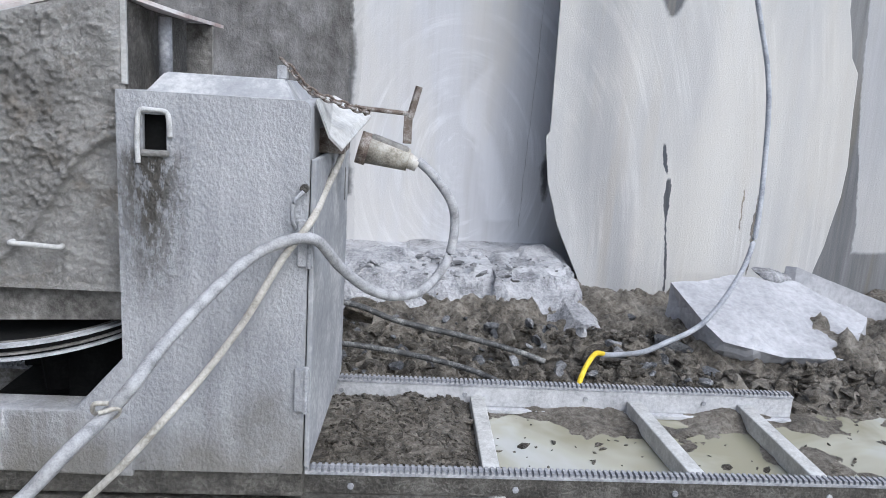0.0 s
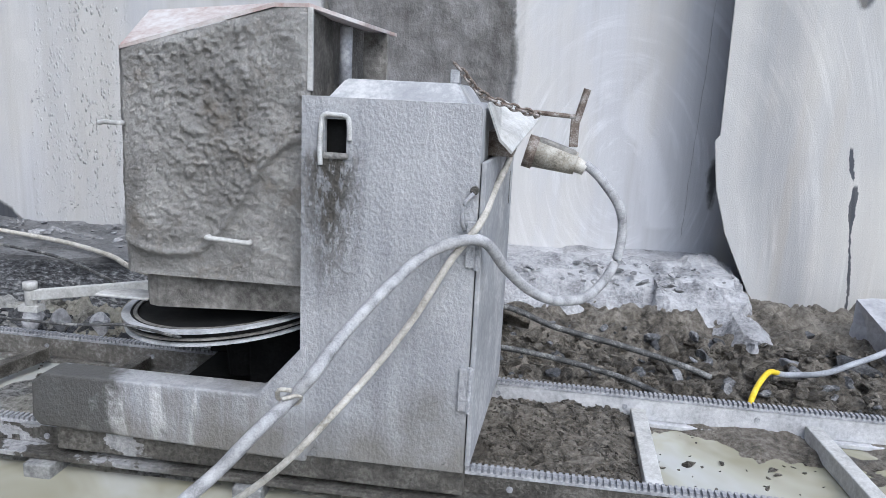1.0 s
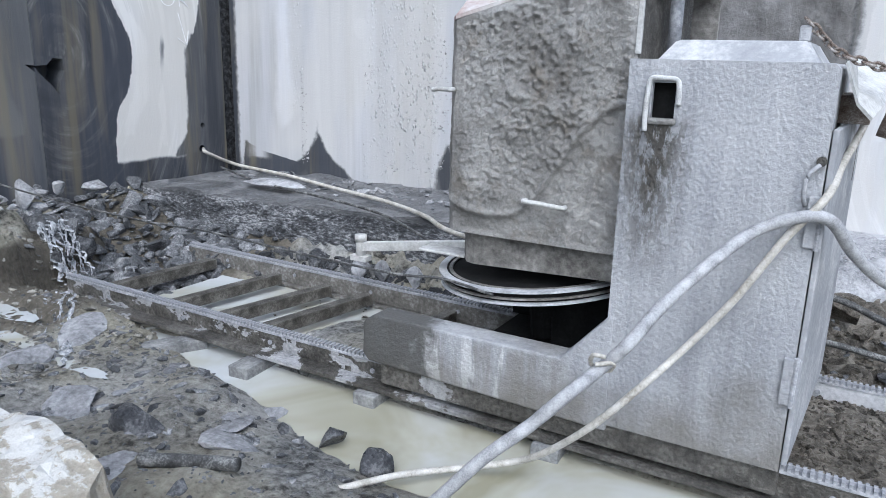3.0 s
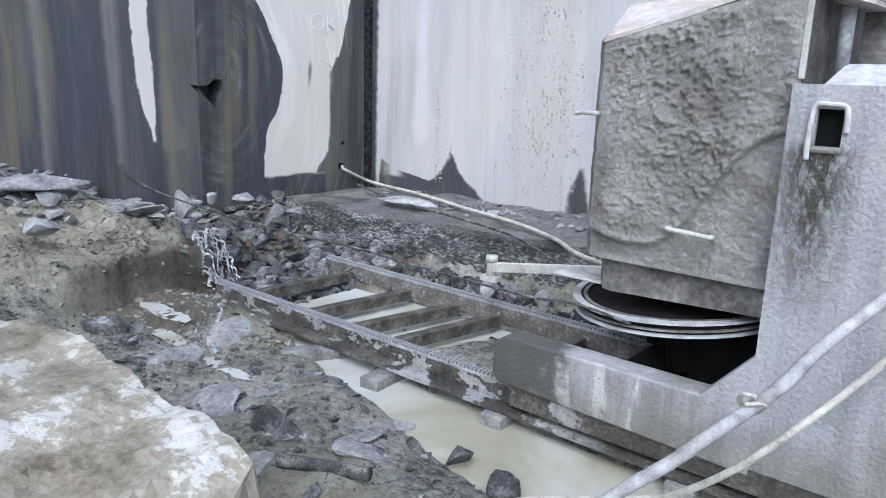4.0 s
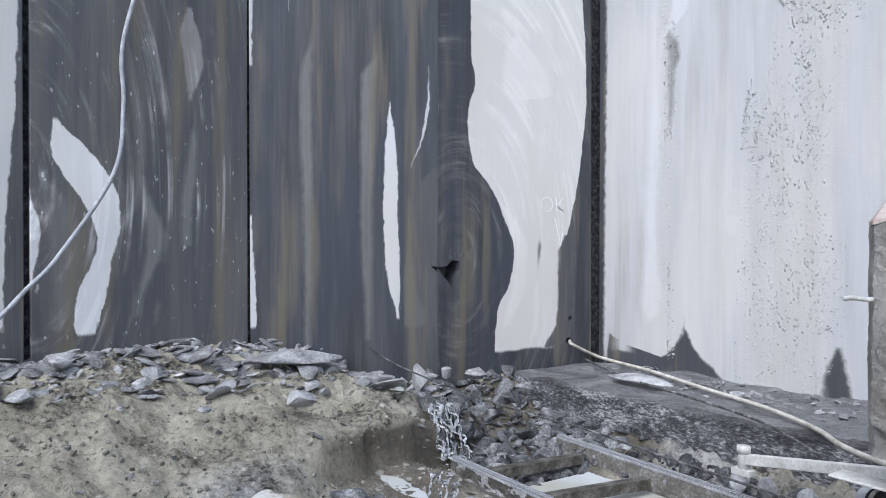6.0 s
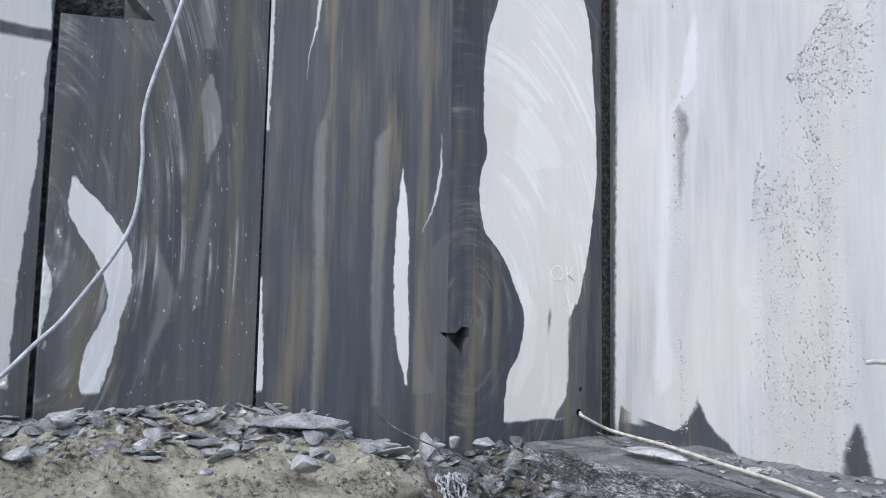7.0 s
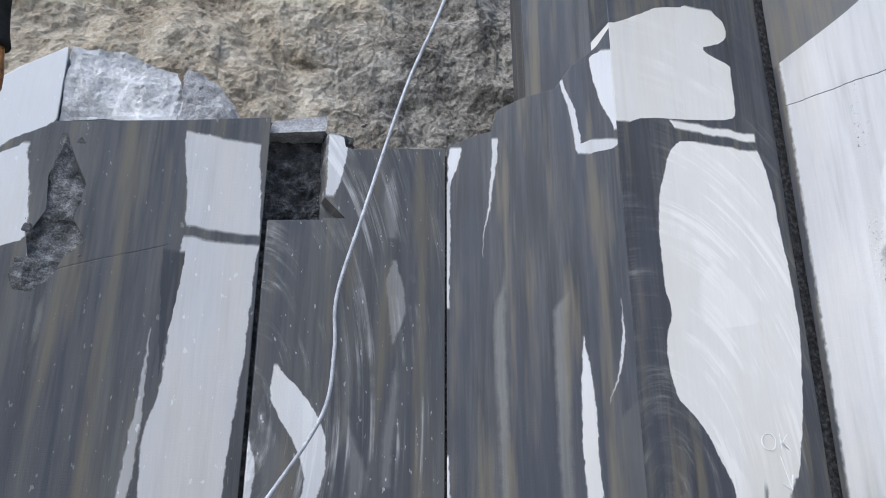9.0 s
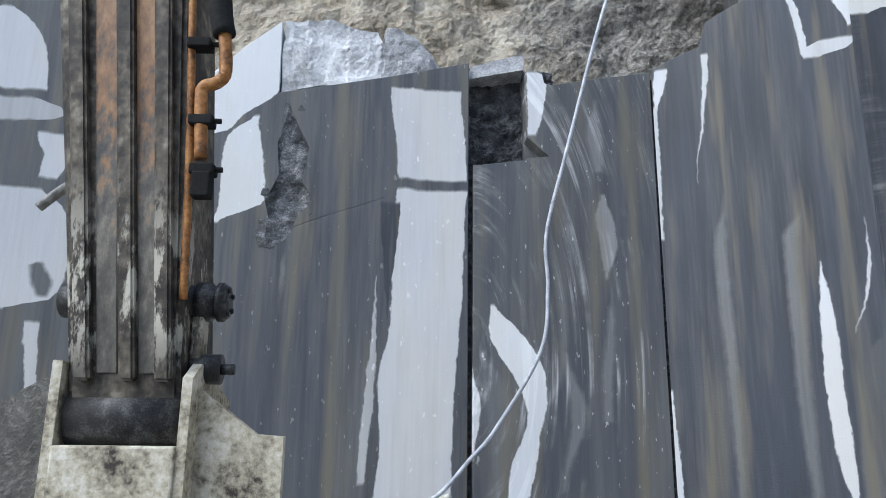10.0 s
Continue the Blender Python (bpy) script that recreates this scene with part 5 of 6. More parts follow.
    for a, b, c in (((-0.655, 1.93, 0.722), (-0.60, 1.905, 0.72), (-0.515, 1.93, 0.715)), ((-1.05, 1.99, 1.065), (-1.02, 1.955, 1.07), (-0.955, 1.955, 1.07))):
        tube("grab_handle", [a, (a[0] + 0.004, a[1] - 0.025, a[2]), b, (c[0] - 0.004, c[1] - 0.025, c[2]), c], 0.008, PALESTEEL, t, "thin pale bar handle", 6, 8)
    # flywheel, lying level
    wheel = new("flywheel")
    wheel.parent, wheel.location, wheel.rotation_euler = t, (-0.726, 2.293, 0.414), (0.039, -0.093, 0)
    def disc(name, r0, r1, z0, z1, mat, label=""):
        bm = bmesh.new()
        n = 96
        rings = [[bm.verts.new((r * math.cos(6.283185 * k / n), r * math.sin(6.283185 * k / n), z)) for k in range(n)] for r, z in ((r0, z0), (r1, z0), (r1, z1), (r0, z1))]
        for a, b in zip(rings, rings[1:] + rings[:1]):
            for k in range(n):
                bm.faces.new((a[k], a[(k + 1) % n], b[(k + 1) % n], b[k]))
        part(name, bm, mat, wheel, label)
    disc("upper_rim", 0.376, 0.406, -0.004, 0.004, RIM, "worn pale rim of the flywheel")
    # Black grooves, web and hub: shade beneath the skirt put into their colour.
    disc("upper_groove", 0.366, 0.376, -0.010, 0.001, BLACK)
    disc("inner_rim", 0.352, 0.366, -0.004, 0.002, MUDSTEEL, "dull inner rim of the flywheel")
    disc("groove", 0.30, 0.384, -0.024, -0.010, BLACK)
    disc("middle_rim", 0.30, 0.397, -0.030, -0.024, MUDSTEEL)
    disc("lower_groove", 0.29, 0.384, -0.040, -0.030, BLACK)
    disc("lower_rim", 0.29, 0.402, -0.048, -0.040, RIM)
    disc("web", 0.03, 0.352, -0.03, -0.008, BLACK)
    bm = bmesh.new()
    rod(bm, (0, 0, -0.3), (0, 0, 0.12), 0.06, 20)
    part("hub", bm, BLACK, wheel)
    box("guide_plate", (-1.13, -0.93, 2.02, 2.12, 0.455, 0.465), PALESTEEL, t, "small pale guide plate", 0.004)
    # guide arm with its upright
    bm = bmesh.new()
    add_box(bm, 0.0, 0.808, -0.02, 0.02, -0.024, 0.024, 0.004, pose(-1.921, 2.72, 0.203, 0, -9.02, 0))
    part("guide_arm", bm, PALESTEEL, t, "pale dusty square arm")
    bm = bmesh.new()
    rod(bm, (-1.921, 2.72, 0.137), (-1.921, 2.72, 0.262), 0.026, 14)
    part("guide_post", bm, PALESTEEL, t, "short pale post", True)
    bm = bmesh.new()
    rod(bm, (-1.921, 2.72, 0.232), (-1.921, 2.72, 0.266), 0.032, 14)
    part("post_cap", bm, PALESTEEL, t, "", True)
    box("post_bracket", (-1.971, -1.871, 2.69, 2.75, 0.127, 0.157), PALESTEEL, t, bevel=0.003)
    return t


saw = wire_saw()


# ---- plug, tee bar and chain on the saw ----
def plug():
    t = thing("power_plug", (0.335, 2.33, 1.02), "dirty grey heavy-duty power plug in the socket", "plug")
    t.matrix_basis = pose(0.335, 2.33, 1.032, 0, 8, 0)
    bm = bmesh.new()
    rod(bm, (0, 0, 0), (0.035, 0, -0.004), 0.058, 18)
    part("collar", bm, RUST, t, "rust-red collar", True)
    bm = bmesh.new()
    rod(bm, (0.03, 0, -0.002), (0.18, 0, -0.012), 0.052, 18, 0.040)
    part("shell", bm, DIRTPLUG, t, "", True)
    bm = bmesh.new()
    add_box(bm, 0.03, 0.17, -0.03, 0.03, 0.03, 0.062, 0.008, pose(0, 0, 0, 0, 10, 0))
    part("lid", bm, MUDSTEEL, t)
    bm = bmesh.new()
    rod(bm, (0.175, 0, -0.013), (0.215, 0, -0.026), 0.030, 14, 0.022)
    part("gland", bm, CREAM, t, "", True)


plug()


def tee_bar():
    t = thing("tee_bar", (0.27, 2.6, 1.17), "rusty tee-shaped lever bar", "lever")
    bm = bmesh.new()
    rod(bm, (-0.06, -0.12, 0.0), (0.24, 0.0, -0.02), 0.009, 8)
    part("rod", bm, RUST, t)
    bm = bmesh.new()
    rod(bm, (0.275, 0, 0.085), (0.245, 0, -0.035), 0.014, 6)
    add_box(bm, 0.222, 0.256, -0.008, 0.008, -0.135, -0.02, 0.003, pose(0, 0, 0, 0, 0, 0))
    part("cross_handle", bm, RUST, t, "flat rusty cross piece with a hole")


tee_bar()


def chain(points):
    t = thing("chain", (0, 0, 0), "rusty steel chain hanging over the cover", "chain")
    line = spline(points, 14)
    d, last, k = 0.0, line[0], 0
    for a, b in zip(line, line[1:]):
        d += (b - a).length
        if d >= 0.0215:
            d = 0.0
            bm = bmesh.new()
            n = 10
            ring = []
            for i in range(n):
                w = 2 * math.pi * i / n
                c = Vector((0.018 * math.cos(w), 0.010 * math.sin(w), 0))
                o = Vector((math.cos(w), math.sin(w), 0))
                ring.append([bm.verts.new(c + 0.0045 * (math.cos(s) * o + math.sin(s) * Vector((0, 0, 1)))) for s in (0, 1.57, 3.14, 4.71)])
            for i in range(n):
                for j in range(4):
                    bm.faces.new((ring[i][j], ring[(i + 1) % n][j], ring[(i + 1) % n][(j + 1) % 4], ring[i][(j + 1) % 4]))
            link = part("link", bm, RUST, t, "", True)
            q = (b - a).to_track_quat("X", "Z").to_matrix().to_4x4()
            link.matrix_basis = Matrix.Translation(b) @ q @ pose(0, 0, 0, 90 * (k % 2) + 20, 0, 0)
            k += 1


chain([(0.10, 2.02, 1.31), (0.14, 2.03, 1.27), (0.20, 2.0, 1.215), (0.28, 2.02, 1.185), (0.35, 2.05, 1.165), (0.37, 2.08, 1.16)])


# ---- hoses and cables ----
def hose(name, pts, r, mat, label, category="hose", **kw):
    return tagged(tube(name, pts, r, mat, None, "", **kw), label, category)


hose("power_cable", [(0.545, 2.33, 0.995), (0.60, 2.32, 0.95), (0.67, 2.3, 0.86), (0.69, 2.3, 0.77), (0.67, 2.28, 0.65), (0.59, 2.2, 0.56), (0.485, 2.05, 0.57), (0.39, 1.98, 0.615), (0.31, 1.9, 0.70), (0.25, 1.82, 0.79), (0.18, 1.80, 0.795), (0.08, 1.77, 0.75), (0.0, 1.65, 0.68), (-0.09, 1.52, 0.575), (-0.13, 1.40, 0.51), (-0.19, 1.38, 0.435), (-0.23, 1.28, 0.40), (-0.31, 1.23, 0.31), (-0.40, 1.16, 0.225), (-0.51, 1.12, 0.09), (-0.62, 1.08, -0.02), (-0.78, 1.0, -0.05), (-0.9, 0.8, -0.06)], 0.0168, HOSE, "thick grey power cable looping over the cabinet to the ground", "cable")
hose("cable_tie", [(-0.175, 1.36, 0.475), (-0.205, 1.355, 0.475), (-0.215, 1.38, 0.44), (-0.18, 1.405, 0.42), (-0.16, 1.38, 0.455), (-0.20, 1.36, 0.45)], 0.006, CREAM, "cream rag tied round the cable", "tie", n=6)
hose("control_cable", [(0.295, 2.24, 1.05), (0.28, 2.2, 0.99), (0.25, 2.05, 0.91), (0.232, 1.83, 0.85), (0.15, 1.81, 0.73), (0.05, 1.79, 0.55), (-0.06, 1.76, 0.39), (-0.15, 1.66, 0.285), (-0.26, 1.6, 0.16), (-0.40, 1.62, 0.02), (-0.53, 1.66, -0.08), (-0.70, 1.57, -0.115), (-0.82, 1.42, -0.10), (-0.92, 1.25, -0.09)], 0.011, CREAM, "thin dirty cream cable draped across the cabinet", "cable")
hose("black_hose", [(0.0, 3.2, 0.20), (0.28, 3.2, 0.20), (0.52, 3.2, 0.12), (0.82, 3.2, 0.06), (1.1, 3.18, 0.0), (1.27, 3.16, -0.05)], 0.015, BLACKHOSE, "muddy black hose lying over rubble")
hose("black_hose", [(0.0, 2.98, 0.06), (0.28, 3.0, 0.06), (0.57, 2.98, 0.03), (0.84, 2.9, 0.0), (1.04, 2.82, -0.05), (1.15, 2.8, -0.1)], 0.0135, BLACKHOSE, "black hose bending down behind the rail")
hose("yellow_hose", [(1.36, 2.84, -0.09), (1.38, 2.88, -0.03), (1.44, 3.0, 0.0), (1.50, 3.08, 0.03), (1.56, 3.14, 0.01)], 0.013, YELLOW, "bright yellow length of hose in the mud")
hose("hanging_hose", [(1.54, 3.13, 0.01), (1.631, 3.157, 0.001), (1.743, 3.106, 0.039), (1.849, 3.107, 0.088), (2.051, 3.144, 0.19), (2.217, 3.199, 0.397), (2.331, 3.293, 0.612), (2.376, 3.387, 0.958), (2.371, 3.462, 1.388), (2.27, 3.5, 1.79), (2.1, 3.55, 2.4), (1.95, 3.6, 4.0), (1.95, 3.62, 7.0)], 0.0135, BLUEHOSE, "grey hose hanging down the tall block", steps=12)
hose("ledge_hose", [(-4.42, 3.93, 0.40), (-4.36, 3.92, 0.37), (-4.35, 4.23, 0.24), (-3.67, 4.07, 0.24), (-3.02, 3.85, 0.24), (-2.40, 3.65, 0.24), (-1.96, 3.42, 0.24), (-1.57, 3.13, 0.24), (-0.7, 2.85, 0.24)], 0.014, CREAM, "pale hose running from the wall along the ledge")
hose("ledge_cable", [(-4.3, 4.0, 0.25), (-3.6, 3.72, 0.235), (-2.9, 3.5, 0.25), (-2.2, 3.28, 0.25), (-1.7, 3.05, 0.2)], 0.009, BLACKHOSE, "thin black cable beside the pale hose", "cable")
hose("diamond_wire", [(-4.75, 1.95, 0.62), (-4.4, 2.2, 0.36), (-3.1, 2.19, 0.30), (-2.4, 2.1, 0.34), (-1.81, 2.0, 0.36), (-1.2, 1.93, 0.375), (-0.98, 1.95, 0.385), (-0.73, 1.865, 0.392)], 0.0055, BLACKHOSE, "thin dark cutting wire running to the flywheel", "wire", n=6)
hose("wall_hose", [(-4.55, -0.55, 0.66), (-4.55, -0.32, 0.77), (-4.60, -0.12, 0.98), (-4.66, 0.05, 1.17), (-4.70, 0.36, 1.68), (-4.72, 0.42, 2.11), (-4.73, 0.42, 2.5), (-4.745, 0.58, 3.12), (-4.77, 0.90, 4.28), (-4.79, 1.21, 5.16), (-4.85, 1.45, 6.1)], 0.0135, BLUEHOSE, "pale blue-grey hose hanging down the dark wall", steps=12)
hose("ground_pipe", [(-1.47, 0.98, -0.03), (-1.3, 1.06, -0.025), (-1.18, 1.10, -0.015)], 0.022, BLACKHOSE, "short dark pipe end in the gravel", "pipe")

# ---- rocks ----
def hewn(name, top, foot, base, mat, label, category, rough=0.02, seed=0.0, cuts=5):
    """A broken block: a top outline, a foot outline below it, uneven faces."""
    bm = bmesh.new()
    a = [bm.verts.new(p) for p in top]
    b = [bm.verts.new((x, y, base)) for x, y in foot]
    bm.faces.new(a), bm.faces.new(b[::-1])
    n = len(a)
    for i in range(n):
        bm.faces.new((a[i], b[i], b[(i + 1) % n], a[(i + 1) % n]))
    bmesh.ops.triangulate(bm, faces=bm.faces)
    for _ in range(cuts):
        long = [e for e in bm.edges if e.calc_length() > 0.045]
        if not long:
            break
        bmesh.ops.subdivide_edges(bm, edges=long, cuts=1)
        bmesh.ops.triangulate(bm, faces=[f for f in bm.faces if len(f.verts) > 3])
    bm.normal_update()
    for v in bm.verts:
        p = v.co * 3.0 + Vector((seed, 0, 0))
        k = noise.fractal(p, 0.7, 2.1, 6) + 0.4 * noise.cell(p * 1.3)
        v.co += v.normal * rough * k
    return tagged(part(name, bm, mat), label, category)


hewn("boulder", [(-2.30, 0.48, 0.37), (-1.88, 0.58, 0.385), (-1.42, 0.55, 0.37), (-0.96, 0.52, 0.34), (-0.86, 0.38, 0.30), (-0.98, -0.05, 0.30), (-1.5, -0.3, 0.34), (-1.98, 0.06, 0.37)],
     [(-2.5, 0.6), (-1.9, 0.78), (-1.4, 0.74), (-0.9, 0.66), (-0.76, 0.4), (-0.9, -0.2), (-1.5, -0.45), (-2.2, -0.1)], -0.2, BOULDER, "large boulder coated with tan dust and white patches", "boulder", 0.028)
hewn("marble_slab", [(2.12, 3.78, 0.245), (2.17, 3.36, 0.12), (2.24, 3.27, 0.055), (2.55, 3.22, 0.0), (2.96, 3.25, -0.01), (3.30, 3.68, 0.11), (3.0, 3.98, 0.235), (2.62, 3.96, 0.265)],
     [(2.10, 3.79), (2.2, 3.5), (2.34, 3.42), (2.6, 3.38), (2.96, 3.40), (3.32, 3.70), (3.02, 4.0), (2.62, 3.99)], -0.18, SMOOTHWHITE, "large white broken marble slab on the mud", "boulder", 0.016, 5.0)
single_rock("small_slab", (2.86, 4.02, 0.26), (0.15, 0.08, 0.07), GREYROCK, "grey stone piece behind the marble slab", "rock", 24, 3, 9, 5, (0, 10))
for at, size, seed, mat, lab in (
    ((-1.16, 1.52, -0.11), (0.075, 0.06, 0.06), 31, DARKROCK, "round dark stone at the edge of the puddle"),
    ((-0.92, 1.46, -0.12), (0.085, 0.06, 0.085), 32, DARKROCK, "pointed dark stone at the edge of the puddle"),
    ((-1.70, 1.16, -0.08), (0.15, 0.11, 0.10), 33, DARKROCK, "angular dark rock in the gravel"),
    ((-1.40, 1.28, -0.10), (0.09, 0.08, 0.06), 34, RUBBLE, "grey broken rock in the gravel"),
    ((-3.05, 1.22, -0.02), (0.16, 0.1, 0.10), 35, RUBBLE, "blue-grey wet rock below the terrace"),
    ((-3.68, 1.20, 0.36), (0.12, 0.09, 0.065), 36, WHITEROCK, "pale angular stone on the terrace"),
    ((-3.75, 0.66, 0.34), (0.045, 0.035, 0.03), 37, WHITEROCK, "small pale stone on the terrace"),
    ((-4.30, 2.36, 0.27), (0.13, 0.10, 0.11), 38, WHITEROCK, "white broken marble chunk above the runnel"),
    ((-4.25, 2.55, 0.30), (0.10, 0.07, 0.06), 39, WHITEROCK, "white marble shard above the runnel"),
    ((-4.12, 2.72, 0.28), (0.14, 0.08, 0.05), 40, GREYROCK, "grey stone shard at the wall's foot"),
    ((-3.84, 2.27, 0.06), (0.12, 0.12, 0.13), 53, DARKROCK, "dark wet stone under the running water"),
    ((-3.74, 2.17, -0.04), (0.12, 0.10, 0.10), 54, DARKROCK, "dark wet stone under the running water"),
    ((-3.80, 2.36, 0.02), (0.11, 0.10, 0.12), 55, DARKROCK, "dark wet stone beside the running water"),
    ((-1.05, 3.25, 0.05), (0.09, 0.07, 0.09), 41, GREYROCK, "grey stone beside the guide arm"),
    ((-2.15, 3.02, -0.02), (0.10, 0.07, 0.10), 42, GREYROCK, "pale grey stone behind the rail"),
    ((-1.95, 2.98, -0.02), (0.07, 0.06, 0.08), 43, GREYROCK, "pale grey stone behind the rail"),
    ((-1.2, 2.96, 0.0), (0.09, 0.07, 0.10), 44, DARKROCK, "dark slanted stone beside the flywheel"),
    ((-1.75, 2.98, -0.02), (0.06, 0.05, 0.09), 45, WHITEROCK, "pale upright stone behind the rail"),
    ((1.1, 3.42, -0.02), (0.13, 0.09, 0.08), 46, SOIL, "muddy rock lump behind the rail"),
    ((1.72, 3.38, -0.04), (0.10, 0.08, 0.06), 47, GREYROCK, "grey stone in the mud"),
    ((2.0, 3.42, -0.02), (0.14, 0.1, 0.09), 48, DARKROCK, "dark stone under the slab"),
    ((0.35, 3.5, 0.06), (0.14, 0.10, 0.09), 49, SOIL, "brown rock lump in the rubble"),
    ((0.62, 3.62, 0.10), (0.08, 0.06, 0.05), 50, WHITEROCK, "white chip of marble on the rubble"),
    ((0.22, 3.42, 0.12), (0.05, 0.04, 0.04), 51, WHITEROCK, "white chip of marble on the rubble"),
    ((1.50, 3.34, 0.06), (0.06, 0.04, 0.035), 52, WHITEROCK, "white stone beside the yellow hose"),
):
    single_rock("stone", at, size, mat, lab, "stone", seed, 3, 10, seed * 37, (seed % 7 * 4 - 12, seed % 5 * 5 - 10), "loose stones", (0.32, 0.68), 0.03)
for at, size, seed, mat, lab in (
    ((1.56, 3.72, -0.02), (0.22, 0.15, 0.17), 64, WHITEROCK, "white rubble lump at the foot of the block"),
):
    single_rock("broken_block", at, size, mat, lab, "rock", seed, 5, 12, seed * 11, (seed % 3 * 6, -6), "broken blocks", grain=0.09)
hewn("broken_block", [(0.219, 4.0, 0.17), (0.508, 4.04, 0.16), (0.823, 4.07, 0.15), (1.05, 4.09, 0.15), (1.07, 4.5, 0.21), (0.656, 4.5, 0.22), (0.192, 4.4, 0.22)],
     [(0.21, 3.66), (0.5, 3.70), (0.83, 3.74), (1.03, 3.78), (1.09, 4.6), (0.65, 4.6), (0.19, 4.5)], -0.12, WHITEROCK, "pale broken marble block below the wall", "rock", 0.05, 4.0, 6)
hewn("broken_block", [(1.13, 4.03, 0.16), (1.331, 4.12, 0.18), (1.50, 4.10, 0.16), (1.60, 3.95, 0.09), (1.69, 4.15, 0.12), (1.673, 4.7, 0.22), (1.141, 4.55, 0.21)],
     [(1.12, 3.70), (1.33, 3.66), (1.55, 3.60), (1.68, 3.58), (1.75, 4.2), (1.7, 4.75), (1.14, 4.6)], -0.12, WHITEROCK, "pale broken marble block beside a dark crack", "rock", 0.05, 9.0, 6)
single_rock("flat_slab", (-4.35, 1.40, 0.50), (0.36, 0.16, 0.045), GREYROCK, "thin flat grey slab lying on rubble", "stone slab", 71, 3, 8, 60, (6, 0))
single_rock("thin_slab", (-3.45, 3.72, 0.245), (0.30, 0.10, 0.03), WHITEROCK, "thin white slab lying on the ledge", "stone slab", 72, 3, 8, 12, (0, 3))
single_rock("thin_slab", (-1.75, 3.9, 0.26), (0.14, 0.10, 0.04), WHITEROCK, "white slabs stacked on the ledge", "stone slab", 73, 3, 8, 30, (0, 8))
def on_wall(ob, a, b):
    """Stands a block made flat (x along the wall, y up) on the line a-b."""
    ob.matrix_basis = pose(a[0], a[1], 0, 0, 0, math.degrees(math.atan2(b[1] - a[1], b[0] - a[0]))) @ pose(0, 0, 0, 90, 0, 0)
    return ob


on_wall(hewn("top_block", [(0.72, 3.51, -0.03), (0.95, 3.56, -0.01), (1.20, 3.62, -0.03), (1.46, 3.67, -0.04), (1.49, 3.86, -0.07), (1.40, 4.08, -0.09), (1.05, 4.13, -0.06), (0.72, 4.08, -0.02)],
             [(0.72, 3.45), (0.95, 3.5), (1.2, 3.56), (1.5, 3.6), (1.52, 3.86), (1.42, 4.15), (1.05, 4.2), (0.72, 4.12)], -0.7, TOPWHITE, "pale grey broken marble block on top of the wall", "rock", 0.03, 8.0), LEFT_END, SEAM_C)
on_wall(hewn("top_shard", [(1.45, 3.63, -0.02), (1.93, 3.76, -0.02), (1.72, 3.98, -0.05), (1.55, 4.13, -0.08), (1.47, 4.12, -0.06)],
             [(1.4, 3.6), (2.0, 3.7), (1.8, 4.0), (1.6, 4.15), (1.45, 4.1)], -0.5, GREYROCK, "grey pointed rock on top of the wall", "rock", 0.03, 3.0), LEFT_END, SEAM_C)
on_wall(hewn("cap_stone", [(-0.03, 3.72, -0.06), (0.18, 3.76, -0.03), (0.41, 3.82, -0.04), (0.42, 3.97, -0.10), (0.24, 3.93, -0.10), (0.02, 3.84, -0.09)],
             [(-0.04, 3.7), (0.18, 3.74), (0.44, 3.8), (0.45, 4.0), (0.24, 3.97), (0.0, 3.88)], -0.55, GREYROCK, "grey flat stone capping the broken recess", "rock", 0.012, 6.0), SEAM_C, SEAM_B)
on_wall(hewn("broken_patch", [(0.66, 2.28, -0.01), (0.80, 2.26, -0.02), (0.93, 2.5, -0.012), (1.04, 2.72, -0.015), (0.95, 2.95, -0.01), (0.98, 3.2, -0.02), (0.90, 3.44, -0.015), (0.76, 3.42, -0.012), (0.70, 3.1, -0.015), (0.64, 2.7, -0.01)],
             [(0.66, 2.28), (0.80, 2.26), (0.93, 2.5), (1.04, 2.72), (0.95, 2.95), (0.98, 3.2), (0.90, 3.42), (0.76, 3.40), (0.70, 3.1), (0.64, 2.7)], -0.2, RUBBLE, "crushed rough patch broken out of the wall face", "broken stone", 0.045, 1.0), LEFT_END, SEAM_C)


hewn("stone_strip", [(2.98, 4.08, 0.31), (3.03, 4.04, 0.315), (3.8, 4.04, 0.06), (3.78, 4.08, 0.06)], [(2.98, 4.1), (3.03, 4.03), (3.8, 4.03), (3.8, 4.1)], -0.15, SMOOTHWHITE, "narrow white stone strip behind the slab", "stone slab", 0.006, 2.0)
hose("stick", [(-4.62, -0.62, 0.60), (-4.5, -0.42, 0.70), (-4.42, -0.25, 0.78)], 0.016, CREAM, "pale stick leaning in the rubble", "stick", n=8)


def on(x, y, lift=0.0):
    return (x, y, ground_height(x, y) + lift)


def area(x0, x1, y0, y1, lift=0.0, bias=None):
    def f(rng):
        x, y = rng.uniform(x0, x1), rng.uniform(y0, y1)
        return None if bias and rng.random() > bias(x, y) else on(x, y, lift)
    return f


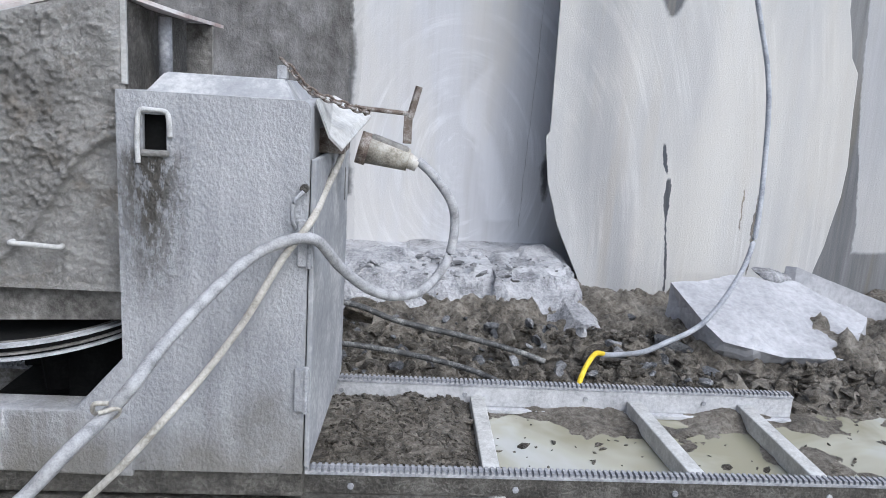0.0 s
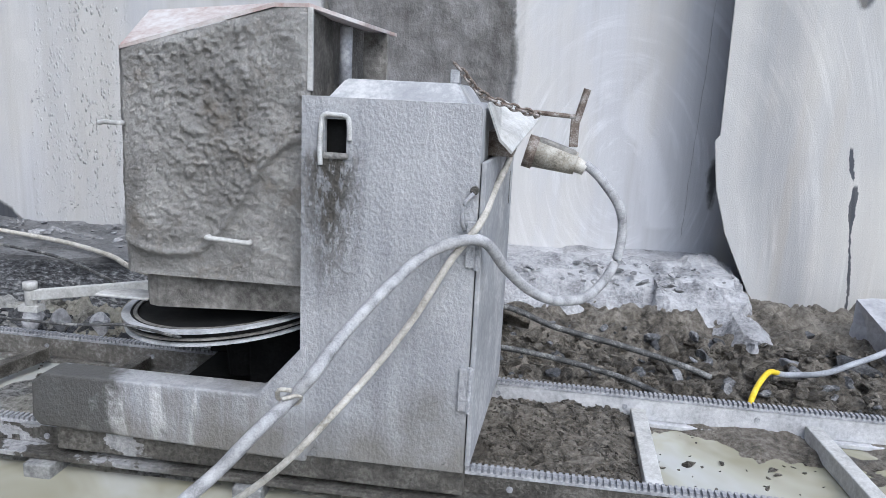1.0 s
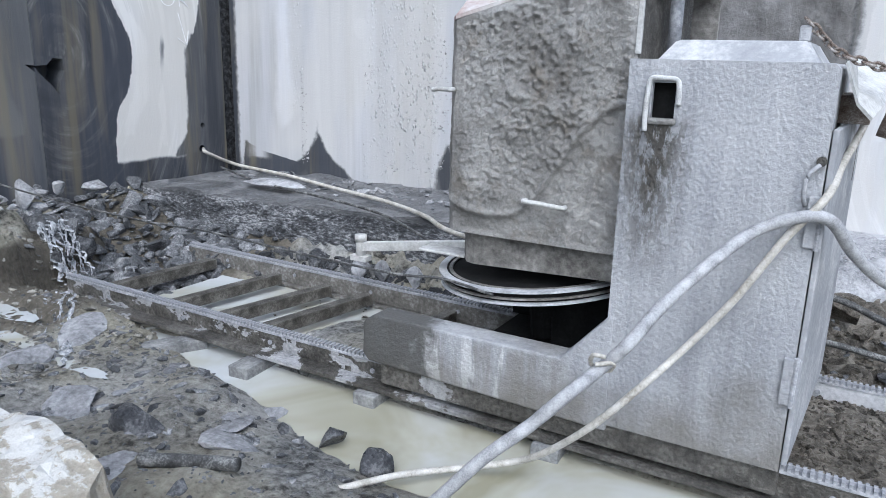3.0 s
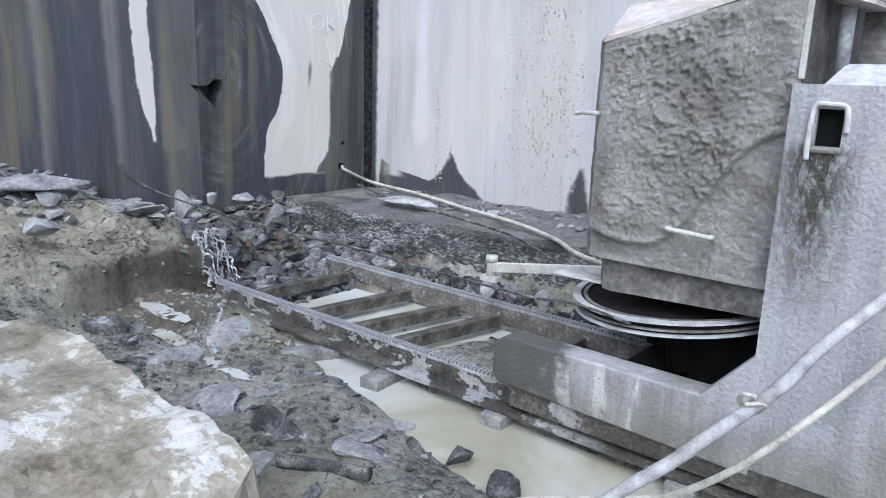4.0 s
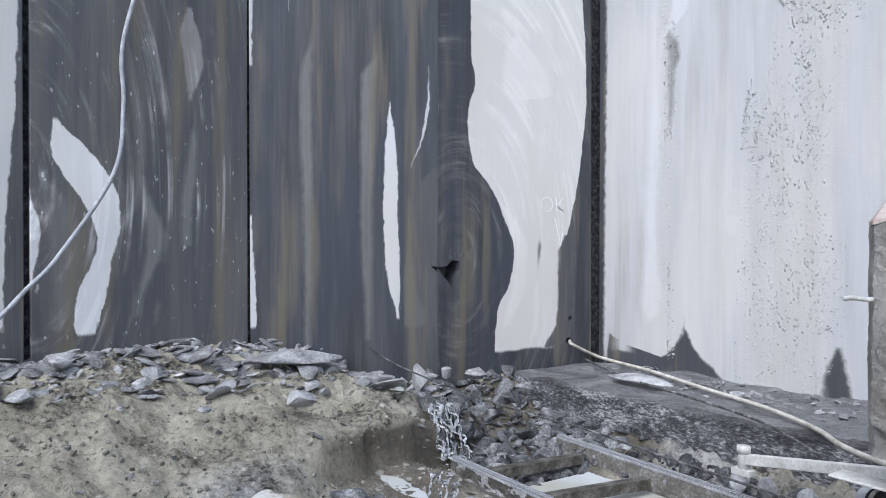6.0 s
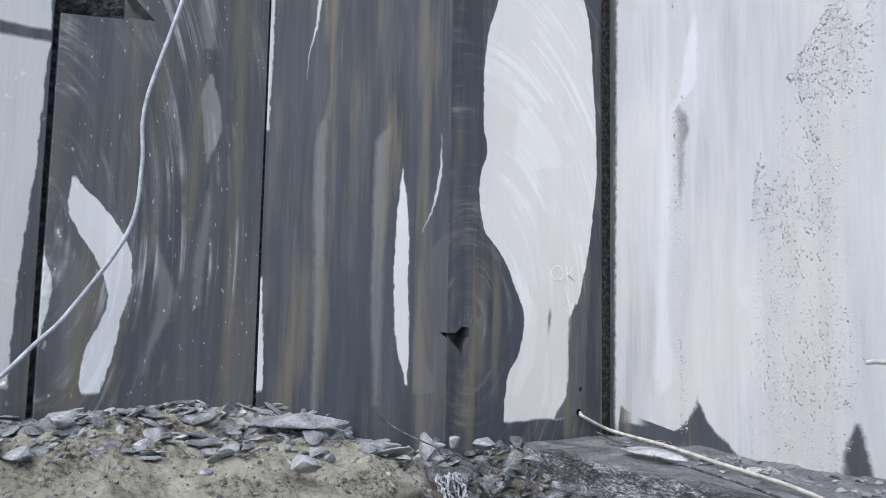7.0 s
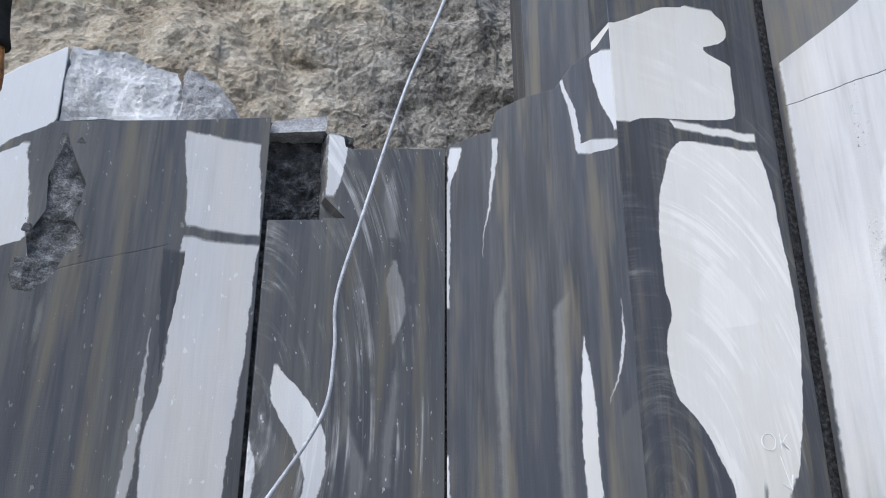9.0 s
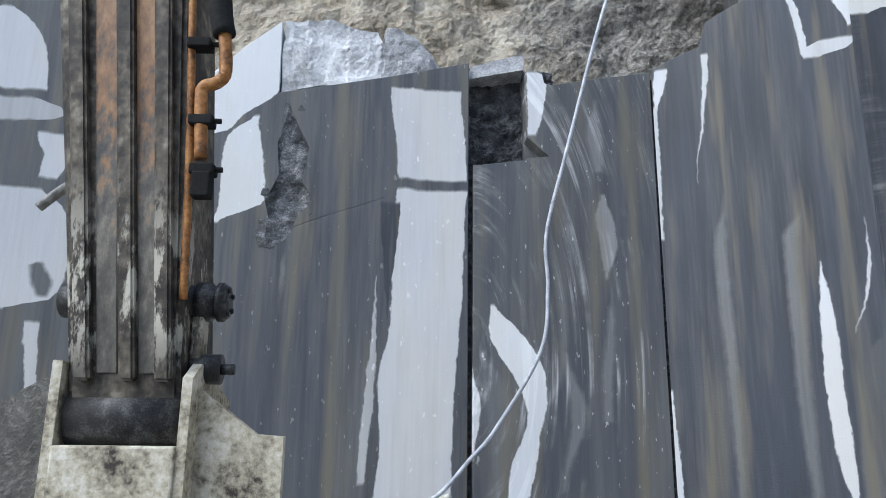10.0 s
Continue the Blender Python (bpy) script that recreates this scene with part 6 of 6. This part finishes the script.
def wall_grit(rng):
    z = 0.3 + 4.2 * rng.random()
    left = np.interp(z, (0.3, 1.0, 1.95, 2.3, 2.85, 3.3, 3.7, 4.5), (1.29, 1.31, 1.33, 1.37, 1.52, 1.85, 2.08, 2.2))
    right = np.interp(z, (0.3, 2.0, 3.0, 4.5), (2.05, 2.12, 2.2, 2.3))
    q = rng.random()
    if q < 0.1:
        left, right = (0.68, 0.80) if z > 2.0 else (0.72, 0.78)
    u = left + (right - left) * rng.random() ** 1.6
    if noise.noise(Vector((u * 2.2, z * 1.1, 3.0))) + 0.35 * noise.noise(Vector((u * 9, z * 5, 1.0))) < 0.02:
        return None
    d = (Vector((1.7, 5.0)) - Vector(CORNER)).normalized()
    return (CORNER[0] + d.x * u, CORNER[1] + d.y * u, z)


scatter("wall_grit", 7000, wall_grit, (0.004, 0.014), GRITPALE, "pale crusted grit stuck on the sawn wall", 21, 0.8, category="grit")
scatter("wall_foot_slabs", 70, area(-4.9, -4.0, -0.6, 2.5, 0.03), (0.04, 0.14), FOOTRUBBLE, "flat grey stone slabs along the wall's foot", 17, 0.22, sub=2, tilt=0.35)
scatter("wall_foot_rubble", 900, area(-4.95, -3.9, -0.8, 2.6, 0.01, lambda x, y: smooth(-3.95, -4.5, x)), (0.02, 0.12), FOOTRUBBLE, "grey flat stone shards heaped along the wall's foot", 5, 0.35, sub=2)
scatter("terrace_gravel", 7500, area(-4.6, -2.3, -0.6, 2.4, 0.0), (0.003, 0.026), GRIT, "grey-brown gravel on the terrace", 6, 0.7)
scatter("terrace_shards", 260, area(-4.6, -2.4, -0.5, 2.1, 0.0), (0.008, 0.05), RUBBLE, "dark grey stone shards strewn over the terrace", 22, 0.4, tilt=0.7)
scatter("runnel_rubble", 700, area(-4.45, -3.0, 2.25, 3.3, 0.02), (0.02, 0.10), RUBBLE, "broken grey stones beside the runnel", 7, 0.7, sub=2)
scatter("rail_rubble", 520, area(-3.5, -0.7, 2.86, 3.22, 0.0), (0.015, 0.08), DARKROCK, "dark wet stones behind the rear rail", 8, 0.7, sub=2)
scatter("mud_lumps", 3000, area(0.2, 3.5, 2.85, 3.55, 0.004, lambda x, y: 0.0 if x > 2.15 and y > 3.2 else 1.0), (0.008, 0.055), SOIL, "brown wet mud clods heaped behind the rail", 9, 0.7, sub=2, grain=0.35)
scatter("grey_lumps", 90, area(0.2, 2.15, 2.9, 3.65, 0.015), (0.015, 0.07), RUBBLE, "grey stones among the mud lumps", 10, 0.7, sub=2)
scatter("front_gravel", 1700, area(-3.0, -0.2, 0.75, 1.75, 0.0, lambda x, y: smooth(1.6 - 0.28 * (x + 1.5), 1.45 - 0.28 * (x + 1.5), y)), (0.006, 0.038), RUBBLE, "wet grey gravel beside the puddle", 11, 0.5)
scatter("slab_pieces", 26, area(-3.0, -1.2, 0.85, 1.7, -0.005), (0.05, 0.15), GREYROCK, "flat wet broken slabs in the gravel", 16, 0.22, sub=2, tilt=0.25)
scatter("mud_crumbs", 1500, area(0.25, 0.95, 2.0, 2.8, 0.0), (0.006, 0.028), SOIL, "crumbled brown mud between the rails", 12, 0.7)
scatter("puddle_crumbs", 520, lambda rng: (rng.uniform(-2.4, 3.3), rng.uniform(2.0, 2.82), -0.150), (0.006, 0.035), SOIL, "mud crumbs in the puddle", 13, 0.45)
scatter("ledge_chips", 500, lambda rng: (rng.uniform(-4.2, 1.6), rng.uniform(3.75, 4.4), 0.21), (0.01, 0.05), FOOTRUBBLE, "stone chips on the ledge", 14, 0.4)
scatter("white_chips", 160, area(-4.9, -3.6, -0.6, 2.7, 0.03, lambda x, y: smooth(-3.7, -4.4, x)), (0.02, 0.07), WHITEROCK, "white marble chips in the rubble", 15, 0.45)

# water running down beside the terrace, in small splashes
def runnel(rng):
    k = rng.random()
    if k < 0.55:
        q = rng.random()
        return (-3.86 + 0.28 * q + rng.normal(0, 0.05), 2.30 - 0.18 * q + rng.normal(0, 0.04), 0.24 - 0.36 * q + rng.normal(0, 0.015))
    q = rng.random() ** 1.4
    x, y = -3.55 + 0.85 * q + rng.normal(0, 0.05), 2.05 - 0.55 * q + rng.normal(0, 0.05)
    return (x, y, max(-0.148, ground_height(x, y)) + 0.004)


def running_water():
    """Thin strands of white water, each a rigid piece, that stream down beside the terrace."""
    t = thing("running_water", (-3.72, 2.2, 0.0), "thin white water running down between stones", "running water")
    rng = np.random.default_rng(3)
    def ribbon(line, width, seed):
        verts, faces = [], []
        for i, p in enumerate(line):
            d = (line[min(i + 1, len(line) - 1)] - line[max(i - 1, 0)])
            side = Vector((-d.y, d.x, 0)) if math.hypot(d.x, d.y) > 1e-4 else Vector((0, 1, 0))
            side.normalize()
            for j in range(5):
                q = p * 55 + Vector((seed, 3.0 * j, 0))
                w = width * (0.35 + 0.9 * abs(noise.noise(p * 24 + Vector((seed, 0, 0)))))
                verts.append(p + side * w * (j / 2 - 1) + Vector((noise.noise(q), noise.noise(q + Vector((9, 0, 0))), 0.8 * noise.noise(q + Vector((0, 9, 0))) - 0.5 * abs(j - 2))) * 0.006)
        for i in range(len(line) - 1):
            for j in range(4):
                if noise.noise(Vector((i * 0.45, j * 0.9, seed))) < 0.33:
                    faces.append((i * 5 + j, i * 5 + j + 1, i * 5 + j + 6, i * 5 + j + 5))
        link_mesh("strand", verts, faces, SPLASH, t)
    for k in range(24):
        across = -0.09 + 0.18 * k / 23 + rng.normal(0, 0.008)
        pts, z, x = [], 0.19 - 0.05 * rng.random(), -0.10
        while z > -0.14 and x < 0.26:
            pts.append((x, across * (1 + 1.2 * x) + rng.normal(0, 0.006), z))
            fall = rng.random() < 0.62
            z -= rng.uniform(0.04, 0.08) if fall else 0.008
            x += rng.uniform(0.004, 0.014) if fall else rng.uniform(0.02, 0.05)
        if len(pts) > 2:
            ribbon(spline(pts, 7), rng.uniform(0.006, 0.018), 7.0 * k)
    for k in range(12):
        q = rng.random()
        x, y = 0.16 + 0.9 * q, -0.1 - 0.6 * q + rng.normal(0, 0.07)
        pts = []
        for i in range(6):
            px, py = x + 0.05 * i, y - 0.035 * i + rng.normal(0, 0.014)
            pts.append((px, py, max(-0.148, ground_height(px - 3.72, py + 2.2)) + 0.006))
        ribbon(spline(pts, 6), rng.uniform(0.006, 0.02), 11.0 * k)
    return t


stream = running_water()
scatter("water_foam", 260, runnel, (0.003, 0.014), SPLASH, "white foam specks round the running water", 3, 0.3, 1, 0.0, 0.5, "foam")


# ---- boom of the machine beside the camera ----
def boom():
    t = thing("excavator_boom", (-1.7, -1.13, 0), "greasy dark boom of an excavator with worn orange paint", "excavator arm")
    bm = bmesh.new()
    # lower pin end is narrower than the upper boom
    out = [(-0.15, 1.16), (0.12, 1.16), (0.08, 1.70), (0.03, 2.33), (-0.06, 3.6), (-0.54, 3.6), (-0.33, 2.33), (-0.23, 1.70)]
    face = bm.faces.new([bm.verts.new((0.0, -y, z)) for y, z in [(-a, b) for a, b in out]])
    g = bmesh.ops.extrude_face_region(bm, geom=[face])
    bmesh.ops.translate(bm, vec=(-0.3, 0, 0), verts=[v for v in g["geom"] if isinstance(v, bmesh.types.BMVert)])
    bmesh.ops.bevel(bm, geom=list(bm.edges), offset=0.012, segments=2, affect="EDGES")
    part("boom_body", bm, ARM, t)
    for ya, yb, mat in ((-0.122, -0.305, ARM), (-0.068, -0.222, CHANNEL), (-0.012, -0.165, ARM), (0.036, -0.107, CHANNEL), (0.076, -0.053, ARM)):
        bm = bmesh.new()
        w = 0.020 if mat is ARM else 0.026
        low, tall = (1.29, 0.03) if mat is ARM else (1.31, 0.006)
        yl = ya + (yb - ya) * (low - 1.29) / 1.31
        vs = []
        for x in (-0.005, tall):
            vs.append([bm.verts.new((x, yl - w, low)), bm.verts.new((x, yl + w, low)), bm.verts.new((x, yb + w * 1.25, 2.6)), bm.verts.new((x, yb - w * 1.25, 2.6))])
        bm.faces.new(vs[1]), bm.faces.new(vs[0][::-1])
        for i in range(4):
            bm.faces.new((vs[0][i], vs[0][(i + 1) % 4], vs[1][(i + 1) % 4], vs[1][i]))
        bmesh.ops.bevel(bm, geom=list(bm.edges), offset=0.007 if mat is ARM else 0.002, segments=2, affect="EDGES")
        part("rib", bm, mat, t, "channel with worn orange paint" if mat is CHANNEL else "")
    bm = bmesh.new()
    rod(bm, (-0.1, -0.22, 1.51), (-0.1, 0.19, 1.51), 0.046, 18)
    part("cross_pin", bm, GREASE, t, "", True)
    bm = bmesh.new()
    rod(bm, (-0.1, 0.11, 1.51), (-0.1, 0.145, 1.51), 0.054, 18)
    part("pin_collar", bm, GREASE, t, "", True)
    bm = bmesh.new()
    rod(bm, (-0.1, 0.10, 1.33), (-0.1, 0.185, 1.33), 0.04, 16)
    rod(bm, (-0.1, 0.185, 1.33), (-0.1, 0.22, 1.33), 0.015, 10)
    part("lower_bolt", bm, GREASE, t, "", True)
    bm = bmesh.new()
    rod(bm, (-0.075, -0.165, 1.205), (-0.075, 0.118, 1.205), 0.088, 28)
    part("pivot_boss", bm, GREASE, t, "greasy round pivot boss", True)
    bm = bmesh.new()
    rod(bm, (-0.1, 0.165, 1.51), (-0.1, 0.178, 1.51), 0.054, 18)
    part("pin_collar", bm, GREASE, t, "", True)
    for k in range(5):
        bm = bmesh.new()
        w = 1.2566 * k
        rod(bm, (-0.1 + 0.034 * math.cos(w), 0.18, 1.51 + 0.034 * math.sin(w)), (-0.1 + 0.034 * math.cos(w), 0.198, 1.51 + 0.034 * math.sin(w)), 0.007, 6)
        part("bolt", bm, GREASE, t)
    box("link_plate", (-0.13, -0.07, 0.105, 0.135, 1.31, 1.55), ARM, t, bevel=0.006)
    tube("steel_pipe", [(0.0, 0.10, 1.5), (0.0, 0.085, 1.8), (0.0, 0.05, 2.3), (0.0, 0.0, 2.9)], 0.011, ORANGE, t, "rusty orange pipe", 6, 10)
    tube("bent_pipe", [(0.01, 0.115, 1.88), (0.01, 0.100, 2.05), (0.01, 0.105, 2.09), (0.01, 0.14, 2.105), (0.01, 0.16, 2.14), (0.01, 0.148, 2.25)], 0.018, ORANGE, t, "bent orange hydraulic pipe", 8, 12)
    tube("hydraulic_hose", [(0.01, 0.148, 2.25), (0.01, 0.13, 2.34), (0.01, 0.11, 2.6), (0.0, 0.07, 3.2)], 0.032, BLACK, t, "black hydraulic hose", 6, 12)
    for z, o in ((2.22, -0.10), (1.99, -0.075), (1.85, -0.06)):
        bm = bmesh.new()
        add_box(bm, -0.02, 0.03, 0.15 + o, 0.215 + o, z - 0.014, z + 0.014, 0.004)
        rod(bm, (0.01, 0.21 + o, z), (0.01, 0.235 + o, z), 0.008, 8)
        part("clamp", bm, BLACK, t)
    box("valve", (-0.01, 0.035, 0.10, 0.15, 1.77, 1.84), BLACK, t, bevel=0.005)
    tube("grease_pipe", [(-0.05, -0.24, 1.83), (-0.05, -0.28, 1.80), (-0.05, -0.33, 1.755)], 0.014, MUDSTEEL, t, "", 5, 8)
    bm = bmesh.new()
    rod(bm, (-0.1, -0.25, 1.51), (-0.1, -0.18, 1.51), 0.048, 14)
    part("pin_end", bm, GREASE, t, "", True)
    # bucket bracket cheeks
    for y0, y1, out in ((0.125, 0.15, [(0.02, 1.30), (0.02, 0.6), (-0.35, 0.6), (-0.35, 1.25), (-0.05, 1.34)]), (-0.20, -0.175, [(0.02, 1.34), (0.02, 0.6), (-0.35, 0.6), (-0.35, 1.3)])):
        bm = bmesh.new()
        f = bm.faces.new([bm.verts.new((x, y0, z)) for x, z in out])
        g = bmesh.ops.extrude_face_region(bm, geom=[f])
        bmesh.ops.translate(bm, vec=(0, y1 - y0, 0), verts=[v for v in g["geom"] if isinstance(v, bmesh.types.BMVert)])
        part("cheek", bm, PLATE, t)
    bm = bmesh.new()
    f = bm.faces.new([bm.verts.new((-0.05, y, z)) for y, z in ((0.15, 1.275), (0.30, 1.165), (0.37, 1.16), (0.37, 0.6), (0.15, 0.6))])
    g = bmesh.ops.extrude_face_region(bm, geom=[f])
    bmesh.ops.translate(bm, vec=(-0.03, 0, 0), verts=[v for v in g["geom"] if isinstance(v, bmesh.types.BMVert)])
    part("side_plate", bm, PLATE, t, "chipped cream steel side plate")
    box("cross_plate", (-0.2, 0.03, -0.175, 0.125, 0.6, 1.135), PLATE, t, "chipped cream plate", 0.006)
    bm = bmesh.new()
    f = bm.faces.new([bm.verts.new((-0.03, y, z)) for y, z in ((-0.2, 1.32), (-0.36, 1.23), (-0.5, 1.2), (-0.5, 0.6), (-0.2, 0.6))])
    g = bmesh.ops.extrude_face_region(bm, geom=[f])
    bmesh.ops.translate(bm, vec=(-0.03, 0, 0), verts=[v for v in g["geom"] if isinstance(v, bmesh.types.BMVert)])
    part("side_plate", bm, DARKSTEEL, t)
    box("tool_block", (-0.5, 0.02, -0.45, 0.45, -0.1, 0.62), PLATE, t, "heavy cream tool block on the ground", 0.02)


boom()


def chalk_ok():
    """The chalked letters on the dry patch."""
    cu = bpy.data.curves.new("chalk_text", "FONT")
    cu.body, cu.size, cu.extrude, cu.offset = "OK", 0.2, 0.0008, -0.0065
    ob = new("chalk_text", cu)
    dg = bpy.context.evaluated_depsgraph_get()
    me = bpy.data.meshes.new_from_object(ob.evaluated_get(dg))
    bpy.data.objects.remove(ob)
    ob = new("chalk_text", me)
    me.materials.clear()
    chalk = Mat("chalk", 0.95)
    chalk.color(chalk.ramp(chalk.noise(60, 3), [(0.3, 0.78), (0.6, 0.88)]))
    me.materials.append(chalk.m)
    u = Vector((CORNER[0] - FOLDED[0], CORNER[1] - FOLDED[1], 0)).normalized()
    n = Vector((u.y, -u.x, 0))
    ob.matrix_basis = Matrix.Translation(Vector((FOLDED[0], FOLDED[1], 1.50)) + 1.0 * u + 0.004 * n) @ Matrix((u, Vector((0, 0, 1)), n)).transposed().to_4x4()
    tagged(ob, "white chalk letters OK on the dry marble", "writing")


chalk_ok()


def chalk_arrow():
    """A thin chalked arrow under the letters."""
    u = Vector((CORNER[0] - FOLDED[0], CORNER[1] - FOLDED[1], 0)).normalized()
    n = Vector((u.y, -u.x, 0))
    o = Vector((FOLDED[0], FOLDED[1], 0)) + 0.003 * n
    t = thing("chalk_arrow", (0, 0, 0), "thin white chalked arrow on the marble", "writing")
    for pts in (((1.17, 1.46), (1.21, 1.32), (1.24, 1.22)), ((1.24, 1.22), (1.16, 1.27)), ((1.24, 1.22), (1.26, 1.33))):
        tube("stroke", [o + a * u + Vector((0, 0, z)) for a, z in pts], 0.003, bpy.data.materials["chalk"], t, steps=4, n=6)


chalk_arrow()


def motions():
    """The strands of water shimmer as they run; the rest of the place stands still."""
    for k, strand in enumerate(stream.children):
        rows = []
        for i in range(51):
            w = 0.010 * math.sin(6.2832 * (0.2 * i * (1.1 + 0.07 * (k % 5)) + 0.37 * k))
            rows.append((0.2 * i, pose(0.5 * w, -0.15 * w, -0.9 * w)))
        walk(strand, rows)


motions()
